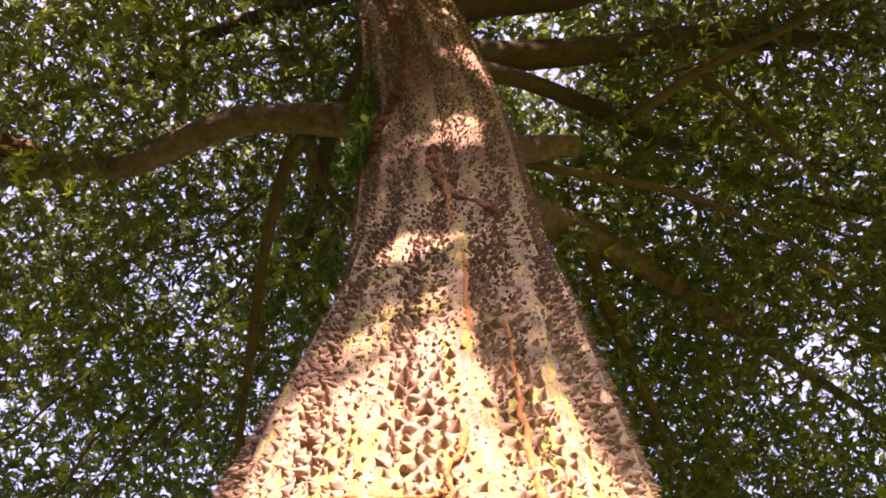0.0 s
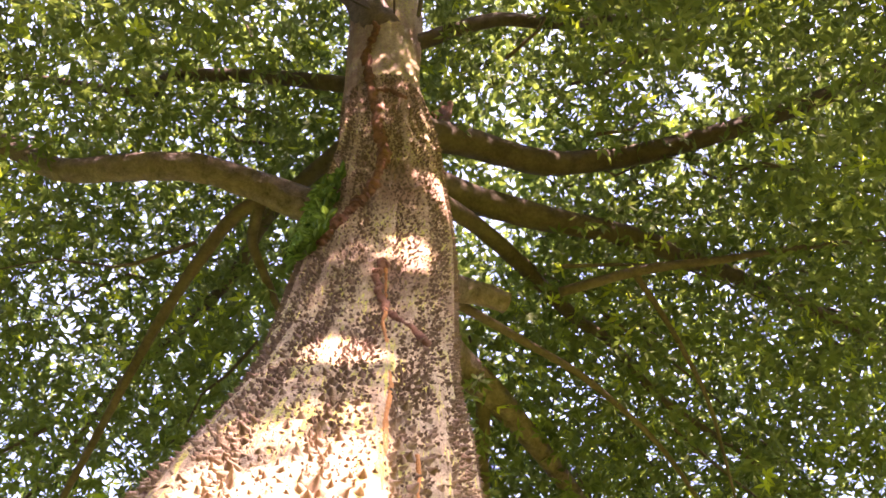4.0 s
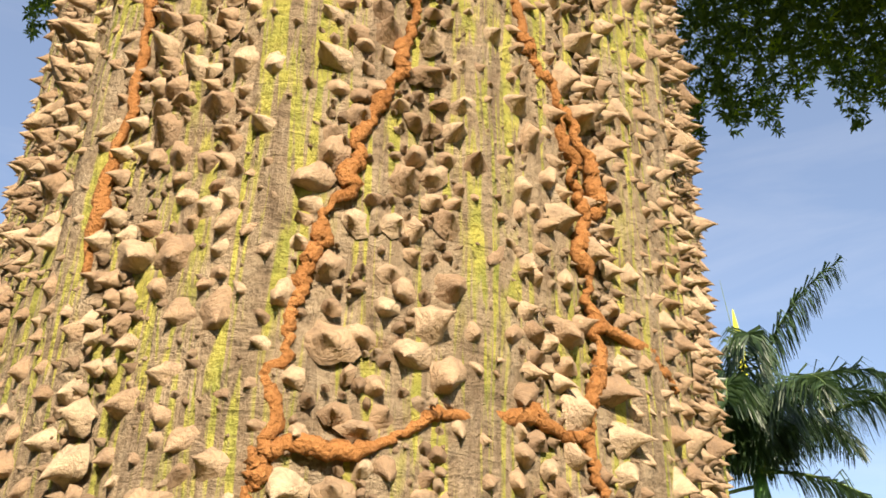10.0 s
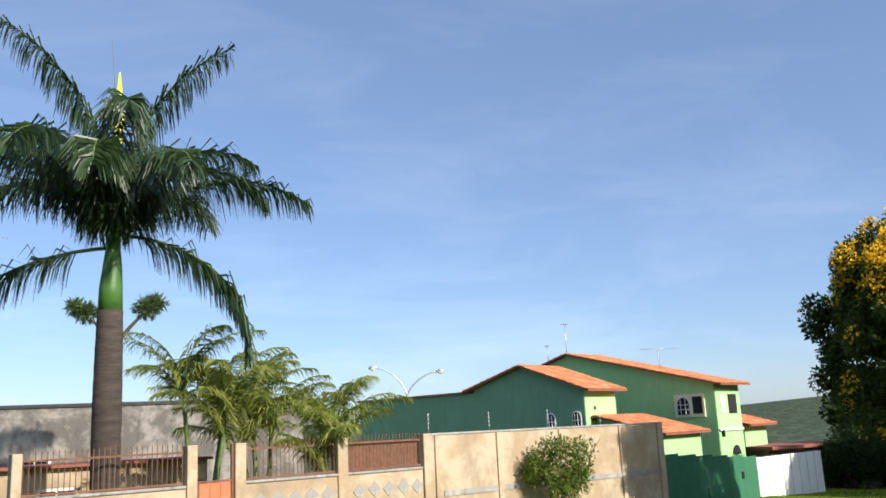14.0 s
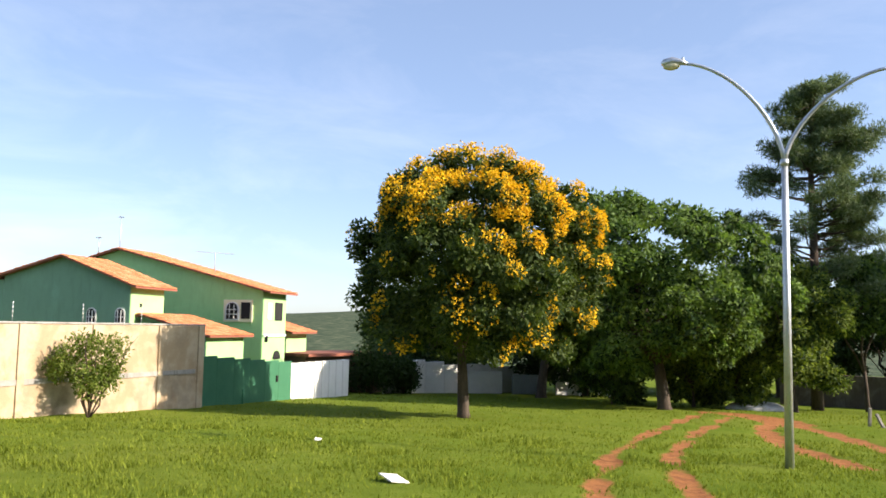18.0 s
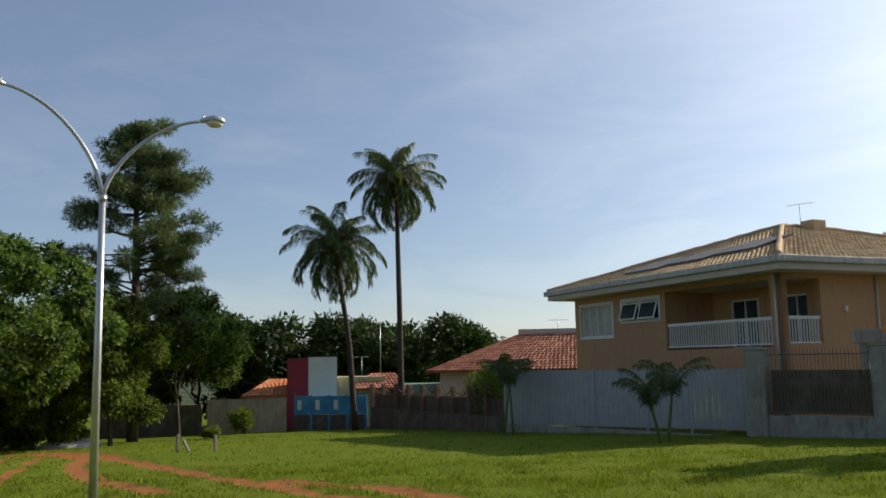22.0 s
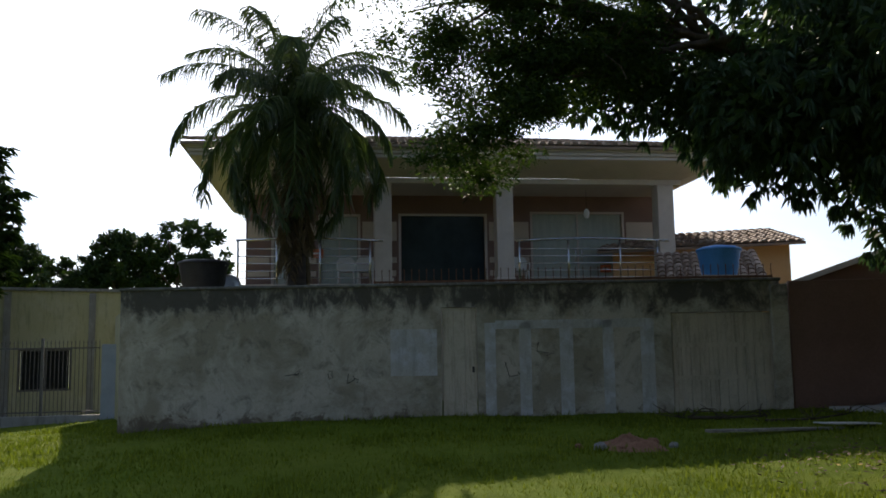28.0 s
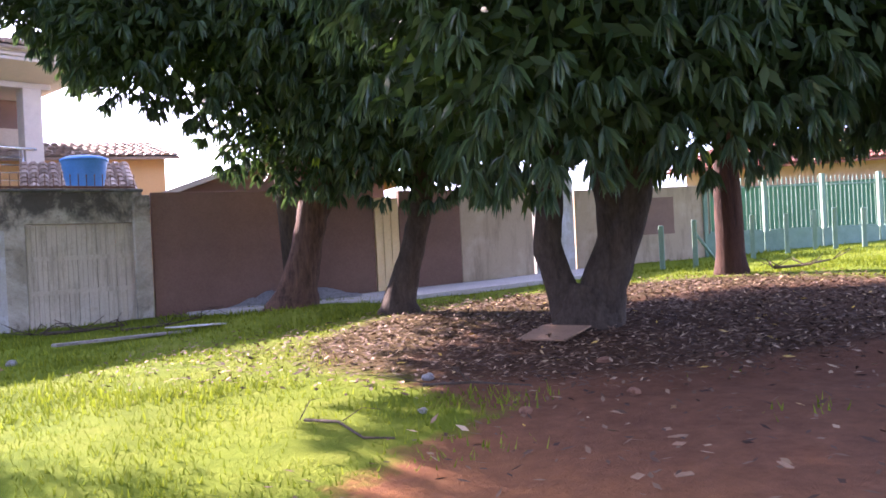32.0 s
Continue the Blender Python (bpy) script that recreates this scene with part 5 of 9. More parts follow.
def window(parent, x0, x1, z0, z1, y=0.0, frame=None, glass=None, bars=1, cross=0, depth=0.1, name="window", sill=False):
    """A window in a wall's plane: frame, panes and mullions, each a part of it."""
    frame, glass = frame or M_white, glass or M_glass
    bm = bmesh.new()
    w = 0.07
    box(bm, x0, x0 + w, y - 0.03, y + depth, z0, z1)
    box(bm, x1 - w, x1, y - 0.03, y + depth, z0, z1)
    box(bm, x0 + w, x1 - w, y - 0.03, y + depth, z1 - w, z1)
    box(bm, x0 + w, x1 - w, y - 0.03, y + depth, z0, z0 + w)
    fr = part(name, bm, frame, parent)
    n = bars + 1
    for i in range(n):
        a, b = x0 + w + (x1 - x0 - 2 * w) * i / n, x0 + w + (x1 - x0 - 2 * w) * (i + 1) / n
        part("pane", bm_box(a + 0.02, b - 0.02, y + 0.045, y + 0.06, z0 + w, z1 - w), glass, fr)
        if i:
            part("mullion", bm_box(a - 0.025, a + 0.025, y - 0.01, y + 0.08, z0 + w, z1 - w), frame, fr)
    for i in range(cross):
        z = z0 + (z1 - z0) * (i + 1) / (cross + 1)
        part("crossbar", bm_box(x0 + w, x1 - w, y - 0.005, y + 0.042, z - 0.02, z + 0.02), frame, fr)
    if sill:
        part("sill", bm_box(x0 - 0.08, x1 + 0.08, y - 0.09, y - 0.031, z0 - 0.06, z0), frame, fr)
    return fr


BAR = {}


def bar_mesh(h, r, mat, spike=0.0):
    key = (round(h, 3), r, mat.name, spike)
    if key not in BAR:
        pts, rad = [(0, 0, 0), (0, 0, h)], [r, r]
        if spike:
            pts, rad = pts + [(0, 0, h + 0.01), (0, 0, h + spike)], rad + [r * 1.8, 0.001]
        v, f = tube_data(pts, rad, 6, True)
        BAR[key] = mesh_of("bar", v, f, mat)
    return BAR[key]


def bar_row(parent, x0, x1, z0, z1, y, step, mat, r=0.012, spike=0.08, rails=(0.12, 0.88), name="bar"):
    n = max(1, int(round((x1 - x0) / step)))
    me = bar_mesh(z1 - z0, r, mat, spike)
    for i in range(n + 1):
        put(name, me, parent, m=Matrix.Translation((x0 + (x1 - x0) * i / n, y, z0)))
    for f in rails:
        z = z0 + (z1 - z0) * f
        slab("rail", parent, mat, x0 - 0.02, x1 + 0.02, y - r * 1.6, y + r * 1.6, z - 0.02, z + 0.02)


def roof_tiles(parent, p0, p1, q0, q1, mat, step=0.24, rowlen=0.36, thick=0.05, name="tiles"):
    """A tiled roof plane between the eave p0-p1 and the ridge q0-q1: rows of curved tiles, each a loose piece."""
    p0, p1, q0, q1 = (np.array(v, float) for v in (p0, p1, q0, q1))
    up = np.cross(p1 - p0, q0 - p0)
    up /= np.linalg.norm(up)
    if up[2] < 0:
        up = -up
    rows = max(2, int(np.linalg.norm((q0 + q1) / 2 - (p0 + p1) / 2) / rowlen))
    V, F = [], []
    r = np.random.default_rng(int(abs(p0[0] * 10)) + 3)
    for i in range(rows):
        t0, t1 = i / rows, (i + 1.12) / rows
        a0, b0 = p0 + (q0 - p0) * t0, p1 + (q1 - p1) * t0
        a1, b1 = p0 + (q0 - p0) * min(1, t1), p1 + (q1 - p1) * min(1, t1)
        n = max(1, int(np.linalg.norm(b0 - a0) / step))
        for j in range(n):
            o = len(V)
            lift = up * (0.02 + 0.012 * r.random())
            for s, hump in ((0.0, 0.0), (0.3, 1.0), (0.7, 1.0), (0.98, 0.0)):
                u = (j + s) / n
                V.append(a0 + (b0 - a0) * u + up * thick * hump + lift)
                V.append(a1 + (b1 - a1) * u + up * thick * 0.8 * hump)
            for s in range(3):
                F.append((o + 2 * s, o + 2 * s + 2, o + 2 * s + 3, o + 2 * s + 1))
            F.append((o, o + 2, o + 4, o + 6))
    me = bpy.data.meshes.new(name)
    me.from_pydata([tuple(v) for v in V], [], F)
    me.materials.append(mat)
    ob = put(name, me, parent)
    return tagged(ob, kind="stuff")


def roof_deck(parent, pts, mat, thick=0.08, name="roof_deck"):
    """A thin deck under tiles, through three or four corners."""
    bm = bmesh.new()
    hi = [bm.verts.new(p) for p in pts]
    lo = [bm.verts.new((p[0], p[1], p[2] - thick)) for p in pts]
    n = len(pts)
    bm.faces.new(hi)
    bm.faces.new(lo[::-1])
    for i in range(n):
        bm.faces.new((hi[i], lo[i], lo[(i + 1) % n], hi[(i + 1) % n]))
    bmesh.ops.recalc_face_normals(bm, faces=bm.faces)
    return part(name, bm, mat, parent)


def antenna(x, y, z, h, w=1.0, turn=0.0, label="thin metal rooftop television antenna"):
    t = thing("antenna", label, "antenna", pose(x, y, z, 0, 0, turn), "rooftop antennas")
    tube("mast", [(0, 0, 0), (0, 0, h)], 0.018, M_steel, t, 6)
    tube("boom", [(-w / 2, 0, h), (w / 2, 0, h + 0.02)], 0.012, M_steel, t, 5)
    for i in range(7):
        x_ = -w / 2 + w * i / 6
        tube("element", [(x_, -0.28 + 0.02 * i, h), (x_, 0.28 - 0.02 * i, h)], 0.006, M_steel, t, 4)
    return t

# ---------------------------------------------------------------- street wall with iron fence and orange gate
def street_wall():
    a, b = (8.76, 17.24), (24.33, 16.6)
    w = thing("wall_street", "weathered plastered boundary wall with iron bars on top", "wall", along(a, b, 0.06), kind="structure")
    base = -1.35
    for x0, x1 in ((-3.4, -0.27), (1.05, 5.9)):
        slab("low_wall", w, M_render, x0, x1, 0, 0.16, base, 0.5, "plastered low wall", 0.012)
        slab("coping", w, M_conc, x0, x1 - 0.01, -0.04, 0.2, 0.503, 0.56, bevel=0.01)
    slab("high_wall", w, M_render, 6.2, 15.85, 0, 0.16, base, 1.30, "tall plastered wall with stains", 0.012)
    slab("capping", w, M_conc, 6.2, 15.85, -0.02, 0.18, 1.303, 1.36, bevel=0.012)
    for x in (6.4, 8.55, 11.0, 13.7, 15.6):
        slab("pier", w, M_render, x - 0.11, x + 0.11, -0.05, -0.003, base, 1.30, bevel=0.01)
    slab("band", w, M_conc, 6.55, 15.4, -0.03, -0.004, -0.22, -0.08)
    for x0, x1 in ((-0.27, -0.05), (0.80, 1.05), (3.38, 3.66), (5.92, 6.18), (-3.6, -3.42)):
        slab("post", w, M_render, x0, x1, -0.05, 0.21, base, 1.36, "plastered post", 0.012)
    for x0, x1 in ((-3.38, -0.33), (1.1, 3.34), (3.7, 5.88)):
        bar_row(w, x0, x1, 0.56, 1.33, 0.08, 0.105, M_rust, 0.009, 0.09, (0.05, 0.86))
    slab("sheet", w, M_rust, 3.7, 5.88, 0.16, 0.175, 0.57, 1.25, "rusted sheet behind the bars")
    dia = bmesh.new()
    box(dia, -0.13, 0.13, -0.012, 0, -0.13, 0.13, m=Matrix.Rotation(radians(45), 4, "Y"))
    me = bpy.data.meshes.new("diamond_tile")
    dia.to_mesh(me)
    dia.free()
    me.materials.append(M_conc)
    for i, x in enumerate([-3.0, -2.55, -2.1, -1.65, -1.2, -0.75] + [1.4 + 0.43 * k for k in range(11)]):
        put("diamond_tile", me, w, m=pose(x, -0.004, 0.12 + 0.012 * math.sin(i * 3)))
    gate = thing("iron_gate", "orange-red painted steel pedestrian gate in the wall", "gate", along(a, b, 0.06))
    bm = bmesh.new()
    for x in (-0.03, 0.74):
        box(bm, x, x + 0.05, 0.02, 0.08, -0.93, 1.34 if x > 0 else 0.62)
    box(bm, 0.02, 0.74, 0.02, 0.08, 0.58, 0.62)
    box(bm, 0.02, 0.74, 0.02, 0.08, -0.93, -0.89)
    box(bm, 0.02, 0.74, 0.02, 0.08, -0.52, -0.46)
    part("gate_frame", bm, M_rust, gate)
    for i in range(3):
        for z0, z1 in ((-0.46, 0.05), (0.07, 0.58)):
            slab("panel", gate, M_orange, 0.025 + 0.238 * i, 0.255 + 0.238 * i, 0.035, 0.06, z0 + 0.01, z1 - 0.01, bevel=0.012)
    bar_row(gate, 0.05, 0.72, -0.9, -0.52, 0.05, 0.07, M_rust, 0.008, 0, ())
    slab("latch", gate, M_rust, 0.03, 0.09, 0.0, 0.035, -0.06, 0.06)


street_wall()


def green_gate_and_white_wall():
    c, d, e = (24.49, 16.71), (31.99, 17.48), (37.58, 17.51)
    t = thing("sheet_gate", "long dark green painted sheet-metal gate", "gate", along(c, d))
    L = dist(c, d)
    n = 6
    for i in range(n):
        z1 = 0.40 - 0.48 * (i + 0.5) / n
        slab("panel", t, M_gate_gn, L * i / n + 0.004, L * (i + 1) / n - 0.004, 0, 0.05, -2.1, z1, bevel=0.008)
    slab("lock_box", t, M_gate_gn, L * 0.42, L * 0.45, -0.06, -0.002, -1.5, -0.9)
    slab("handle", t, M_dark, L * 0.8, L * 0.82, -0.05, -0.002, -0.8, -0.55)
    w = thing("wall_white", "white painted corrugated boundary wall", "wall", along(d, e), kind="structure")
    L = dist(d, e)
    for i in range(16):
        slab("rib_panel", w, M_white, L * i / 16, L * (i + 1) / 16 - 0.02, 0.02 * (i % 2), 0.12, -2.6, -0.12 - 0.02 * (i % 2), bevel=0.008)


green_gate_and_white_wall()


def far_wall():
    """A white garden wall past the trees, with a grey gate at its near end."""
    a, b = (42.3, 17.75), (56.0, 12.4)
    w = thing("wall_far", "low white garden wall behind the trees", "wall", along(a, b), kind="structure")
    L = dist(a, b)
    for i in range(9):
        x0, x1 = L * i / 9, L * (i + 1) / 9
        z = float(gz(a[0] + (b[0] - a[0]) * (i + 0.5) / 9, a[1]))
        slab("panel", w, M_conc if i < 1 else M_white, x0, x1 - 0.03, 0, 0.14, z - 0.4, z + (1.75 if i < 2 else 1.62) + 0.06 * (i % 3), bevel=0.02)


far_wall()


def gable_block(t, x, y0, y1, depth, z_side, z_ridge, ridge, base, wall, front, roof, over=0.45, name="wall"):
    """A block whose gable faces -x, between y0 (near) and y1 (far); the ridge runs along +x at y = ridge."""
    out = [(y0, base), (y1, base), (y1, z_side[1]), (ridge, z_ridge), (y0, z_side[0])]
    bm = bmesh.new()
    lo = [bm.verts.new((x, y, z)) for y, z in out]
    hi = [bm.verts.new((x + depth, y, z)) for y, z in out]
    bm.faces.new(lo)
    bm.faces.new(hi[::-1])
    for i in range(len(out)):
        bm.faces.new((lo[i], hi[i], hi[(i + 1) % 5], lo[(i + 1) % 5]))
    bmesh.ops.recalc_face_normals(bm, faces=bm.faces)
    part(name, bm, wall, t)
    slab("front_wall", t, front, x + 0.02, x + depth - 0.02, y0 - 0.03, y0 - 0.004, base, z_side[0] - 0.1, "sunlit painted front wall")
    for ya, za, s in ((y0, z_side[0], -1), (y1, z_side[1], 1)):
        k = (z_ridge - za) / (ridge - ya)
        ye = ya + s * over
        ze = za + k * (ye - ya) + 0.07
        xa, xb = x - 0.3, x + depth + 0.3
        roof_deck(t, [(xa, ye, ze), (xb, ye, ze), (xb, ridge, z_ridge + 0.07), (xa, ridge, z_ridge + 0.07)], M_tile_rd, 0.07)
        roof_tiles(t, (xa, ye, ze), (xb, ye, ze), (xa, ridge, z_ridge + 0.07), (xb, ridge, z_ridge + 0.07), roof)


def arch_window(t, x, y, z, w, h, mat, bars=True):
    """A white arched window in a wall that faces -x."""
    out = [(-w / 2, 0), (w / 2, 0)] + [(w / 2 * math.cos(a), h - w / 2 + w / 2 * math.sin(a)) for a in np.linspace(0, math.pi, 9)]
    m = pose(x - 0.03, y, z, 0, 0, -90)
    fr = part("window", upright(out, 0.05), M_white, t, m=m)
    inner = [(px * 0.78, 0.05 + pz * 0.88) for px, pz in out]
    part("pane", upright(inner, 0.02), mat, fr, m=pose(0, -0.022, 0))
    for px in (-w * 0.16, w * 0.16):
        part("mullion", bm_box(px - 0.014, px + 0.014, -0.05, -0.023, 0.08, h * 0.86), M_white, fr)
    for pz in (0.3, 0.55):
        part("crossbar", bm_box(-w * 0.36, w * 0.36, -0.05, -0.023, h * pz, h * pz + 0.03), M_white, fr)


GREEN = pose(28.43, 22.79, -0.07, 0, 0, 5.5) @ pose(-30.56, -19.83, 0)


def green_house():
    t = thing("green_house", "two-storey green painted house with orange tiled roofs", "house", GREEN)
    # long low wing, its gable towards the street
    gable_block(t, 30.56, 19.85, 25.75, 2.4, (3.0, 3.3), 4.1, 22.9, -2.6, M_green_shade, M_green_lt, M_tile_or)
    slab("side_wall", t, M_green_shade, 30.56, 30.9, 25.76, 33.5, -2.6, 3.15, "long green wall in its shaded colour")
    slab("capping", t, M_tile_rd, 30.45, 31.0, 25.95, 33.6, 3.153, 3.24)
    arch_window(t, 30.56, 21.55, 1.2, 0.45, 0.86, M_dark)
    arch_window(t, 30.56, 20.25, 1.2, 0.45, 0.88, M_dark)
    slab("vent", t, M_dark, 31.2, 31.35, 19.80, 19.815, 2.1, 2.25)
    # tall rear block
    gable_block(t, 36.67, 17.07, 30.2, 2.5, (3.05, 3.3), 4.95, 24.6, -2.6, M_green_sunlit, M_green_lt, M_tile_or, 0.5)
    # balcony opening with a cream surround and lattice
    slab("balcony_surround", t, M_cream, 36.60, 36.665, 17.55, 19.0, 1.6, 2.62, "cream balcony surround")
    # flat dark sheet that stands for the shade inside the balcony
    slab("balcony_shade", t, M_dark, 36.575, 36.598, 17.65, 18.1, 1.75, 2.5)
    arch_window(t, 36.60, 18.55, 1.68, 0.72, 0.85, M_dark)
    # another flat dark sheet, for the shaded hollow of the porch
    slab("porch_shade", t, M_dark, 37.9, 38.7, 17.0, 17.035, 1.7, 2.55)
    slab("shutter", t, M_white, 37.1, 37.5, 17.0, 17.035, 1.75, 2.5)
    slab("porch_beam", t, M_white, 36.7, 39.1, 16.96, 17.035, 0.95, 1.05)
    arch = part("arch_window", upright([(-0.4, 0)] + [(0.4 * math.cos(a), 0.4 * math.sin(a)) for a in np.linspace(0, math.pi, 9)], 0.03), M_dark, t, m=pose(38.2, 16.99, -0.1))
    slab("pipe", t, M_dark, 36.9, 36.98, 16.9, 17.03, 0.7, 1.0)
    # garage in front
    gable_block(t, 31.19, 16.82, 19.7, 3.2, (1.05, 1.75), 1.78, 19.6, -2.6, M_green_shade, M_green_lt, M_tile_or, 0.35)
    gable_block(t, 40.76, 17.72, 21.0, 2.6, (1.2, 1.3), 1.7, 19.5, -2.6, M_green_shade, M_green_lt, M_tile_or, 0.5)
    return t


green_house()
for x, y, z, h, w in ((37.9, 25.5, 4.8, 1.9, 0.25), (37.2, 26.2, 4.7, 0.9, 0.2), (38.0, 20.3, 3.9, 1.0, 1.9)):
    p = GREEN @ Vector((x, y, z))
    antenna(p[0], p[1], p[2], h, w, -30)


def insulator_post(x, y, z):
    t = thing("fence_insulator", "thin rod of an electric fence with white insulators", "fence post", pose(x, y, z), "electric fence rods")
    tube("rod", [(0, 0, 0), (0, 0, 0.5)], 0.008, M_steel, t, 5)
    for k in range(4):
        tube("insulator", [(0, 0, 0.12 + 0.11 * k), (0, 0, 0.15 + 0.11 * k)], 0.018, M_white, t, 6)


for s in (6.2, 8.3, 10.6, 12.9):
    insulator_post(8.76 + 0.999 * s, 17.32 - 0.041 * s, 1.42)


# ---------------------------------------------------------------- old building behind the street wall
def old_building():
    t = thing("old_building", "low old building with black-stained pale walls", "house", along((6.5, 29.5), (13.1, 27.2)))
    part("wall", wall_with_holes(11, 2.75, 0.25, [(2.2, 3.1, 0.2, 1.2)], -2.0), M_blackwall, t)
    slab("parapet", t, M_black, -0.1, 11.1, -0.05, 0.3, 2.753, 2.86, "black mouldy coping")
    slab("roof", t, M_conc, 0, 11, 0.26, 6, 2.3, 2.5)
    slab("side_wall", t, M_blackwall, -0.25, -0.005, 0, 6, -2, 2.75)
    window(t, 2.2, 3.1, 0.2, 1.2, 0.05, M_white, M_glass, 1, 1)
    t2 = thing("side_house", "low pale house wall behind the fence", "house", along((4.43, 22.0), (10.7, 20.7)))
    part("wall", wall_with_holes(6.4, 1.05, 0.2, [(2.5, 3.4, -0.4, 0.6)], -2.0), M_render, t2)
    slab("roof", t2, M_tile_rd, -0.1, 6.5, -0.2, 2.5, 1.053, 1.12)
    window(t2, 2.5, 3.4, -0.4, 0.6, 0.05, M_white, M_dark, 1, 2)


old_building()


def tuft_tree(x, y):
    """A far tree with two fluffy heads on bare limbs."""
    t = thing("tufted_tree", "distant bare-limbed tree with fluffy leaf heads", "tree", pose(x, y, g((x, y))))
    s = np.array([0.93, -0.367, 0])
    tube("trunk", [(0, 0, -0.2), (0, 0, 3.0), (0, 0, 7.0)], [0.2, 0.17, 0.14], M_twig, t, 8)
    for o, h, rr in ((-1.25, 7.9, 0.42), (1.25, 8.1, 0.5)):
        tube("limb", bend((0, 0, 6.6), s * o + np.array([0, 0, h]), 0.1, 6), np.linspace(0.12, 0.05, 6), M_twig, t, 6)
        put("foliage", quads("foliage", cloud([(o * s[0], o * s[1], h + 0.1, rr, rr, rr * 0.8), (o * s[0] * 1.3, o * s[1] * 1.3, h + 0.35, rr * 0.8, rr * 0.8, rr * 0.6)], 900, 0.36, 0.06, -0.1, 0.8, 3), M_jer), t)


tuft_tree(14.7, 37.2)
slab_tank = thing("roof_tank", "round pale blue water tank on a roof", "water tank", pose(6.28, 30.6, 2.5))
tube("body", [(0, 0, 0), (0, 0, 0.3), (0, 0, 0.62)], [0.32, 0.35, 0.38], M_blue, slab_tank, 18)
tube("lid", [(0, 0, 0.625), (0, 0, 0.68), (0, 0, 0.72)], [0.42, 0.42, 0.2], M_blue, slab_tank, 18)
antenna(7.75, 33.3, 2.5, 6.5, 2.6, -20, "tall rooftop television antenna on a thin mast")


# ---------------------------------------------------------------- street lamps
def street_lamp(x, y, arm, rise, height, turn, z=None):
    """A steel pole that parts into two curved arms, each with a lamp head."""
    t = thing("street_lamp", "tall galvanised street lamp with two curved arms", "street lamp", pose(x, y, g((x, y)) if z is None else z, 0, 0, turn), "street lamps")
    h = height
    tube("pole", [(0, 0, -0.2), (0, 0, h * 0.5), (0, 0, h)], [0.085, 0.07, 0.06], M_steel, t, 14)
    tube("collar", [(0, 0, h - 0.06), (0, 0, h + 0.06)], 0.075, M_steel, t, 14)
    for s in (-1, 1):
        k = rise if s < 0 else rise * 0.8
        p = [(s * arm * (1 - math.cos(a)) ** 0.8, 0, h + k * math.sin(a)) for a in np.linspace(0, math.pi / 2 * 0.92, 14)]
        tube("arm", p, np.linspace(0.045, 0.03, 14), M_steel, t, 10)
        e = np.array(p[-1])
        head = tube("lamp_head", [e - (s * 0.06, 0, 0.01), e + (s * 0.05, 0, 0.03), e + (s * 0.22, 0, 0.055), e + (s * 0.38, 0, 0.04), e + (s * 0.44, 0, 0.02)], [0.035, 0.06, 0.10, 0.085, 0.03], M_steel, t, 12)
        part("bowl", bmesh_bowl(e + np.array((s * 0.24, 0, -0.03)), 0.17, 0.095, 0.085), M_lampglass, head, "amber lamp glass")
        tube("fuse_box", [e + (s * 0.02, 0, 0.05), e + (s * 0.02, 0, 0.12)], 0.025, M_steel, head, 8)
    return t


def bmesh_bowl(c, rx, ry, rz):
    bm = bmesh.new()
    bmesh.ops.create_uvsphere(bm, u_segments=12, v_segments=8, radius=1.0)
    bmesh.ops.transform(bm, matrix=Matrix.LocRotScale(Vector(c), None, Vector((rx, ry, rz))), verts=bm.verts)
    return bm


street_lamp(17.6, -0.87, 2.02, 2.1, 5.65, -92, -0.97)
street_lamp(29.7, 35.65, 1.75, 1.6, 5.2, -40, -1.9)

# ---------------------------------------------------------------- plants on this side
royal_palm(7.1, 18.0)
for x, y, h, n, s in ((9.5, 18.6, 3.3, 3, 1), (10.9, 18.3, 2.9, 3, 2), (12.5, 18.0, 2.3, 3, 3)):
    areca(x, y, h, n, s, size=1.25)


def bush(x, y, rx, h, seed, leaf, label, n=5200, L=0.11):
    t = thing("bush", label, "bush", pose(x, y, g((x, y))), "bushes")
    r = np.random.default_rng(seed)
    st = [(bend((0, 0, -0.05), (r.normal(0, rx * 0.4), r.normal(0, rx * 0.4), h * r.uniform(0.6, 0.95)), 0.0, 6, 0.05, i), np.linspace(0.025, 0.006, 6), 5) for i in range(12)]
    tagged(tubes("stems", st, M_twig, t), kind="stuff")
    b = [(r.normal(0, rx * 0.35), r.normal(0, rx * 0.35), h * r.uniform(0.25, 0.85), rx * 0.42, rx * 0.42, rx * 0.4) for _ in range(14)]
    put("foliage", quads("foliage", cloud(b, n, L, L * 0.42, -0.2, 0.7, seed), leaf), t)
    return t


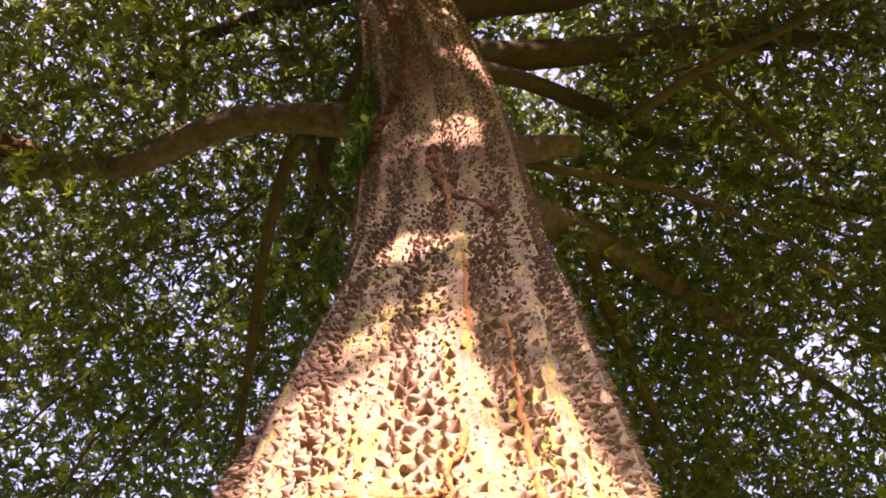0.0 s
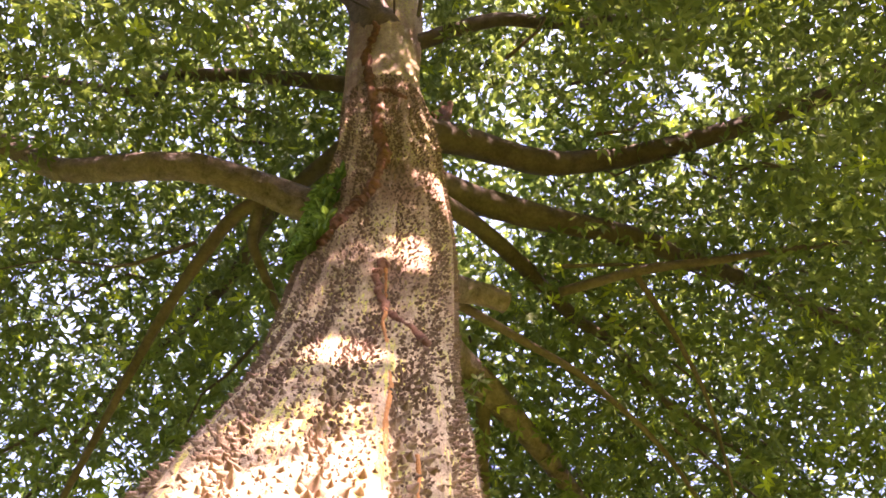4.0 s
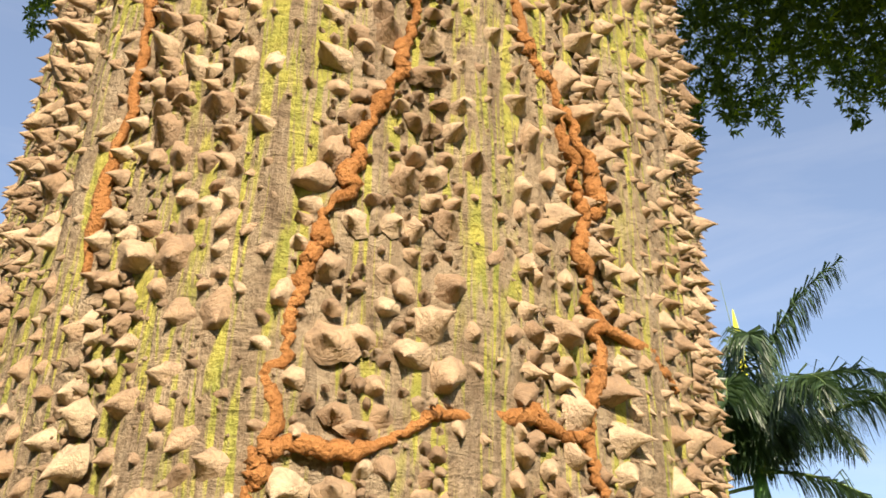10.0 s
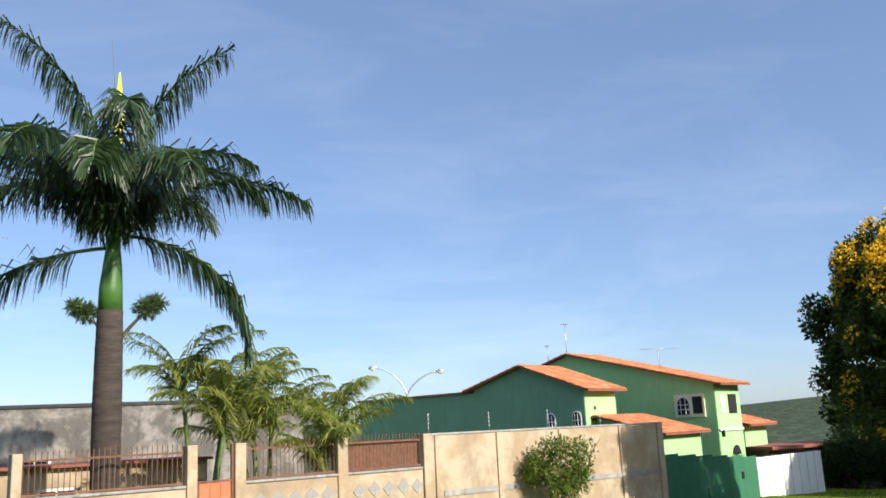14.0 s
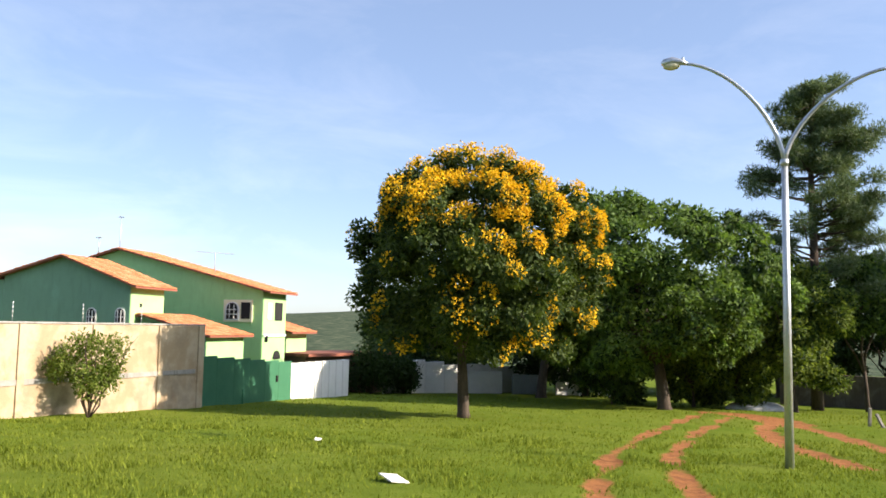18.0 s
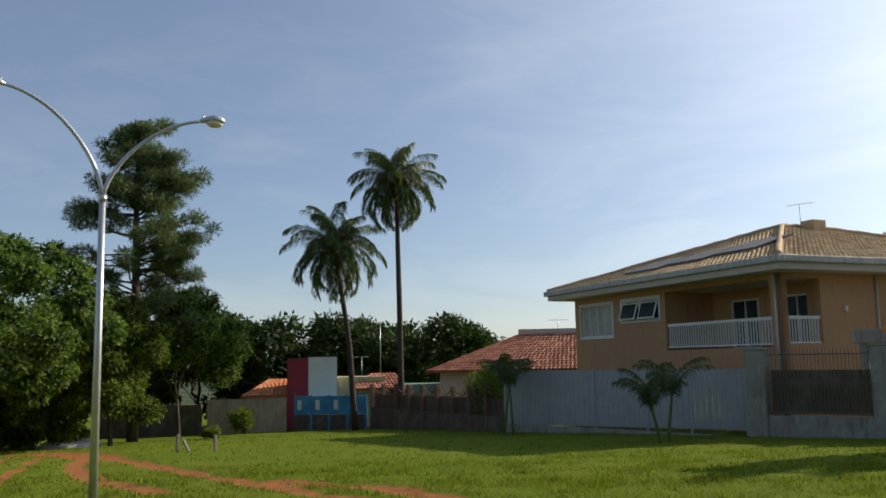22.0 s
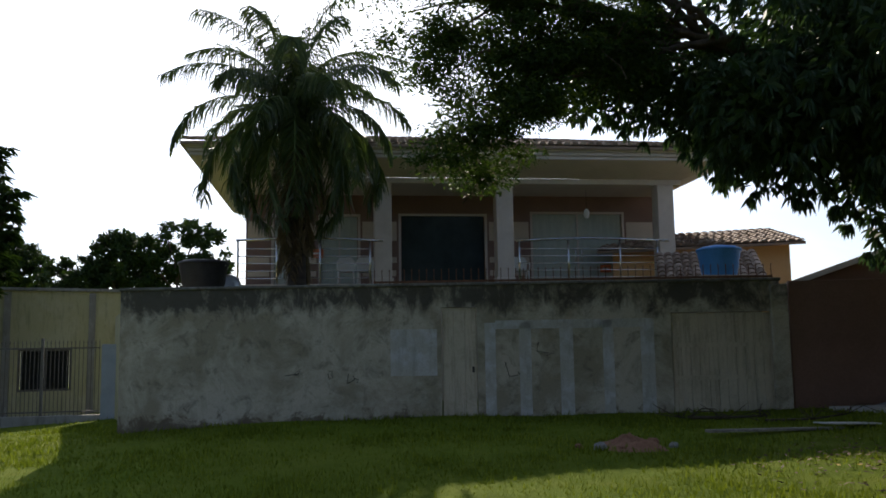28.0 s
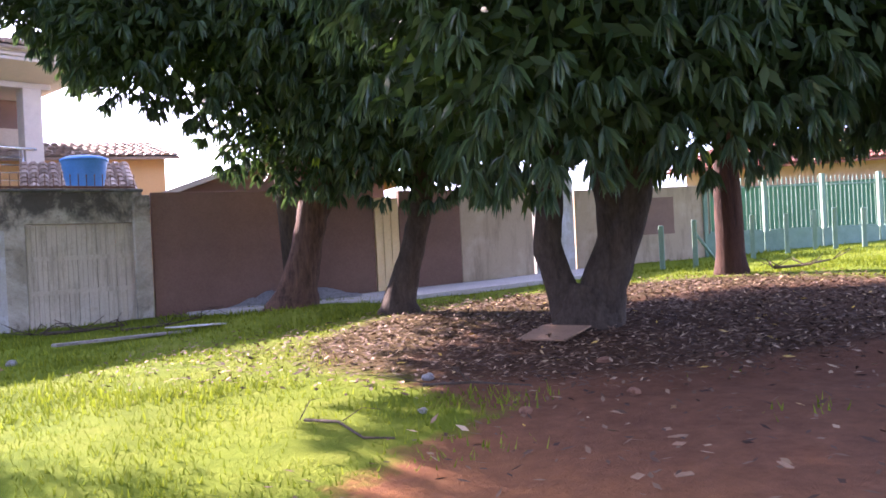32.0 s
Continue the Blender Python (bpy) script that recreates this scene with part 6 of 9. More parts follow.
bush(41.3, 18.0, 1.7, 2.6, 51, M_far_leaf, "dark dense bush in front of the white wall", 7000, 0.2)
bush(43.0, 16.9, 1.3, 2.0, 52, M_far_leaf, "dark dense bush in front of the white wall", 5000, 0.2)
bush(18.6, 15.85, 0.95, 2.25, 4, M_light_leaf, "loose green bush growing against the wall")
def blossom_sites(crown, n, seed):
    """Upright flower spikes over the crown's skin: thick on its top and its sunny side, sparse below."""
    r = np.random.default_rng(seed)
    c, out = np.array(crown), []
    mid = c[:, :3].mean(0)
    while len(out) < n:
        k = c[r.integers(len(c))]
        d = unit((k[:3] - mid) / 3.4 + np.array([0, -0.15, 0.35]) + r.normal(0, 0.5, 3))
        p = k[:3] + d * k[3:6] * 1.02
        z = p[2] + 0.25 * math.sin(p[0] * 2.1) + 0.3 * math.sin(p[1] * 1.9)
        # real bloom on top; thinned at the middle and +y side for shade
        share = max(float(soft(5.3, 6.5, z)), 0.9 * float(soft(0.6, 2.6, -p[1]) * soft(4.0, 5.4, z)), 0.22 * float(soft(1.6, 2.6, z) * (1 - soft(3.6, 4.4, z))), 0.05) * (1 - 0.8 * float(soft(0.6, 2.4, p[1])))
        if r.random() < share:
            s_ = r.uniform(0.09, 0.19)
            out.append((*p, s_, s_, s_ * 1.4))
    return out


_c = clumps((0.1, -0.3, 4.75), (3.55, 3.8, 3.55), 190, 0.5, 12, -0.72) + [(0.1, -0.3, 4.6, 3.15, 3.35, 2.9)]
broad_tree("flowering_tree", "round flowering tree covered with yellow blossom standing in grass", 26.8, 8.35, _c, (2.3, 0.17, 0.0, 0.1), M_yellow_leaf, 90000, 0.14, 0.065, 12, 0.25, (blossom_sites(_c[:-1], 1150, 8), 23000, 0.085), shell=0.5, forks=8)

broad_tree("shade_tree", "large rounded green shade tree", 39.3, 3.2, clumps((0, 0.6, 5.2), (4.6, 5.5, 3.9), 84, 0.85, 31, -0.92) + [(0, 0.6, 4.7, 3.4, 4.1, 2.7)], (2.2, 0.25, 0.2, 0.3), M_wood_leaf, 60000, 0.22, 0.10, 31, 0.3, shell=0.42, group="park trees", forks=7)
broad_tree("shade_tree", "broad dark green shade tree behind others", 46.5, 10.3, clumps((0, 0, 4.6), (4.4, 4.4, 3.2), 46, 1.3, 32, -0.5), (2.4, 0.25, 0.2, -0.2), M_far_leaf, 32000, 0.22, 0.10, 32, 0.3, shell=0.6, group="park trees")
broad_tree("shade_tree", "light green young tree with low foliage", 43.4, -2.3, clumps((0, 0, 3.6), (2.3, 2.4, 3.1), 44, 0.62, 33, -0.8) + [(0, 0, 3.4, 1.6, 1.7, 2.2)], (1.4, 0.10, 0.1, 0.1), M_light_leaf, 24000, 0.18, 0.075, 33, 0.35, shell=0.7, group="park trees")
for i, (x, y, zc, rx) in enumerate(((42.6, 5.9, 2.3, 1.7), (43.6, 2.2, 2.7, 1.9), (44.2, 0.2, 3.0, 2.0))):
    broad_tree("young_tree", "light green young tree with leaves down to the grass", x, y, clumps((0, 0, zc), (rx, rx, zc * 0.95), 26, 0.6, 90 + i, -0.9) + [(0, 0, zc, rx * 0.7, rx * 0.7, zc * 0.6)], (1.2, 0.07, 0.1, 0.1), M_light_leaf if i else M_wood_leaf, 15000, 0.17, 0.075, 90 + i, 0.35, shell=0.7, group="young trees", forks=4)
broad_tree("shade_tree", "small dark leafy tree on several thin stems", 47.5, -5.8, clumps((0, 0, 4.9), (2.2, 2.9, 2.6), 26, 0.9, 34, -0.6), (2.0, 0.09, 0.2, 0.1), M_wood_leaf, 20000, 0.19, 0.08, 34, 0.3, shell=0.7, group="park trees")
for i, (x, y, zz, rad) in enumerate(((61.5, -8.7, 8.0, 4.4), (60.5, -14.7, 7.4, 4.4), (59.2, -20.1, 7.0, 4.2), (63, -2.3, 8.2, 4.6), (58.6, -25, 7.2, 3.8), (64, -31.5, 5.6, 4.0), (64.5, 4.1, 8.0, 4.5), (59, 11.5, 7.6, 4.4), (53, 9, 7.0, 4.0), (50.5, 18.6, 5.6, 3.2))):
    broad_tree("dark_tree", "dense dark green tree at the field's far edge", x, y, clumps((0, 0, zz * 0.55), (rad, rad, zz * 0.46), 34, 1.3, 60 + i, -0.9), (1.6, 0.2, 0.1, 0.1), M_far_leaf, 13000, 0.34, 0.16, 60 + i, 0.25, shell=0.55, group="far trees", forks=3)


def pine(x, y, h, seed):
    """A tall pine: whorls of limbs with flat tufts of needles, broken and uneven."""
    t = thing("pine_tree", "tall uneven pine tree with layered needle tufts", "tree", pose(x, y, g((x, y))))
    r = np.random.default_rng(seed)
    tube("trunk", [(0, 0, -0.2), (0.05, 0, h * 0.4), (0.0, 0.1, h * 0.75), (0.05, 0.05, h)], [0.3, 0.22, 0.14, 0.04], M_dark_bark, t, 10)
    blobs, limbs = [], []
    for i in range(124):
        f = 0.28 + 0.72 * (int(r.random() * 22) + 0.9 * r.random()) / 22
        z = h * f
        reach = (4.3 * (1 - f) ** 0.5 + 0.85) * r.uniform(0.45, 1.1)
        if 0.66 < f < 0.76:
            reach *= 0.85
        a = r.uniform(0, TAU)
        e = np.array([math.cos(a) * reach, math.sin(a) * reach, z + reach * r.uniform(-0.05, 0.35)])
        limbs.append((bend((0, 0, z), e, -0.1, 6, 0.05, i), np.linspace(0.06, 0.012, 6), 5))
        for k in (0.55, 0.8, 1.0):
            s = r.uniform(0.30, 0.55) * (1.2 if k == 1 else 0.85)
            blobs.append((e[0] * k + r.normal(0, 0.2), e[1] * k + r.normal(0, 0.2), z + (e[2] - z) * k + 0.1, s, s, s * 0.72))
    blobs += [(0, 0, h * f, 0.6, 0.6, 0.5) for f in (0.8, 0.88, 0.95, 1.0)]
    for p, rd, n in limbs[:30]:
        tube("limb", p, rd, M_dark_bark, t, n)
    tagged(tubes("twig_mass", limbs[30:], M_dark_bark, t), kind="stuff")
    put("needles", quads("needles", cloud(blobs, 84000, 0.28, 0.042, -0.25, 0.85, seed), M_pine), t)


pine(46.6, -3.46, 15.9, 8)
queen_palm(46.85, -15.2, 10.1, (0.35, 1.05), 3.3, 1)
queen_palm(45.1, -17.3, 13.6, (-0.1, 0.2), 3.1, 2)

# ---------------------------------------------------------------- beige two-storey house
def beige_house():
    C = np.array([23.54, -23.74])
    ul, ur = np.array([0.99985, -0.01745]), np.array([-0.01745, -0.99985])
    L, D = 14.11, 16.2
    A = C + L * ul
    t = thing("beige_house", "two-storey beige house with balcony and pale tiled hip roof", "house", along(A, C))
    base, eave = -2.2, 4.42
    # in the house's own axes: x from the far corner to the near one, y into the house
    part("front_wall", wall_with_holes(L, eave, 0.25, [(7.37, 13.55, 1.75, 4.22), (0.6, 3.38, 2.48, 4.05), (4.16, 6.98, 3.12, 4.05), (8.4, 10.8, -1.9, 0.5)], base), M_beige, t)
    side = along((L, 0), (L, D))
    sw = part("side_wall", wall_with_holes(D, eave, 0.25, [(0.26, 1.84, 1.85, 4.22), (5.31, 6.55, 3.22, 4.0), (6.88, 8.1, 3.22, 4.0)], base), M_beige, t, m=side)
    # the balcony's back walls, floor and soffit
    slab("balcony_back", t, M_beige, 6.9, 13.0, 2.6, 2.8, 1.6, eave)
    slab("balcony_side", t, M_beige, 7.1, 7.36, 0.26, 2.6, 1.6, eave)
    slab("balcony_end", t, M_beige, 13.0, 13.84, 2.3, 2.5, 1.6, eave)
    slab("balcony_floor", t, M_conc, 7.1, L - 0.03, 0.02, 2.75, 1.62, 1.75, bevel=0.01)
    slab("balcony_soffit", t, M_soffit, 7.2, 13.7, 0.26, 2.6, 4.22, 4.3)
    window(t, 8.6, 10.2, 1.77, 3.8, 2.55, M_white, M_glass, 1, 0, 0.04, "balcony_door")
    window(t, 11.6, 12.9, 1.77, 3.8, 2.55, M_white, M_glass, 1, 0, 0.04, "balcony_door")
    w = window(t, 0.6, 3.38, 2.48, 4.05, 0.06, M_white, M_fascia, 3, 0, 0.08, "shutter_window", True)
    for x0, x1, za, zb in ((0.5, 3.48, 2.38, 2.5), (0.5, 3.48, 4.03, 4.13), (0.5, 0.62, 2.5, 4.03), (3.36, 3.48, 2.5, 4.03)):
        slab("casing", w, M_white, x0, x1, -0.05, -0.033, za, zb, bevel=0.006)
    w2 = window(t, 4.16, 6.98, 3.12, 4.05, 0.06, M_white, M_glass, 1, 0, 0.08)
    for x0, x1, za, zb in ((4.06, 7.08, 3.02, 3.14), (4.06, 7.08, 4.03, 4.15), (4.06, 4.2, 3.14, 4.03), (6.94, 7.08, 3.14, 4.03), (5.5, 5.64, 3.14, 4.03)):
        slab("casing", w2, M_white, x0, x1, -0.05, -0.033, za, zb, bevel=0.01)
    for x0, x1 in ((4.24, 5.46), (5.68, 6.9)):
        bm = bmesh.new()
        for q in ((x0, x1, 0, 0.04, 0.74, 0.8), (x0, x1, 0, 0.04, 0.0, 0.06), (x0, x0 + 0.07, 0, 0.04, 0.06, 0.74), (x1 - 0.07, x1, 0, 0.04, 0.06, 0.74)):
            box(bm, *q)
        sash = part("open_sash", bm, M_white, w2, m=Matrix.Translation((0, -0.30, 3.17)) @ Matrix.Rotation(radians(-18), 4, "X"))
        part("pane", bm_box(x0 + 0.07, x1 - 0.07, 0.012, 0.028, 0.06, 0.74), M_glass, sash)
    for x0, x1 in ((5.31, 6.55), (6.88, 8.1)):
        window(sw, x0, x1, 3.22, 4.0, 0.06, M_white, M_fascia, 1, 0, 0.08)
    slab("wall_lamp", sw, M_white, 2.95, 3.05, -0.12, -0.003, 3.0, 3.25, "small white wall lamp", 0.02)
    # railings of white balusters
    rail = part("railing", bm_box(7.39, 13.53, 0.06, 0.14, 2.74, 2.86, bevel=0.01), M_white, t)
    slab("bottom_rail", rail, M_white, 7.39, 13.53, 0.07, 0.13, 1.84, 1.9)
    me = bar_mesh(0.86, 0.03, M_white)
    for i in range(40):
        put("baluster", me, rail, m=Matrix.Translation((7.5 + 5.9 * i / 39, 0.1, 1.89)))
    rail2 = part("railing", bm_box(L - 0.14, L - 0.06, 0.28, 1.82, 2.74, 2.86, bevel=0.01), M_white, t)
    slab("bottom_rail", rail2, M_white, L - 0.13, L - 0.07, 0.28, 1.82, 1.86, 1.92)
    for i in range(11):
        put("baluster", me, rail2, m=Matrix.Translation((L - 0.1, 0.36 + 1.36 * i / 10, 1.91)))
    for x, y in ((13.84, -0.04), (L + 0.04, 4.63)):
        tube("downpipe", [(x, y, base), (x, y, eave)], 0.05, M_fascia, t, 8)
    # eaves: a lower board, a deep gutter over it, and the hip roof
    o = 1.0
    z0, zr = 4.86, 7.42
    slab("soffit", t, M_soffit, -o, L + o, -o, D + o, eave + 0.002, eave + 0.06)
    for b in ((-o, L + o, -o, -o + 0.08, eave + 0.063, eave + 0.24), (L + o - 0.08, L + o, -o + 0.082, D + o, eave + 0.063, eave + 0.24)):
        slab("eave_board", t, M_soffit, *b, bevel=0.01)
    for b in ((-o - 0.16, L + o + 0.16, -o - 0.16, -o + 0.05, eave + 0.243, z0 + 0.05), (L + o - 0.05, L + o + 0.16, -o + 0.052, D + o, eave + 0.243, z0 + 0.05)):
        slab("gutter", t, M_fascia, *b, bevel=0.03)
    e = [(-o, -o, z0), (L + o, -o, z0), (L + o, D + o, z0), (-o, D + o, z0)]
    r0, r1 = (L / 2, 7.15, zr), (L / 2, D - 7.15, zr)
    roof_deck(t, [e[0], e[1], r0], M_tile_bg)
    roof_deck(t, [e[1], e[2], r1, r0], M_tile_bg)
    roof_deck(t, [e[3], e[0], r0, r1], M_tile_bg)
    roof_deck(t, [e[2], e[3], r1], M_tile_bg)
    roof_tiles(t, e[0], e[1], r0, r0, M_tile_bg)
    roof_tiles(t, e[1], e[2], r0, r1, M_tile_bg)
    for p, q in ((e[1], r0), (r0, r1), (e[0], r0), (e[2], r1)):
        tube("ridge_tile", bend(np.array(p) + (0, 0, 0.06), np.array(q) + (0, 0, 0.08), 0, 24), 0.12, M_tile_bg, t, 8, rough=0.2)
    # dull solar heater sheets along the front slope
    s = thing("solar_panel", "dull grey flat solar water heater lying on the roof", "solar panel", along(A, C))
    k = (zr - z0) / (7.15 + o)
    for i in range(3):
        x0, y0, dp = 4.4 + 2.5 * i, 0.1 + 0.5 * i, 2.0
        roof_deck(s, [(x0, y0, z0 + k * (y0 + o) + 0.16), (x0 + 2.42, y0, z0 + k * (y0 + o) + 0.16), (x0 + 2.42, y0 + dp, z0 + k * (y0 + dp + o) + 0.16), (x0, y0 + dp, z0 + k * (y0 + dp + o) + 0.16)], M_solar, 0.07, "panel")
    slab("chimney", t, M_tile_bg, L / 2 + 0.1, L / 2 + 0.9, 8.2, 9.0, zr - 0.3, zr + 0.3, bevel=0.03)
    # gabled wing that stands out from the side
    g2 = thing("rear_wing", "pale gabled wing joined to the beige house", "house", pose(0, 0, 0))
    out = ((-33.85, -1.5), (-41.8, -1.5), (-41.8, 4.8), (-37.8, 6.15), (-33.85, 4.75))
    V = [(x, y, z) for x in (22.05, 27.5) for y, z in out]
    F = [(0, 1, 2, 3, 4), (9, 8, 7, 6, 5)] + [(i, 5 + i, 5 + (i + 1) % 5, (i + 1) % 5) for i in range(5)]
    put("wall", mesh_of("wall", V, F, M_beige), g2)
    for y0, z0_ in ((-33.3, 4.62), (-42.3, 4.68)):
        a_, b_, c_, d_ = (21.7, y0, z0_), (27.6, y0, z0_), (27.6, -37.8, 6.24), (21.7, -37.8, 6.24)
        roof_deck(g2, [a_, b_, c_, d_], M_tile_bg)
        roof_tiles(g2, tuple(np.add(a_, (0, 0, 0.03))), tuple(np.add(b_, (0, 0, 0.03))), tuple(np.add(d_, (0, 0, 0.03))), tuple(np.add(c_, (0, 0, 0.03))), M_tile_bg)


beige_house()
antenna(30.35, -32.1, 7.3, 1.25, 1.3, 20)


# ---------------------------------------------------------------- front fence of that house
def front_fence():
    a, b = (23.25, -21.88), (14.34, -26.32)
    t = thing("front_fence", "iron bar fence between square grey concrete pillars", "fence", along(a, b), kind="structure")
    tops = ((-0.22, 0.44, 1.64), (3.76, 4.38, 1.70), (5.16, 5.76, 1.82), (9.7, 10.45, 1.83))
    for x0, x1, z in tops:
        slab("pillar", t, M_conc, x0, x1, -0.1, 0.45, -2.0, z, "square grey pillar", 0.02)
        slab("pillar_cap", t, M_conc, x0 - 0.04, x1 + 0.04, -0.14, 0.49, z + 0.003, z + 0.06, bevel=0.015)
    for x0, x1, zb in ((0.44, 3.76, -0.55), (5.76, 9.7, -0.62)):
        slab("plinth", t, M_conc, x0, x1, 0.02, 0.3, -2.0, zb, "stained concrete plinth", 0.01)
        bar_row(t, x0 + 0.08, x1 - 0.08, zb, 1.62, 0.14, 0.115, M_bars, 0.011, 0.1, (0.05, 0.5, 0.93))
    # dark sheet added for the shade behind the bars
    slab("sheet", t, M_stain_shade, 0.5, 3.7, 0.34, 0.36, -0.5, 0.95, "dark sheet standing for the shade behind the bars")
    for x in (6.9, 8.4):
        slab("thin_post", t, M_bars, x - 0.04, x + 0.04, 0.1, 0.18, -0.62, 1.75)
    gate = thing("front_gate", "brown barred pedestrian gate between two pillars", "gate", along(a, b))
    bar_row(gate, 4.45, 5.1, -1.15, 1.6, 0.15, 0.085, M_rust, 0.012, 0.0, (0.02, 0.55, 0.98))
    slab("jamb", gate, M_bars, 4.385, 4.44, 0.08, 0.2, -1.2, 1.66)
    slab("canopy", t, M_conc, 2.9, 7.5, 1.4, 2.6, 1.78, 2.25, "concrete gate canopy", 0.03)
    for x in (3.1, 7.2):
        slab("canopy_leg", t, M_conc, x, x + 0.25, 1.5, 1.75, -1.6, 1.777)
    slab("court_floor", t, M_conc, 0.4, 10.4, 0.5, 4.6, -1.7, -1.02, "paved forecourt")
    # dark sheet added in place of the porch's shaded depth
    slab("porch_wall", t, M_stain_shade, 5.3, 8.1, 2.7, 2.85, -1.0, 1.775, "dark sheet standing for the shaded porch inside")
    b2 = (9.29, -27.13)
    t2 = thing("side_fence", "grey iron bar fence on a low concrete plinth", "fence", along(b, b2), kind="structure")
    L = dist(b, b2)
    slab("plinth", t2, M_conc, 0.2, L, 0.02, 0.3, -1.6, -0.45, bevel=0.01)
    bar_row(t2, 0.3, L - 0.1, -0.45, 1.7, 0.14, 0.115, M_bars, 0.011, 0.1, (0.05, 0.93))
    for x in (1.6, 3.4):
        slab("thin_post", t2, M_bars, x - 0.04, x + 0.04, 0.1, 0.18, -0.45, 1.85)
    slab("end_pillar", t2, M_mesh, L, L + 0.55, -0.1, 0.4, -1.6, 1.65, "pale blue-grey pillar", 0.02)
    for s, z in ((4.25, 1.76), (5.6, 1.88)):
        lamp = thing("pillar_lamp", "small amber glass lamp on a fence pillar", "lamp", along(a, b) @ pose(s, 0.15, z), "pillar lamps")
        tube("stem", [(0, 0, 0), (0, 0, 0.34)], 0.022, M_bars, lamp, 6)
        part("globe", bmesh_bowl((0, 0, 0.44), 0.11, 0.11, 0.12), M_amber, lamp, "amber glass globe")


M_amber = mottled("amber_glass", (0.75, 0.22, 0.03), (0.85, 0.32, 0.05), 6, 0.15, 60, 0.0)
front_fence()


def white_fence():
    a, b = (34.75, -18.26), (23.7, -21.95)
    t = thing("slatted_fence", "tall pale slatted metal fence in front of the house", "fence", along(a, b), kind="structure")
    L = dist(a, b)
    slab("plinth", t, M_conc, 0, L, 0.02, 0.2, -2.3, -1.32, bevel=0.01)
    n = 96
    for i in range(n):
        x = L * i / n
        z0 = -1.35 + 0.25 * i / n
        slab("slat", t, M_mesh, x + 0.008, x + L / n - 0.014, 0.06 + 0.012 * (i % 2), 0.085 + 0.012 * (i % 2), z0, 1.0)
    for x in (0, 2.5, 5.0, 7.5, 9.4, L - 0.06):
        slab("post", t, M_mesh, x, x + 0.08, 0.02, 0.058, -1.6, 1.04)
    for z in (-1.05, 0.92):
        slab("rail", t, M_mesh, 0.08, L, 0.105, 0.14, z, z + 0.06)


white_fence()
areca(23.4, -18.2, 1.5, 2, 21, M_jer, "small_palm", "small dark palm planted in front of the fence", 1.1, "small palms")
for x, y, s in ((32.6, -17.6, 22), (33.3, -17.3, 23)):
    areca(x, y, 2.1, 1, s, M_jer, "small_palm", "small young palm with a thin stem beside the fence", 1.1, "small palms")


def yellow_building():
    a, b = (18.2, -28.3), (10.3, -32.1)
    t = thing("yellow_building", "low flat-roofed pale yellow building with dark windows", "house", along(a, b))
    L = dist(a, b)
    part("wall", wall_with_holes(L, 3.55, 0.2, [(0.6, 2.2, 0.1, 1.55), (3.0, 4.4, 0.1, 1.55), (5.4, 7.1, 0.1, 1.55)], -1.5), M_yellow, t)
    slab("parapet", t, M_conc, -0.1, L + 0.1, -0.08, 0.28, 3.553, 3.66, bevel=0.01)
    for x in (2.55, 4.9, 7.6):
        slab("pilaster", t, M_conc, x, x + 0.22, -0.06, -0.003, -1.5, 3.5)
    for x0, x1 in ((0.6, 2.2), (3.0, 4.4), (5.4, 7.1)):
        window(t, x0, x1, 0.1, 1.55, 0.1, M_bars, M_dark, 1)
    slab("roof", t, M_conc, 0, L, 0.2, 6, 3.3, 3.5)
    w = thing("garden_wall", "yellow plastered wall above the fence end", "wall", along((9.6, -28.2), (5.5, -17.3)), kind="structure")
    slab("wall", w, M_yellow, 0, dist((9.6, -28.2), (5.6, -17.4)) - 0.4, 0.3, 0.5, -1.2, 2.5)


yellow_building()


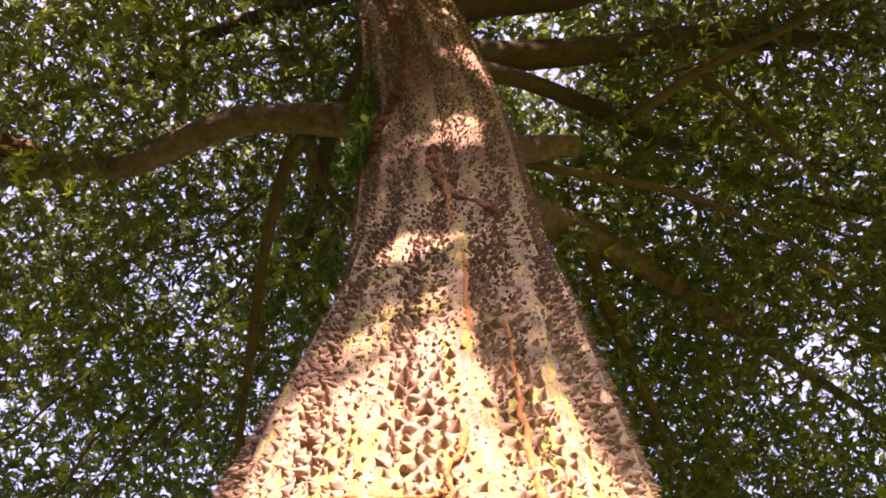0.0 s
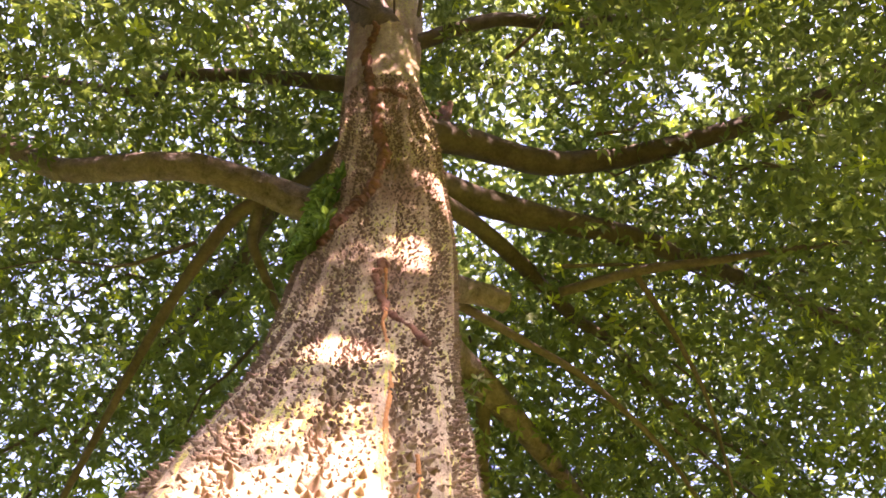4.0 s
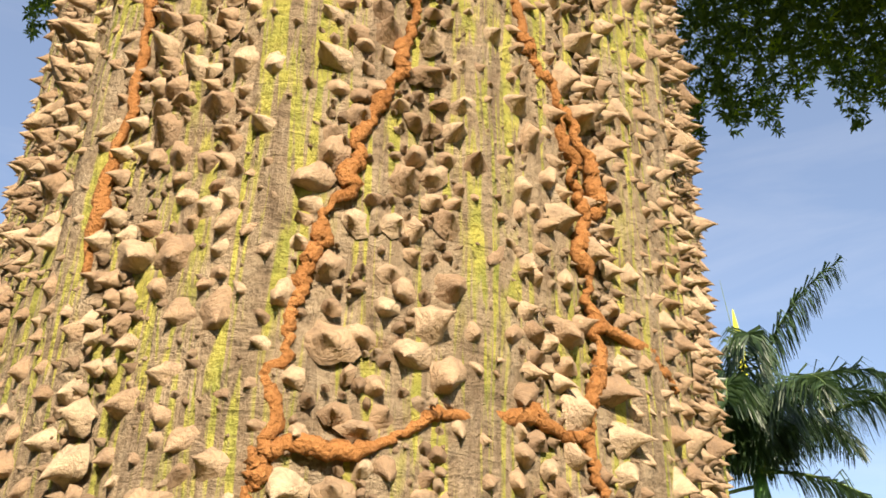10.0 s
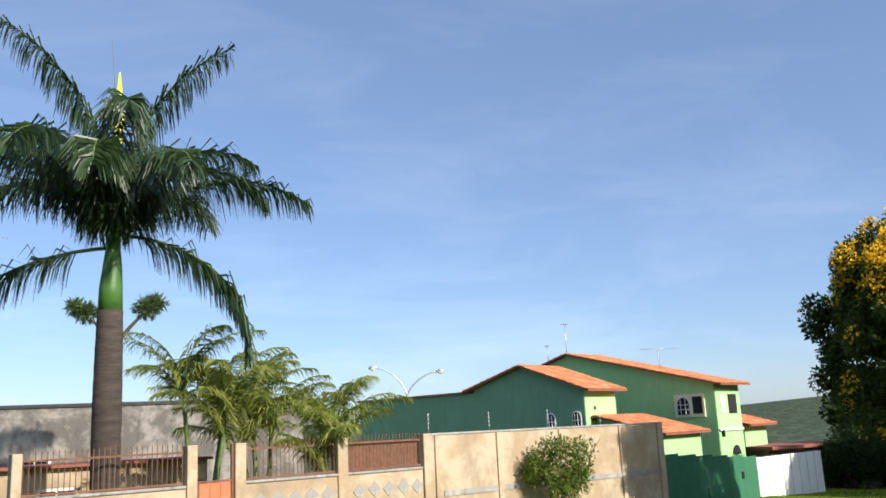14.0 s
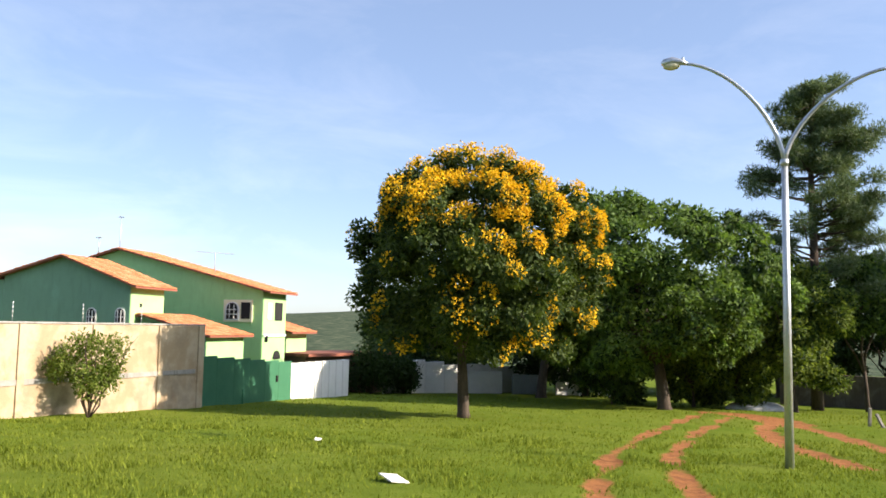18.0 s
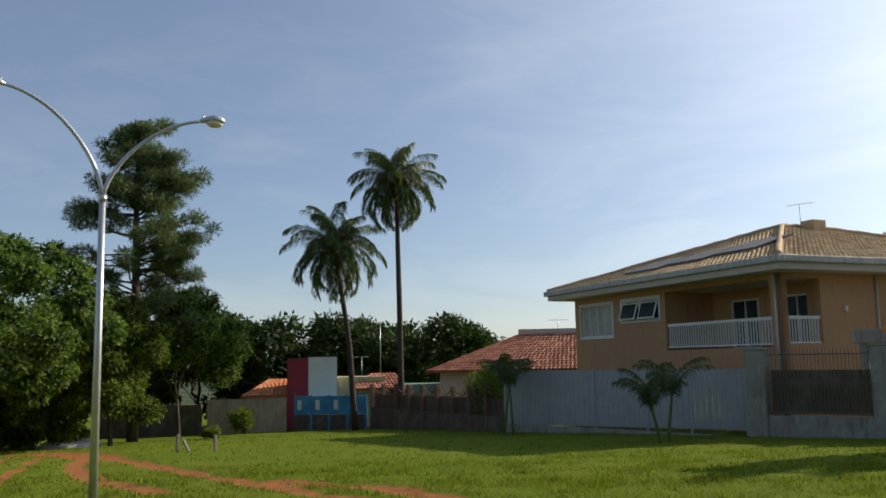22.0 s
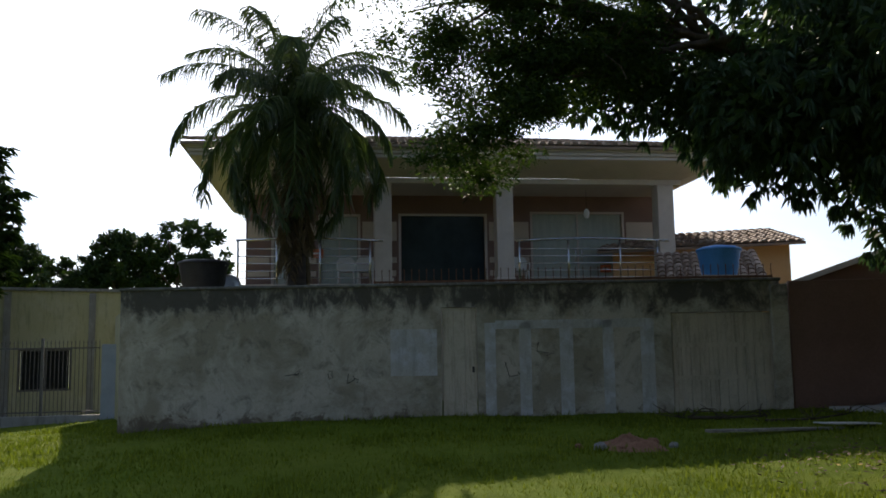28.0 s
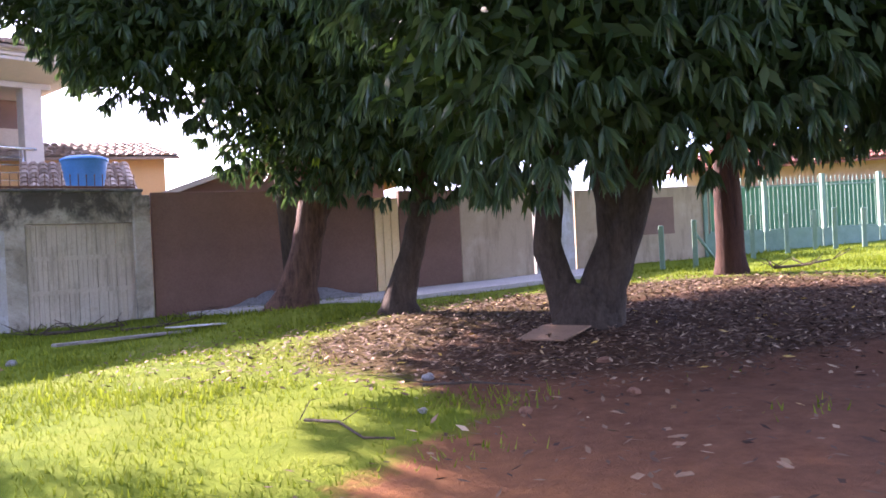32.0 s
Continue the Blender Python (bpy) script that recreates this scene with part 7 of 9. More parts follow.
# ---------------------------------------------------------------- houses at the field's far side
def far_houses():
    t = thing("tile_roof_house", "low house with a weathered red tiled roof", "house", along((46.9, -20.1), (41.6, -28.2)))
    L = dist((46.9, -20.1), (41.6, -28.2))
    slab("wall", t, M_sandband, 0.3, L, 0, 5, -2.4, 0.9)
    roof_deck(t, [(-0.5, -0.6, 0.88), (L + 1, -0.6, 0.88), (L + 1, 4, 3.0), (4.6, 4, 3.0)], M_tile_rd)
    roof_tiles(t, (-0.5, -0.6, 0.9), (L + 1, -0.6, 0.9), (4.6, 4, 3.02), (L + 1, 4, 3.02), M_tile_rd)
    slab("chimney_wall", t, M_soffit, 4.6, L, 4.1, 4.4, 2.5, 3.35)
    u = thing("tower_house", "small house with a red and white box tower", "house", along((50.9, -12.4), (50.2, -15.2)))
    slab("tower", u, M_white, 1.15, 2.85, 0.6, 2.6, -2.4, 1.85, "white painted tower")
    slab("tower_side", u, M_red, -0.1, 1.147, 0.6, 2.6, -2.4, 1.8, "dark red painted wall")
    v = thing("low_house", "low pale house with an orange tiled roof", "house", along((49.6, -9.3), (47.6, -16.5)))
    Lv = dist((49.6, -9.3), (47.6, -16.5))
    slab("wall", v, M_plaster, 0.2, 3.2, 2.9, 6, -2.4, -0.35)
    roof_deck(v, [(-0.2, 2.7, -0.4), (3.1, 2.7, -0.4), (3.1, 6, 0.5), (1.2, 6, 0.5)], M_tile_or)
    roof_tiles(v, (-0.2, 2.7, -0.38), (3.1, 2.7, -0.38), (1.2, 6, 0.52), (3.1, 6, 0.52), M_tile_or)
    slab("green_wall", v, M_yellow, 5.0, 8.4, 3.2, 6, -2.4, 0.62)
    roof_deck(v, [(6.2, 2.0, -0.1), (9.6, 2.0, -0.1), (9.2, 5, 0.75), (7.6, 5, 0.75)], M_tile_rd)
    roof_tiles(v, (6.2, 2.0, -0.08), (9.6, 2.0, -0.08), (7.6, 5, 0.77), (9.2, 5, 0.77), M_tile_rd)
    slab("gable", v, M_fencegreen, 9.4, 12.6, 3.0, 6, -2.4, 0.1)
    # painted street wall in blue
    w = thing("mural_wall", "blue painted street wall with pale shapes", "wall", along((50.6, -12.6), (48.2, -16.3)), kind="structure")
    Lw = dist((50.6, -12.6), (48.2, -16.3))
    slab("wall", w, M_stain_shade, 0, Lw, 0, 0.15, -2.8, -1.5)
    for i in range(4):
        slab("panel", w, M_bluef, Lw * i / 4 + 0.05, Lw * (i + 1) / 4 - 0.05, -0.01, 0.1, -1.48, -0.42, "blue mural panel")
        slab("mark", w, M_white, Lw * i / 4 + 0.25, Lw * i / 4 + 0.5, -0.02, -0.011, -1.2, -0.65)
        slab("post", w, M_bluef, Lw * (i + 1) / 4 - 0.09, Lw * (i + 1) / 4 + 0.05, -0.06, -0.012, -2.6, -0.35)
    w2 = thing("pale_wall", "pale plastered street wall with a metal gate", "wall", along((51.5, -7.6), (50.7, -12.3)), kind="structure")
    slab("wall", w2, M_plaster, 0.2, 4.7, 0, 0.15, -2.8, -0.5)
    w3 = thing("dark_wall", "dark stained boundary wall under the trees", "wall", along((54.0, -2.0), (51.6, -7.5)), kind="structure")
    slab("wall", w3, M_stain_shade, 0, 6.0, 0, 0.2, -2.8, -0.75)
    # scalloped fence
    s = thing("scalloped_fence", "brown fence with scalloped iron top beside palms", "fence", along((48.0, -16.5), (35.2, -18.5)), kind="structure")
    Ls = dist((48.0, -16.5), (35.2, -18.5))
    slab("plinth", s, M_stain_shade, 0, Ls - 0.2, 0, 0.15, -2.8, -1.1)
    n = 9
    for i in range(n + 1):
        slab("post", s, M_brown, Ls * i / n - 0.08, Ls * i / n + 0.08, -0.04, 0.2, -2.8, 0.25, bevel=0.02)
    # dark sheet added for the shade behind the bars of this fence
    slab("backing", s, M_stain_shade, 0.1, Ls - 0.3, 0.2, 0.26, -2.8, -0.28, "dark sheet standing for the shade behind the iron bars")
    for i in range(n):
        x0, x1 = Ls * i / n + 0.1, Ls * (i + 1) / n - 0.1
        tube("scallop", [(x0 + (x1 - x0) * k / 8, 0.08, 0.12 - 0.32 * math.sin(math.pi * k / 8)) for k in range(9)], 0.03, M_brown, s, 6)
        me = bar_mesh(0.85, 0.016, M_brown)
        for k in range(8):
            put("bar", me, s, m=Matrix.Translation((x0 + (x1 - x0) * (k + 0.5) / 8, 0.08, -1.1)))
    # pale walls seen under the crowns
    p = thing("pale_wall", "white wall glimpsed beneath the trees", "wall", along((47.0, 17.5), (56.0, 6.0)), kind="structure")
    for i in range(5):
        slab("wall", p, M_white if i % 2 else M_mesh, 2.9 * i, 2.9 * i + 2.2, 0, 0.2, -3.0, -0.9 - 0.2 * (i % 3))
    q = thing("shed", "low dark shed roof beside the hillside", "shed", along((38.2, 20.2), (44.5, 18.5)))
    slab("wall", q, M_brown, 0, 6.0, 0, 3, -2.2, -0.1)
    slab("roof", q, M_tile_rd, -0.2, 6.3, -0.4, 3.2, -0.097, 0.05)
    d = thing("dirt_pile", "pale heap of building sand in the grass", "heap", pose(44.0, -0.6, g((44, -0.6))))
    bm = bmesh.new()
    bmesh.ops.create_icosphere(bm, subdivisions=3, radius=1)
    for vv in bm.verts:
        vv.co = Vector((vv.co.x * 1.4, vv.co.y * 1.4, max(-0.05, vv.co.z) * 0.42)) * (1 + 0.12 * noise.noise(vv.co * 2))
    part("mound", bm, M_patch, d, smooth=True)


far_houses()
antenna(50.5, -18.0, 0.5, 3.4, 1.4, 70)
antenna(49.0, -16.3, 0.2, 1.6, 0.8, 70)
antenna(43.2, -26.3, 3.0, 0.7, 1.2, 60)
bush(37.6, -18.9, 1.9, 3.3, 6, M_light_leaf, "yellow-green bush leaning over the fence", 8000, 0.17)
bush(49.8, -9.6, 0.9, 1.5, 7, M_light_leaf, "round yellowish bush by the street wall", 2500, 0.15)
bush(45.5, -7.2, 0.5, 0.6, 8, M_light_leaf, "small dry shrub in the field", 900, 0.14)


def stake(x, y, h, lean):
    t = thing("wooden_stake", "short weathered wooden stake in the grass", "post", pose(x, y, g((x, y)), 0, lean, 20), "field stakes")
    part("post", bm_box(-0.05, 0.05, -0.05, 0.05, -0.1, h, bevel=0.015), M_timber, t)


stake(32.8, -5.4, 0.6, 3)
stake(34.0, -4.2, 0.65, -4)
stake(33.8, -4.6, 0.6, 48)

# trees beyond the roofs
for i, (x, y, zc, rx, rz) in enumerate(((19.4, -52.2, 5.2, 2.2, 1.6), (17.2, -52.9, 6.6, 2.0, 1.9), (13.6, -53.9, 7.0, 2.4, 2.2), (36.8, -48.2, 8.3, 1.4, 0.9), (33.6, -50.3, 8.3, 1.6, 1.6), (31.6, -51.3, 10.0, 2.6, 2.8), (24.8, -55.4, 6.6, 2.2, 1.6))):
    h0 = g((x, y))
    broad_tree("roofline_tree", "thin-crowned dark tree standing behind the roofs", x, y, clumps((0, 0, zc - h0), (rx * 1.1, rx * 1.1, rz * 1.1), 70, 0.40, 80 + i, -0.95, 0.6) + clumps((0, 0, zc - h0), (rx * 0.6, rx * 0.6, rz * 0.7), 30, 0.42, 180 + i, -0.95, 0.6), (zc - h0 - rz, 0.16, 0.2, 0.1), M_far_leaf, 15000, 0.19, 0.08, 80 + i, 0.2, shell=1.0, group="trees beyond roofs", forks=6)

# ---------------------------------------------------------------- stained grey wall and the house above it
def grey_wall():
    a, b = (5.47, -17.06), (-6.87, -16.3)
    w = thing("wall_grey", "tall mould-stained grey wall with whitewashed patches and scrawls", "wall", along(a, b), kind="structure")
    L = dist(a, b)
    part("wall", wall_with_holes(L, 2.56, 0.22, [(6.05, 6.72, -0.6, 2.16), (10.33, 12.22, -0.6, 2.0)], -0.6), M_greywall, w)
    slab("coping", w, M_mould, -0.02, L + 0.02, -0.04, 0.26, 2.563, 2.62, "black mouldy coping", 0.012)
    # blind whitewashed panels
    for x0, x1, z0, z1 in ((5.1, 5.97, 0.9, 1.76), (6.86, 7.06, 0.15, 1.86), (7.5, 7.72, 0.15, 1.86), (8.25, 8.5, 0.15, 1.88), (9.05, 9.25, 0.15, 1.88), (9.75, 10.0, 0.15, 1.9), (7.06, 9.75, 1.74, 1.9)):
        slab("whitewash", w, M_patch, x0, x1, -0.012, -0.003, z0, z1, "faded whitewash patch")
    for k, (x, z) in enumerate(((3.3, 0.95), (3.9, 0.9), (4.3, 1.0), (7.3, 1.15), (8.05, 1.25))):
        r = np.random.default_rng(k)
        p = np.cumsum(r.normal(0, 0.08, (7, 2)), 0)
        tube("scrawl", [(x + q[0], -0.013, z + q[1]) for q in p], 0.006, M_black, w, 4, "black scrawled line")
    bar_row(w, 4.8, L - 0.1, 2.62, 2.86, 0.1, 0.14, M_rust, 0.008, 0.04, (0.15,), "spike")
    d = thing("door_1", "narrow weathered grey wooden door in the wall", "door", along(a, b), kind="structure")
    for i in range(3):
        slab("board", d, M_oldwhite, 6.07 + 0.213 * i, 6.28 + 0.213 * i, 0.05, 0.09, 0.0, 2.15, bevel=0.006)
    slab("knob", d, M_black, 6.62, 6.66, 0.02, 0.05, 0.95, 1.05)
    gdo = thing("garage_door", "old off-white ribbed garage door", "door", along(a, b))
    for i in range(22):
        x = 10.35 + 1.85 * i / 22
        slab("rib", gdo, M_oldwhite, x, x + 0.078, 0.06 + 0.012 * (i % 2), 0.1, 0.1, 1.98)
    for z in (0.75, 1.35):
        slab("rail", gdo, M_oldwhite, 10.35, 12.2, 0.045, 0.06, z, z + 0.08)
    slab("pier", w, M_greywall, L - 0.2, L + 0.12, -0.08, -0.003, -0.6, 2.5, bevel=0.02)


M_mould = stained("mouldy_cement", (0.13, 0.125, 0.11), (0.05, 0.048, 0.042), (0.24, 0.23, 0.2), 2.0)
M_oldwhite = stained("old_off_white_paint", (0.55, 0.49, 0.39), (0.20, 0.165, 0.12), (0.44, 0.385, 0.295), 1.5, 0.55, 0.85, 6.0)
M_curtain = mottled("pale_green_curtain", (0.34, 0.38, 0.33), (0.46, 0.50, 0.44), 1.2, 0.9, 14, 0.3, 0.02, (8, 8, 0.6))
grey_wall()


def upper_house():
    """The house on the rise behind the grey wall: a columned terrace under a deep coved eave."""
    u = np.array([-0.9968, -0.08])
    a = np.array([5.826, -23.96])
    b = a + 14.5 * u
    at = along(a, b)
    t = thing("terrace_house", "large house with striped brown walls and a columned terrace", "house", at)
    floor, head, back = 3.15, 5.95, 1.9
    w0, w1 = 1.18, 13.73
    holes = [(1.92, 2.86, floor, 5.42), (3.3, 4.55, floor, 5.42), (5.7, 8.41, floor, 5.45), (9.76, 12.75, floor, 5.52)]
    part("back_wall", wall_with_holes(w1 - w0, head + 0.1, 0.2, [(x0 - w0, x1 - w0, z0, z1) for x0, x1, z0, z1 in holes], -0.3), M_brownband, t, m=pose(w0, back, 0))
    slab("side_wall", t, M_brownband, w0, w0 + 0.2, back + 0.2, 9, -0.3, head)
    slab("side_wall", t, M_brownband, w1 - 0.2, w1, back + 0.2, 9, -0.3, head)
    xs = [w0] + [v for h in holes for v in h[:2]] + [w1]
    for z0, z1 in ((3.55, 3.72), (3.95, 4.12), (4.62, 5.2)):
        for i in range(0, len(xs), 2):
            slab("stripe", t, M_sandband, xs[i] + 0.06, xs[i + 1] - 0.06, back - 0.012, back - 0.003, z0, z1, "sand-coloured stripe")
    for i, (x0, x1, z0, z1) in enumerate(holes):
        window(t, x0, x1, z0, z1, back + 0.03, M_soffit, M_glass if i == 2 else M_curtain, 0 if i == 2 else 1, 0, 0.1, "glass_door")
    for x in (11.15, 11.36):
        tube("door_handle", [(x, back + 0.02, 3.95), (x, back - 0.03, 4.0), (x, back - 0.03, 4.35), (x, back + 0.02, 4.4)], 0.014, M_chrome, t, 6)
    # added to block sky light from the open back of the house
    slab("sky_stop_wall", t, M_brownband, 1.4, 13.5, back + 0.8, back + 0.9, floor - 0.2, head)
    slab("terrace_floor", t, M_sandband, 0.9, 13.9, -0.5, back, floor - 0.25, floor, bevel=0.02)
    slab("terrace_base", t, M_sandband, 1.0, 13.8, -0.4, -0.1, -0.3, floor - 0.252)
    for x0, x1 in ((4.87, 5.35), (8.28, 8.76), (12.98, 13.46)):
        slab("column", t, M_pink, x0, x1, -0.4, 0.08, floor, head, "square pale stone column", 0.015)
        slab("plinth_block", t, M_pink, x0 - 0.04, x1 + 0.04, -0.44, 0.12, floor + 0.002, floor + 0.16, bevel=0.01)
    slab("beam", t, M_soffit, w0, w1, -0.36, 0.04, head + 0.003, head + 0.16, bevel=0.015)
    slab("ceiling", t, M_soffit, w0, w1, 0.05, back - 0.02, head + 0.05, head + 0.12)
    # coved soffit from the beam out to the fascia
    ov, z_in, z_out = 1.1, head + 0.16, 6.42
    ix0, ix1, iy0, iy1 = w0, w1, -0.36, 8.0
    ring_in = [(ix0, iy0, z_in), (ix1, iy0, z_in), (ix1, iy1, z_in), (ix0, iy1, z_in)]
    ring_mid = [(ix0 - 0.55 * ov, iy0 - 0.55 * ov, z_in + 0.16), (ix1 + 0.55 * ov, iy0 - 0.55 * ov, z_in + 0.16), (ix1 + 0.55 * ov, iy1, z_in + 0.16), (ix0 - 0.55 * ov, iy1, z_in + 0.16)]
    ring_out = [(ix0 - ov, iy0 - ov, z_out), (ix1 + ov, iy0 - ov, z_out), (ix1 + ov, iy1, z_out), (ix0 - ov, iy1, z_out)]
    V = ring_in + ring_mid + ring_out
    F = [(r + i, r + (i + 1) % 4, r + 4 + (i + 1) % 4, r + 4 + i) for r in (0, 4) for i in (0, 1, 3)]
    put("coved_soffit", mesh_of("coved_soffit", V, F, M_soffit), t)
    for k, (o, z0, z1) in enumerate(((ov, z_out, z_out + 0.1), (ov + 0.05, z_out + 0.103, z_out + 0.2), (ov + 0.11, z_out + 0.203, z_out + 0.31))):
        slab("eave_moulding", t, M_soffit, ix0 - o, ix1 + o, iy0 - o, iy0 - o + 0.3, z0, z1, bevel=0.02)
        for x in (ix0 - o, ix1 + o - 0.3):
            slab("eave_moulding", t, M_soffit, x, x + 0.3, iy0 - o + 0.302, iy1, z0, z1, bevel=0.02)
    z = z_out + 0.33
    o = ov + 0.2
    x0, x1, y0, y1 = ix0 - o, ix1 + o, iy0 - o, 9.0
    rz = z + 1.5
    roof_deck(t, [(x0, y0, z), (x1, y0, z), (x1 - 4.5, 4, rz), (x0 + 4.5, 4, rz)], M_tile_gy)
    roof_deck(t, [(x0, y1, z), (x0, y0, z), (x0 + 4.5, 4, rz)], M_tile_gy)
    roof_deck(t, [(x1, y0, z), (x1, y1, z), (x1 - 4.5, 4, rz)], M_tile_gy)
    roof_tiles(t, (x0, y0, z + 0.02), (x1, y0, z + 0.02), (x0 + 4.5, 4, rz + 0.02), (x1 - 4.5, 4, rz + 0.02), M_tile_gy, 0.22, 0.34, 0.08)
    # steel railings, bowed in front of the terrace
    for xa, xb, posts in ((1.22, 4.8, (1.22, 2.25, 3.4, 4.75)), (8.85, 12.95, (8.9, 10.3, 11.8, 12.9))):
        r = thing("terrace_railing", "polished steel railing with thin horizontal bars", "railing", at, "terrace railings")
        for x in posts:
            tube("post", [(x, -0.42, floor), (x, -0.42, floor + 1.2)], 0.03, M_chrome, r, 8)
        xm = (xa + xb) / 2
        tube("handrail", [(xa - 0.05, -0.42, floor + 1.19), ((xa + xm) / 2, -0.47, floor + 1.23), (xm, -0.5, floor + 1.25), ((xb + xm) / 2, -0.47, floor + 1.23), (xb + 0.3, -0.42, floor + 1.19)], 0.034, M_chrome, r, 8)
        for k in range(5):
            tube("rod", [(xa, -0.42, floor + 0.16 + 0.2 * k), (xb, -0.42, floor + 0.16 + 0.2 * k)], 0.013, M_chrome, r, 6)
    lamp = thing("hanging_lamp", "small white pendant lamp under the terrace ceiling", "lamp", at @ pose(11.2, 0.7, 5.25))
    tube("cord", [(0, 0, 0.15), (0, 0, 0.75)], 0.006, M_black, lamp, 4)
    part("shade", bmesh_bowl((0, 0, 0.03), 0.09, 0.09, 0.15), M_white, lamp)
    for x, y, z_ in ((3.32, -0.30, 4.0), (12.1, back - 0.02, 3.75)):
        n = thing("notice", "small orange notice with a pale line hung at the terrace", "sign", at @ pose(x, y, z_), "orange notices")
        slab("plate", n, M_orange, -0.17, 0.17, -0.02, 0.0, -0.12, 0.12, bevel=0.005)
        slab("line", n, M_white, -0.11, 0.11, -0.024, -0.0205, -0.03, 0.02)
    for x in (4.1, 4.65, 9.1):
        c = thing("plastic_chair", "white plastic chair on the terrace", "chair", at @ pose(x, 0.5, floor), "terrace chairs")
        slab("seat", c, M_white, -0.24, 0.24, -0.22, 0.22, 0.40, 0.43, bevel=0.01)
        bm = upright([(-0.24, 0.43), (0.24, 0.43), (0.26, 0.72), (0.16, 0.84), (-0.16, 0.84), (-0.26, 0.72)], 0.03, Matrix.Translation((0, 0.2, 0)))
        part("backrest", bm, M_white, c)
        for sx_ in (-0.21, 0.21):
            for sy_ in (-0.19, 0.19):
                tube("leg", [(sx_, sy_, 0.4), (sx_ * 1.1, sy_ * 1.1, 0)], [0.025, 0.018], M_white, c, 6)
            tube("armrest", [(sx_ * 1.15, -0.2, 0.42), (sx_ * 1.2, -0.18, 0.63), (sx_ * 1.2, 0.2, 0.65)], 0.02, M_white, c, 6)


upper_house()


def water_tank(x, y, z, r, h, mat, label, flare=1.15):
    t = thing("water_tank", label, "water tank", pose(x, y, z), "water tanks")
    n = 24
    prof = [(0.0, r * 0.86), (0.04, r * 0.88), (h * 0.33, r * 0.94), (h * 0.36, r * 0.97), (h * 0.66, r), (h * 0.7, r * 1.03), (h, r * flare * 0.95)]
    V = [(rr * math.cos(TAU * k / n), rr * math.sin(TAU * k / n), zz) for zz, rr in prof for k in range(n)]
    F = [(i * n + k, i * n + (k + 1) % n, (i + 1) * n + (k + 1) % n, (i + 1) * n + k) for i in range(len(prof) - 1) for k in range(n)] + [tuple(range(n))[::-1]]
    put("body", mesh_of("body", V, F, mat, True), t)
    V, F = tube_data([(0, 0, h), (0, 0, h + 0.05), (0, 0, h + 0.1), (0, 0, h + 0.14)], [r * flare, r * flare, r * 0.9, 0.1], n, True)
    put("lid", mesh_of("lid", V, F, mat, True), t)
    for k in range(4):
        tube("strap", [(-r * 1.05, -0.2 + 0.12 * k, h * 0.95), (-r * 1.02 + 0.3, -r * 0.95, h * 0.3 + 0.1 * k)], 0.012, M_white, t, 4)
    return t


def tank_stand(x, y, z, s):
    t = thing("tank_stand", "plain masonry block that carries a water tank", "plinth", pose(x, y, 0))
    slab("block", t, M_plaster, -s, s, -s, s, g((x, y)) - 0.2, z, bevel=0.02)


water_tank(-6.74, -18.95, 2.85, 0.42, 0.55, M_blue, "round blue plastic water tank behind the wall")
tank_stand(-6.74, -18.95, 2.85, 0.55)
water_tank(4.88, -21.1, 2.72, 0.52, 0.72, M_black, "round black water tank behind the wall")
tank_stand(4.88, -21.1, 2.72, 0.6)
dish = thing("satellite_dish", "grey satellite dish tilted beside the water tank", "satellite dish", pose(4.15, -21.0, 2.55))
V, F = tube_data([(0, 0, 0), (0, -0.03, 0.02), (0, -0.09, 0.05), (0, -0.13, 0.09)], [0.02, 0.14, 0.27, 0.34], 20, True)
put("reflector", mesh_of("reflector", [(v[0], v[1] * 1.0, v[2] + 0.42) for v in V], F, M_steel, True), dish, m=pose(0, 0, 0, 35, 0, 30))
tube("mount", [(0, 0, -2.6), (0, 0, 0.45)], 0.03, M_steel, dish, 8)


def brown_wall():
    a, b = (-6.87, -16.3), (-13.28, -14.53)
    w = thing("wall_brown", "plain brown painted street wall", "wall", along(a, b), kind="structure")
    L = dist(a, b)
    slab("wall", w, M_brown, 0.16, 4.62, 0.02, 0.2, -0.3, 2.55, bevel=0.01)
    slab("wall", w, M_brown, 5.2, L, 0.02, 0.2, -0.3, 2.5, bevel=0.01)
    for i in range(6):
        slab("gate_rib", w, M_panel_y, 4.64 + 0.09 * i, 4.725 + 0.09 * i, 0.0 + 0.015 * (i % 2), 0.1, 0.1, 2.35, "yellow ribbed gate panel")
    c, d = b, (-16.4, -13.9)
    w2 = thing("wall_plaster", "bare beige plastered wall beside a pale panel", "wall", along(c, d), kind="structure")
    L2 = dist(c, d)
    slab("wall", w2, M_plaster, 0.02, L2 * 0.62, 0.05, 0.25, -0.2, 2.55, bevel=0.012)
    slab("panel", w2, M_patch, L2 * 0.64, L2, 0.04, 0.2, -0.2, 2.75, bevel=0.012)
    e, f = d, (-19.6, -12.2)
    w3 = thing("wall_dark", "dark weathered wall with grey patches", "wall", along(e, f), kind="structure")
    slab("wall", w3, M_plaster, 0.02, dist(e, f), 0.05, 0.25, 0.0, 2.45, bevel=0.012)
    slab("stain", w3, M_brownband, 1.0, 2.6, 0.035, 0.047, 1.3, 2.2)


brown_wall()


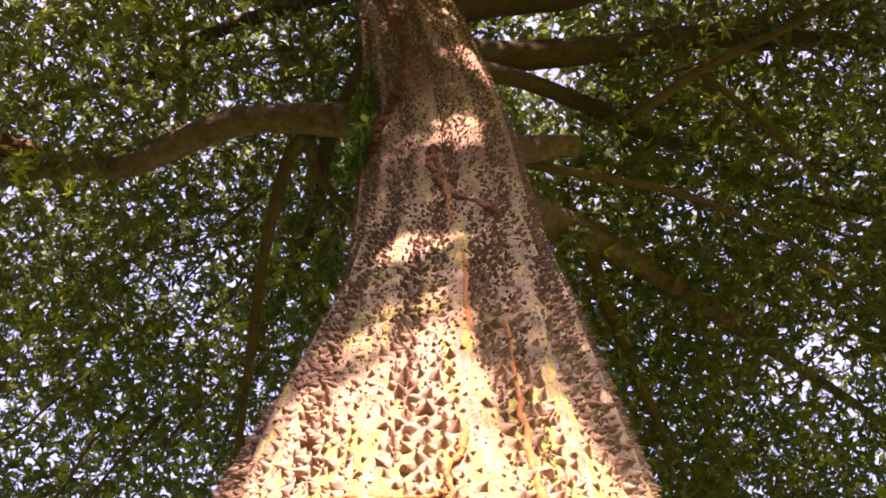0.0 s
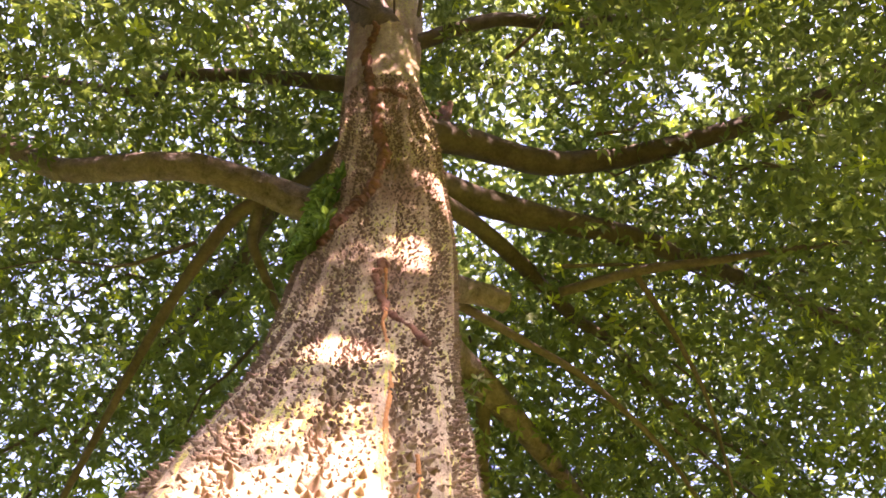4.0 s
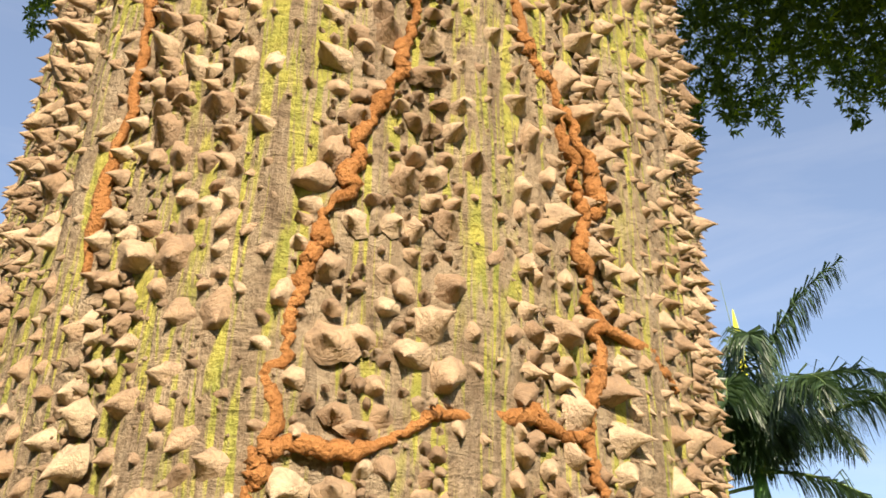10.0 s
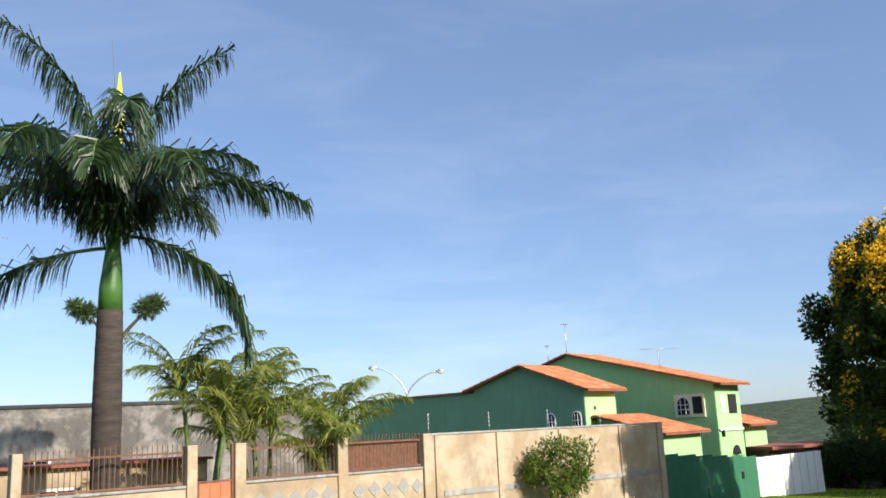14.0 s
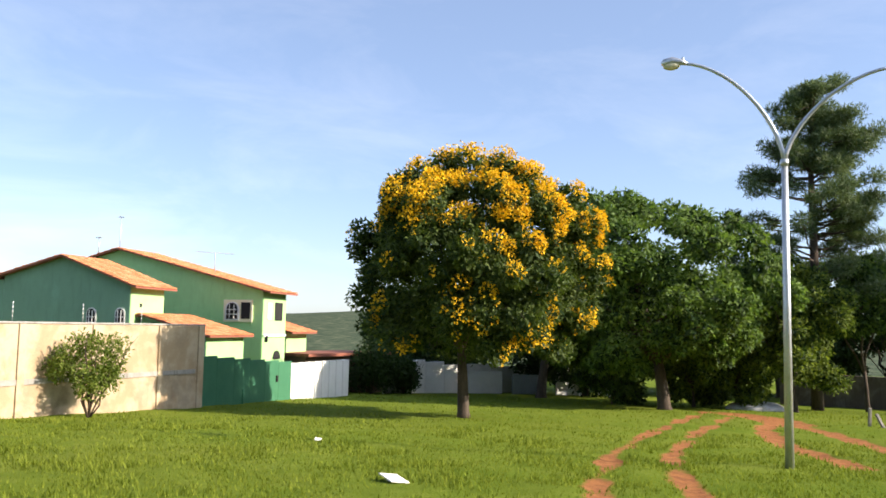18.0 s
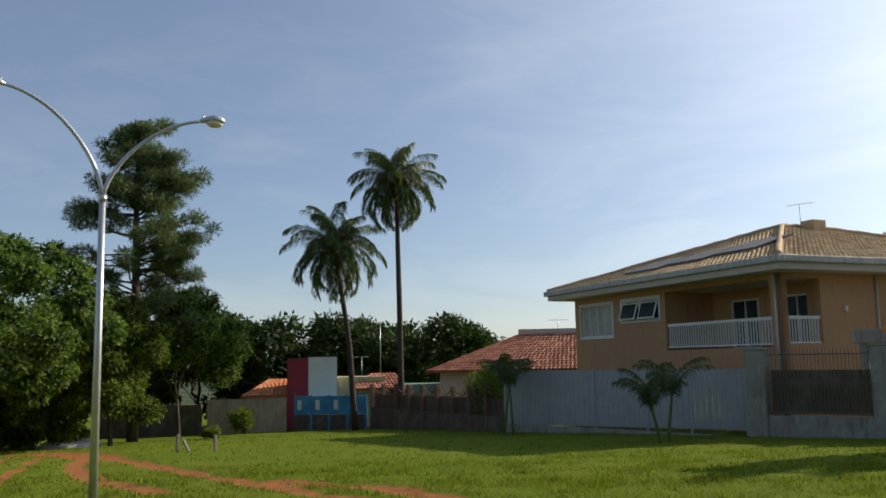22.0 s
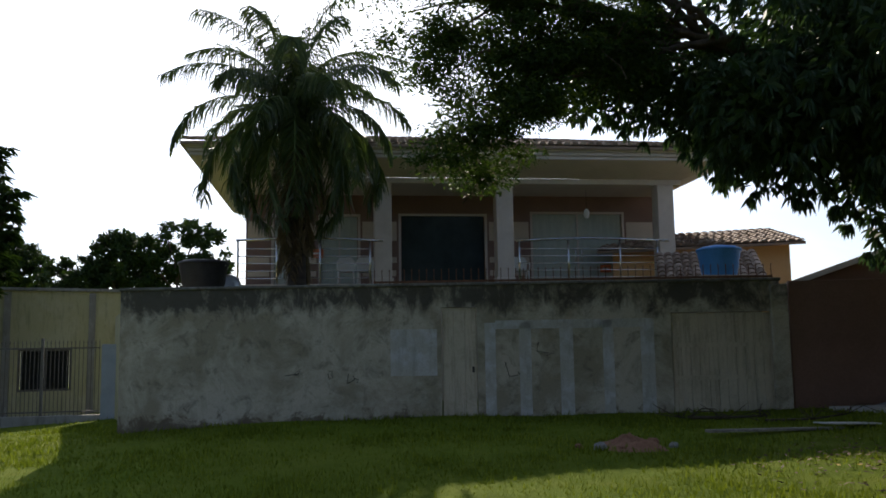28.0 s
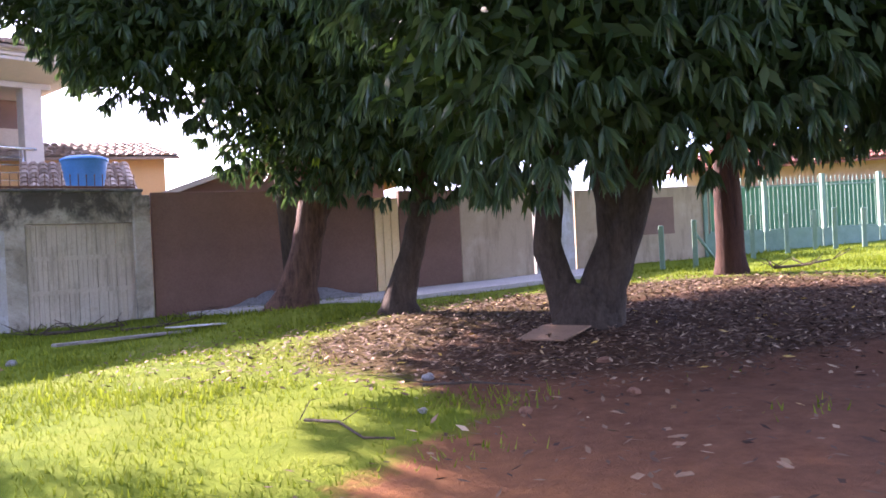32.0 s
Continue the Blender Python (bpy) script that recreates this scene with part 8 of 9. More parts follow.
def green_fence():
    a, b = (-19.4, -12.3), (-26.5, -8.2)
    t = thing("green_iron_fence", "pale green iron bar fence with solid lower panels", "fence", along(a, b), kind="structure")
    L = dist(a, b)
    n = 5
    for i in range(n):
        x0, x1 = L * i / n, L * (i + 1) / n
        slab("post", t, M_fencegreen, x0, x0 + 0.1, 0, 0.1, 0.3, 2.65)
        slab("panel", t, M_fencegreen, x0 + 0.11, x1 - 0.01, 0.03, 0.06, 0.55, 1.25, bevel=0.008)
        bar_row(t, x0 + 0.18, x1 - 0.08, 1.25, 2.5, 0.05, 0.12, M_fencegreen, 0.011, 0.12, (0.02, 0.9))


green_fence()
for x, y, h in ((-16.4, -11.5, 0.95), (-17.0, -11.06, 1.02), (-18.8, -10.7, 1.0), (-20.2, -10.6, 0.95), (-21.0, -10.3, 0.98), (-21.2, -9.9, 1.0), (-21.4, -9.3, 0.95), (-21.6, -8.6, 1.0)):
    p = thing("fence_post", "short green-painted concrete fence post", "post", pose(x, y, g((x, y)), 0, 0, 30), "roadside posts")
    part("post", bm_box(-0.055, 0.055, -0.055, 0.055, -0.1, h, bevel=0.012), M_fencegreen, p)
p = thing("fence_brace", "slanting green brace leaning on a post", "post", pose(-17.0, -11.06, g((-17, -11))))
tube("brace", [(0, 0, 0.75), (-0.75, 0.1, 0.02)], 0.035, M_fencegreen, p, 6)


def back_houses():
    t = thing("ochre_house", "ochre house with a brown tiled roof beyond the wall", "house", along((-6.2, -26.3), (-10.6, -24.6)))
    slab("wall", t, M_ochre, 0, 5.0, 0, 5, 0, 4.25)
    roof_deck(t, [(-0.4, -0.5, 4.2), (5.4, -0.5, 4.2), (4.6, 3, 5.0), (-0.4, 3, 5.0)], M_tile_gy)
    roof_tiles(t, (-0.4, -0.5, 4.22), (5.4, -0.5, 4.22), (-0.4, 3, 5.02), (4.6, 3, 5.02), M_tile_gy)
    s = thing("shed_roof", "brown and white tiled lean-to roof beside the tank", "roof", along((-6.0, -20.6), (-8.2, -20.0)))
    slab("wall", s, M_plaster, 0.1, 2.2, 0.4, 2.5, 0, 2.7)
    roof_deck(s, [(-0.1, 0, 2.72), (2.4, 0, 2.72), (2.4, 2.4, 3.75), (-0.1, 2.4, 3.75)], M_tile_rd)
    roof_tiles(s, (-0.1, 0, 2.74), (2.4, 0, 2.74), (-0.1, 2.4, 3.77), (2.4, 2.4, 3.77), M_tile_gy, 0.2, 0.3, 0.07)
    u = thing("gable_shed", "brown gabled shed with a pale barge board", "shed", along((-8.6, -19.0), (-13.0, -17.4)))
    part("wall", upright([(0, 0), (5, 0), (5, 3.1), (2.8, 3.65), (0, 2.75)], 3.0), M_brown, u)
    roof_deck(u, [(-0.6, -0.25, 2.62), (2.8, -0.25, 3.78), (2.8, 3, 3.78), (-0.6, 3, 2.62)], M_soffit, 0.12)
    roof_deck(u, [(2.85, -0.25, 3.78), (5.6, -0.25, 2.95), (5.6, 3, 2.95), (2.85, 3, 3.78)], M_tile_rd, 0.12)
    v = thing("pink_house", "peach house with a red tiled roof behind the green fence", "house", along((-25.8, -17.0), (-30.5, -8.5)))
    slab("wall", v, M_peach, 0, 10, 1.0, 6, 0, 3.45)
    slab("dado", v, M_gate_gn, -2, 12, 0.7, 0.95, 0, 2.75, "dark green painted lower wall")
    roof_deck(v, [(-0.6, 0.3, 3.4), (10.6, 0.3, 3.4), (9, 4, 4.7), (1.5, 4, 4.7)], M_tile_rd)
    roof_tiles(v, (-0.6, 0.3, 3.42), (10.6, 0.3, 3.42), (1.5, 4, 4.72), (9, 4, 4.72), M_tile_rd)


back_houses()

# ---------------------------------------------------------------- mango trees
M_mango = leaf_mat("mango_leaf", (0.024, 0.062, 0.034), (0.085, 0.145, 0.072), 0.26, 0.40, 0.45)
M_mango_shade = leaf_mat("shaded_mango_leaf", (0.018, 0.045, 0.016), (0.05, 0.09, 0.03), 0.25, 0.5)
M_mango_young = leaf_mat("young_mango_leaf", (0.20, 0.30, 0.03), (0.32, 0.42, 0.05), 0.45)
M_mango_bark = bark_mat("mango_bark", (0.02, 0.014, 0.01), (0.09, 0.066, 0.048), 7, (1, 1, 0.4), 0.8)
M_mango_red = bark_mat("reddish_mango_bark", (0.018, 0.011, 0.008), (0.19, 0.105, 0.07), 11, (1, 1, 0.14), 1.5)

M_mango_deep = bark_mat("deep_red_mango_bark", (0.016, 0.009, 0.007), (0.085, 0.04, 0.027), 8, (1, 1, 0.15), 1.0)


def mango(x, y, crown, trunk, n, seed, label, bark=None, low=None):
    """A mango tree: trunk limbs (lists of points and radii), a dense crown of drooping whorls and an inner mass
    coloured dark for shade.
    """
    z0 = g((x, y))
    t = thing("mango_tree", label, "tree", pose(x, y, z0), "mango trees")
    bark = bark or M_mango_bark
    for i, (pts, rad) in enumerate(trunk):
        p = np.array(pts, float)
        s = np.linspace(0, len(p) - 1, 4 * len(p))
        q = np.stack([np.interp(s, range(len(p)), p[:, c]) for c in range(3)], -1)
        q[1:-1] = (q[:-2] + 2 * q[1:-1] + q[2:]) / 4
        tube("trunk" if i == 0 else "limb", q, np.interp(s, range(len(p)), rad), bark, t, 14, rough=0.05, seed=seed + i)
    r = np.random.default_rng(seed)
    b = np.array(crown)
    w = b[:, 3] * b[:, 4]
    n = int(n * 1.25)
    k = r.choice(len(b), n, p=w / w.sum())
    d = unit(r.normal(0, 1, (n, 3)))
    pos = b[k, :3] + d * b[k, 3:6] * (1 - 0.28 * r.random((n, 1)) ** 2)
    keep = np.ones(n, bool)
    for c in b:
        keep &= (((pos - c[:3]) / (c[3:6] * 0.8)) ** 2).sum(1) > 1
    keep &= pos[:, 2] > 1.0
    pos, d = pos[keep] - np.array([0, 0, 0.2]), d[keep]
    out = unit(d + np.array([0, 0, -0.25]) + r.normal(0, 0.3, d.shape))
    young = r.random(len(pos)) < 0.012
    put("foliage", quads("foliage", rosettes(pos[~young], out[~young], 17, 0.25, 0.042, 0.85, seed), M_mango), t)
    if young.any():
        put("young_foliage", quads("young_foliage", rosettes(pos[young], out[young], 9, 0.2, 0.055, 0.9, seed + 1), M_mango_young), t, "bright young leaves")
    # inner leaves take a darker colour, for the shade within the crown
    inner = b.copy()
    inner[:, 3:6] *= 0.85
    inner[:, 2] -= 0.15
    put("inner_foliage", quads("inner_foliage", cloud(inner, int(n * 13), 0.24, 0.075, 0.6, 0.75, seed + 2), M_mango_shade), t)
    tw = branches([tr[0][-1] for tr in trunk[1:]] or [trunk[0][0][-1]], [tuple(c[:3]) for c in b], 0.07, seed)
    tagged(tubes("twig_mass", tw, bark, t), kind="stuff")
    return t


# this crown's last five clumps are added to cast shade on the soil
mango(-8.7, -13.9, [(0.3, 0.9, 3.7, 1.8, 1.9, 1.6), (1.7, 1.2, 4.8, 2.0, 2.2, 1.7), (-0.6, 1.6, 4.0, 2.3, 2.2, 2.0), (3.0, 0.8, 4.5, 1.3, 1.5, 1.1), (3.6, 0.9, 4.5, 0.8, 0.8, 0.75), (3.4, 0.9, 4.9, 1.0, 1.0, 0.8), (0.2, 0.0, 6.0, 3.0, 3.0, 2.4), (1.6, 0.5, 6.6, 2.3, 2.6, 2.0), (-2.0, 0.8, 5.5, 2.6, 2.6, 2.2), (5.0, -1.8, 6.2, 1.2, 1.2, 0.9), (3.7, -0.4, 5.1, 0.9, 0.9, 0.8), (4.1, -1.1, 5.7, 1.2, 1.2, 0.95), (3.0, -0.3, 5.4, 1.2, 1.2, 1.0), (2.8, -1.6, 5.0, 0.9, 0.9, 0.8)],
      [([(0.1, -0.05, -0.2), (0.06, 0, 0.12), (0.0, 0.04, 0.4), (-0.12, 0.12, 1.0), (-0.28, 0.26, 1.9), (-0.3, 0.4, 3.4)], [0.62, 0.42, 0.33, 0.28, 0.27, 0.2]), ([(-0.2, 0.2, 1.4), (-0.6, 0.35, 2.1), (-1.3, 0.6, 3.4)], [0.18, 0.16, 0.1])], 2700, 41, "old mango tree with a reddish trunk and dense drooping leaves", M_mango_red)
mango(-9.05, -11.4, [(0.2, 0.9, 3.5, 2.0, 1.8, 1.6), (-1.6, 0.4, 3.8, 2.2, 2.0, 1.8), (0.6, 0.6, 5.2, 2.6, 2.4, 2.0), (-2.2, 0.2, 5.6, 2.8, 2.6, 2.4)],
      [([(0.04, 0, -0.15), (0.0, 0, 0.25), (-0.16, 0.13, 0.9), (-0.32, 0.28, 1.7), (-0.42, 0.38, 3.2)], [0.42, 0.25, 0.2, 0.18, 0.13])], 1600, 42, "slender dark-trunked mango tree with low foliage")
mango(-8.75, -7.3, [(2.6, 1.7, 3.2, 1.7, 1.6, 1.5), (1.4, 2.6, 3.0, 1.5, 1.4, 1.2), (0.6, 0.6, 3.9, 2.2, 2.2, 1.5), (3.0, 1.2, 5.0, 2.2, 2.2, 2.0), (-0.9, 2.4, 3.5, 1.8, 1.6, 1.4), (0.6, 2.0, 5.6, 3.0, 2.6, 2.2), (-2.4, 1.6, 4.6, 2.4, 2.4, 2.0), (-1.0, -0.6, 4.9, 2.6, 2.4, 1.8), (0.3, 3.4, 3.05, 1.3, 1.2, 0.95), (-0.3, 4.5, 3.1, 1.3, 1.2, 0.95)],
      [([(0, 0, -0.15), (0.0, 0, 0.1), (0.0, 0.0, 0.3), (-0.04, 0.04, 0.5)], [0.52, 0.43, 0.37, 0.3]), ([(0.11, -0.13, 0.05), (0.2, -0.24, 0.55), (0.30, -0.36, 1.0), (0.25, -0.30, 1.6), (0.3, -0.3, 2.6)], [0.27, 0.19, 0.18, 0.165, 0.13]), ([(-0.08, 0.09, 0.05), (-0.13, 0.15, 0.5), (-0.27, 0.32, 1.05), (-0.42, 0.5, 1.8), (-0.55, 0.6, 3.0)], [0.33, 0.29, 0.26, 0.23, 0.17]), ([(-0.22, 0.26, 0.85), (-0.15, 0.3, 1.5), (0.05, 0.25, 2.3), (0.1, 0.2, 3.2)], [0.2, 0.17, 0.14, 0.11])], 3300, 43, "forked mango tree spreading low leafy boughs over bare soil")
mango(-15.3, -9.2, [(0, 0.6, 4.6, 2.6, 2.4, 1.6), (-2.4, 1.6, 4.2, 2.6, 2.2, 1.6), (-0.6, 3.2, 4.4, 2.4, 2.2, 1.6), (-2.5, 0.5, 6.0, 3.2, 3.0, 2.2)],
      [([(0, 0, -0.15), (0, 0, 0.3), (0.05, 0, 1.5), (0.1, 0.05, 2.8), (0.0, 0.2, 4.2)], [0.36, 0.27, 0.25, 0.23, 0.18])], 1300, 44, "thick straight-trunked mango tree near the roadside", M_mango_deep)


# ---------------------------------------------------------------- palm, dracaena and feathery tree by the walls
def skirt_palm(x, y):
    t = queen_palm(x, y, 6.8, (0.08, 0.0), 3.2, 5, 10, 0.2)
    r = np.random.default_rng(77)
    for i in range(34):
        add_frond(t, M_dry, M_twig, 0.02, name="dry_frond", root=(0.06, 0, 6.6 - 2.4 * (i / 34)), yaw=i * 137.5, lift=-62 - r.uniform(0, 18), length=r.uniform(1.0, 1.65), curl=22, pairs=34, leaf=0.45, width=0.04, hang=0.8, seed=900 + i, plume=0.25)
    t["label"] = "stout palm with feathery drooping leaves and a shaggy dry skirt"
    return t


skirt_palm(2.55, -20.3)


def dracaena(x, y):
    t = thing("dracaena_tree", "tall many-headed dracaena with dark strap leaves", "tree", pose(x, y, g((x, y))))
    r = np.random.default_rng(9)
    side, deep = np.array([-0.888, -0.458, 0]), np.array([0.458, -0.888, 0])
    pos = []
    for i, (o, h) in enumerate(((-1.6, 7.3), (-0.55, 7.65), (1.4, 7.5), (1.95, 6.1), (-1.95, 6.1), (-1.7, 5.0), (1.75, 5.1), (0.1, 6.4), (0.75, 5.6), (-0.75, 5.3), (1.15, 4.3), (-1.1, 4.1), (0.0, 3.6), (0.55, 2.9), (-0.4, 2.9), (0.2, 4.7), (-0.9, 6.4), (1.0, 6.4))):
        e = side * o * 0.84 + deep * r.uniform(-0.8, 0.8) + np.array([0, 0, h + 1.2])
        tube("stem", bend((0.12 * o, 0.08 * math.sin(i), -0.1), e, 0.2, 7, 0.06, i), np.linspace(0.11, 0.045, 7), M_dark_bark, t, 8)
        for k in range(20):
            pos.append(e - np.array([0, 0, 0.075 * k]) + r.normal(0, 0.15, 3))
    for _ in range(420):
        h = r.uniform(2.5, 7.4)
        w = np.interp(h, [2.2, 4, 5.5, 7], [0.6, 1.0, 1.4, 1.2])
        pos.append(side * r.uniform(-w, w) + deep * r.uniform(-0.9, 0.9) + np.array([0, 0, h]))
    pos = np.array(pos)
    put("foliage", quads("foliage", rosettes(pos, np.tile([0, 0, 1.0], (len(pos), 1)), 22, 0.50, 0.06, 0.6, 9), M_far_leaf), t)


dracaena(14.0, -27.15)


M_feather = leaf_mat("feathery_leaf", (0.018, 0.042, 0.012), (0.07, 0.11, 0.025), 0.35)


def feather_tree():
    """A fine-leaved tree whose long boughs reach over the wall."""
    bx, by = -9.1, -14.6
    t = thing("feathery_tree", "fine-leaved tree with dark spreading boughs over the wall", "tree", pose(bx, by, g((bx, by))))
    r = np.random.default_rng(15)
    tube("trunk", [(0, 0, -0.2), (0.2, 0, 2.5), (1.3, 0.2, 4.6), (3.0, 0.6, 5.6), (4.3, 0.9, 6.0)], [0.2, 0.18, 0.15, 0.12, 0.09], M_dark_bark, t, 10)
    tips = [(9.1, 0.9, 6.4), (8.6, 1.0, 5.3), (8.2, 1.1, 4.4), (7.6, 1.1, 5.0), (6.9, 1.1, 5.6), (5.9, 1.3, 6.0), (7.5, 0.9, 7.0), (6.3, 1.0, 5.0), (9.0, 0.8, 7.3), (7.9, 1.6, 7.9), (5.3, 1.8, 7.4), (8.4, 0.9, 4.0), (8.8, 1.1, 5.9)]
    blobs = []
    for i, e in enumerate(tips):
        p = bend((3.4 + 0.1 * i, 0.7, 5.7 + 0.04 * i), e, 0.5, 9, 0.12, i)
        tube("bough", p, np.linspace(0.07, 0.012, 9), M_dark_bark, t, 7)
        for k in range(3 if e[0] > 7.7 else 6, 9):
            for _ in range(4 if e[0] > 7.7 else 1):
                s = r.uniform(0.22, 0.50) * (1.25 if k > 5 else 0.9)
                q = p[k] + r.normal(0, 0.30, 3)
                blobs.append((*q, s * 1.2, s * 1.2, s * 0.6))
    tw = [(bend(np.array(b[:3]) + r.normal(0, 0.3, 3), b[:3], 0.05, 4, 0.04, i), [0.012, 0.01, 0.008, 0.004], 4) for i, b in enumerate(blobs)]
    tagged(tubes("twig_mass", tw, M_dark_bark, t), kind="stuff")
    put("foliage", quads("foliage", cloud(blobs, 82000, 0.09, 0.032, 0.2, 0.95, 15, 0.5), M_feather), t)


feather_tree()

# ---------------------------------------------------------------- ground clutter
def pavement():
    t = thing("pavement", "worn concrete pavement along the brown wall", "pavement", kind="structure")
    out = [(-7.4, -15.75), (-13.6, -14.1), (-16.6, -13.4), (-15.2, -11.9), (-10.2, -12.9), (-7.8, -14.4)]
    bm = bmesh.new()
    c = np.mean(out, 0)
    ring = [bm.verts.new((x, y, g((x, y)) + 0.07)) for x, y in out]
    mid = bm.verts.new((c[0], c[1], g(c) + 0.07))
    low = [bm.verts.new((x, y, g((x, y)) - 0.15)) for x, y in out]
    n = len(out)
    for i in range(n):
        bm.faces.new((ring[i], ring[(i + 1) % n], mid))
        bm.faces.new((ring[i], low[i], low[(i + 1) % n], ring[(i + 1) % n]))
    bmesh.ops.recalc_face_normals(bm, faces=bm.faces)
    part("slab", bm, M_pave, t)


pavement()


def mound(name, label, x, y, rx, ry, h, mat, seed, category="heap"):
    """A low loose heap whose rim runs out into the ground."""
    t = thing(name, label, category, pose(x, y, g((x, y)), 0, 0, seed * 37 % 180))
    rings, sides = 16, 40
    V, F = [], []
    for i in range(rings + 1):
        for k in range(sides):
            a, f = TAU * k / sides, i / rings
            d = Vector((math.cos(a) * f, math.sin(a) * f, seed))
            edge = 1 + 0.28 * noise.noise(Vector((math.cos(a) * 1.6, math.sin(a) * 1.6, seed)))
            z = h * (1 - f * f) ** 1.4 * (1 + 0.6 * noise.noise(d * 3)) + h * 0.35 * (1 - f) ** 0.5 * noise.noise(d * 9) - 0.05 * f
            V.append((rx * edge * d.x, ry * edge * d.y, z))
    for i in range(rings):
        for k in range(sides):
            F.append((i * sides + k, (i + 1) * sides + k, (i + 1) * sides + (k + 1) % sides, i * sides + (k + 1) % sides))
    put("heap_body", mesh_of("heap_body", V, F, mat, True), t)
    return t


M_straw = mottled("dry_straw", (0.42, 0.26, 0.12), (0.66, 0.46, 0.26), 9, 0.95, 60, 0.9, 0.03)
M_soil = mottled("loose_red_soil", (0.16, 0.075, 0.045), (0.34, 0.18, 0.115), 6, 0.95, 40, 0.9, 0.03)
M_gravel = mottled("grey_gravel", (0.16, 0.16, 0.16), (0.36, 0.36, 0.36), 20, 0.95, 80, 0.9, 0.03)
mound("straw_heap", "tan heap of dry cut straw in the grass", 10.6, 12.5, 0.7, 0.25, 0.09, M_straw, 1)
mound("straw_heap", "small tan tuft of dry straw", 9.7, 12.6, 0.24, 0.18, 0.12, M_straw, 2)
mound("soil_heap", "low heap of red soil and rubble in the grass", -2.9, -12.1, 0.75, 0.42, 0.13, M_soil, 3)
mound("gravel_heap", "low grey gravel heap in front of the brown wall", -9.4, -15.1, 1.6, 0.5, 0.3, M_gravel, 4)


def clod(x, y, size, seed, mat, label):
    t = thing("stone", label, "stone", pose(x, y, g((x, y)), 0, 0, seed * 50))
    bm = bmesh.new()
    bmesh.ops.create_icosphere(bm, subdivisions=2, radius=size)
    for v in bm.verts:
        v.co *= 1 + 0.35 * noise.noise(v.co * (1.3 / size) + Vector((seed, 3, 1)))
        v.co.z = v.co.z * 0.65 + size * 0.3
    part("lump", bm, mat, t)


for k, (x, y, size) in enumerate(((-2.45, -12.0, 0.09), (-2.7, -11.85, 0.06), (-3.2, -12.2, 0.1), (-3.4, -11.9, 0.07), (-2.95, -11.75, 0.05), (-2.2, -12.15, 0.06), (-5.6, -6.6, 0.06), (-5.1, -4.9, 0.05), (-6.9, -5.6, 0.07), (-4.7, -5.6, 0.04), (-6.0, -4.6, 0.05), (-7.6, -4.8, 0.06))):
    clod(x, y, size, k, M_soil if k % 3 else M_gravel, "small rough lump of soil" if k % 3 else "small grey stone on the ground")


def board(name, label, x, y, w, l, turn, mat, tilt=3, thick=0.02):
    t = thing(name, label, "board", pose(x, y, g((x, y)) + 0.05, tilt, -tilt, turn))
    part("sheet", bm_box(-w / 2, w / 2, -l / 2, l / 2, -thick / 2, thick / 2, bevel=0.004), mat, t)
    return t


sheet = board("cardboard_sheet", "flattened brown cardboard sheet on the soil", -7.95, -7.15, 0.62, 0.7, 25, M_card, 6)
sheet.matrix_world = pose(-7.95, -7.15, g((-7.95, -7.15)) + 0.06, 7, 0, 105)
board("pale_board", "pale board lying in sunlit grass", -6.4, -13.2, 0.9, 0.35, 10, M_patch, 2)
board("plank", "long weathered plank lying in the grass", -5.2, -12.9, 2.2, 0.14, 12, M_timber, 1, 0.04)
board("pale_litter", "crumpled pale plastic sheet in the grass", 12.0, 4.6, 0.4, 0.3, 50, M_white, 8)
board("pale_litter", "small white scrap of plastic in the grass", 16.6, 8.2, 0.16, 0.14, 20, M_white, 8)


def stick(name, label, pts, rad, twigs=0, seed=0, mat=M_dark_bark):
    """A dead branch lying on the ground, with thin side twigs."""
    x, y = pts[0]
    z0 = g((x, y))
    t = thing(name, label, "branch", pose(x, y, z0), "fallen branches")
    r = np.random.default_rng(seed)
    p = [(a - x, b - y, g((a, b)) - z0 + rad + r.uniform(0, 0.05)) for a, b in pts]
    tube("stem", p, np.linspace(rad, rad * 0.5, len(p)), mat, t, 7, rough=0.08)
    for i in range(twigs):
        q = np.array(p[r.integers(len(p))]) + r.normal(0, 0.06, 3) * (1, 1, 0)
        a = r.uniform(0, TAU)
        L = r.uniform(0.25, 0.6)
        tube("twig", [q, q + np.array([math.cos(a) * L * 0.5, math.sin(a) * L * 0.5, r.uniform(0.02, 0.16)]), q + np.array([math.cos(a) * L, math.sin(a) * L, r.uniform(0.0, 0.22)])], [rad * 0.35, rad * 0.28, rad * 0.15], mat, t, 5)


stick("dead_branch", "bare grey fallen branch on trodden soil", [(-3.94, -6.06), (-4.0, -5.7), (-3.93, -5.3), (-3.95, -4.98)], 0.013, 2, 1)
stick("dead_branch", "tangled dry brushwood lying in the grass", [(-4.6, -15.0), (-5.2, -14.8), (-5.8, -14.6)], 0.03, 16, 2)
stick("dead_branch", "tangled dry brushwood near the mango trunk", [(-5.6, -14.3), (-6.3, -14.1), (-6.9, -14.2)], 0.022, 14, 3)
stick("dead_branch", "pale dry brushwood by the roadside posts", [(-15.6, -8.5), (-16.3, -8.3), (-17.2, -8.2)], 0.03, 14, 4)
stick("dead_branch", "thin crooked stick among dry leaves", [(-5.2, -6.2), (-5.5, -5.9), (-5.7, -5.4)], 0.014, 3, 5)
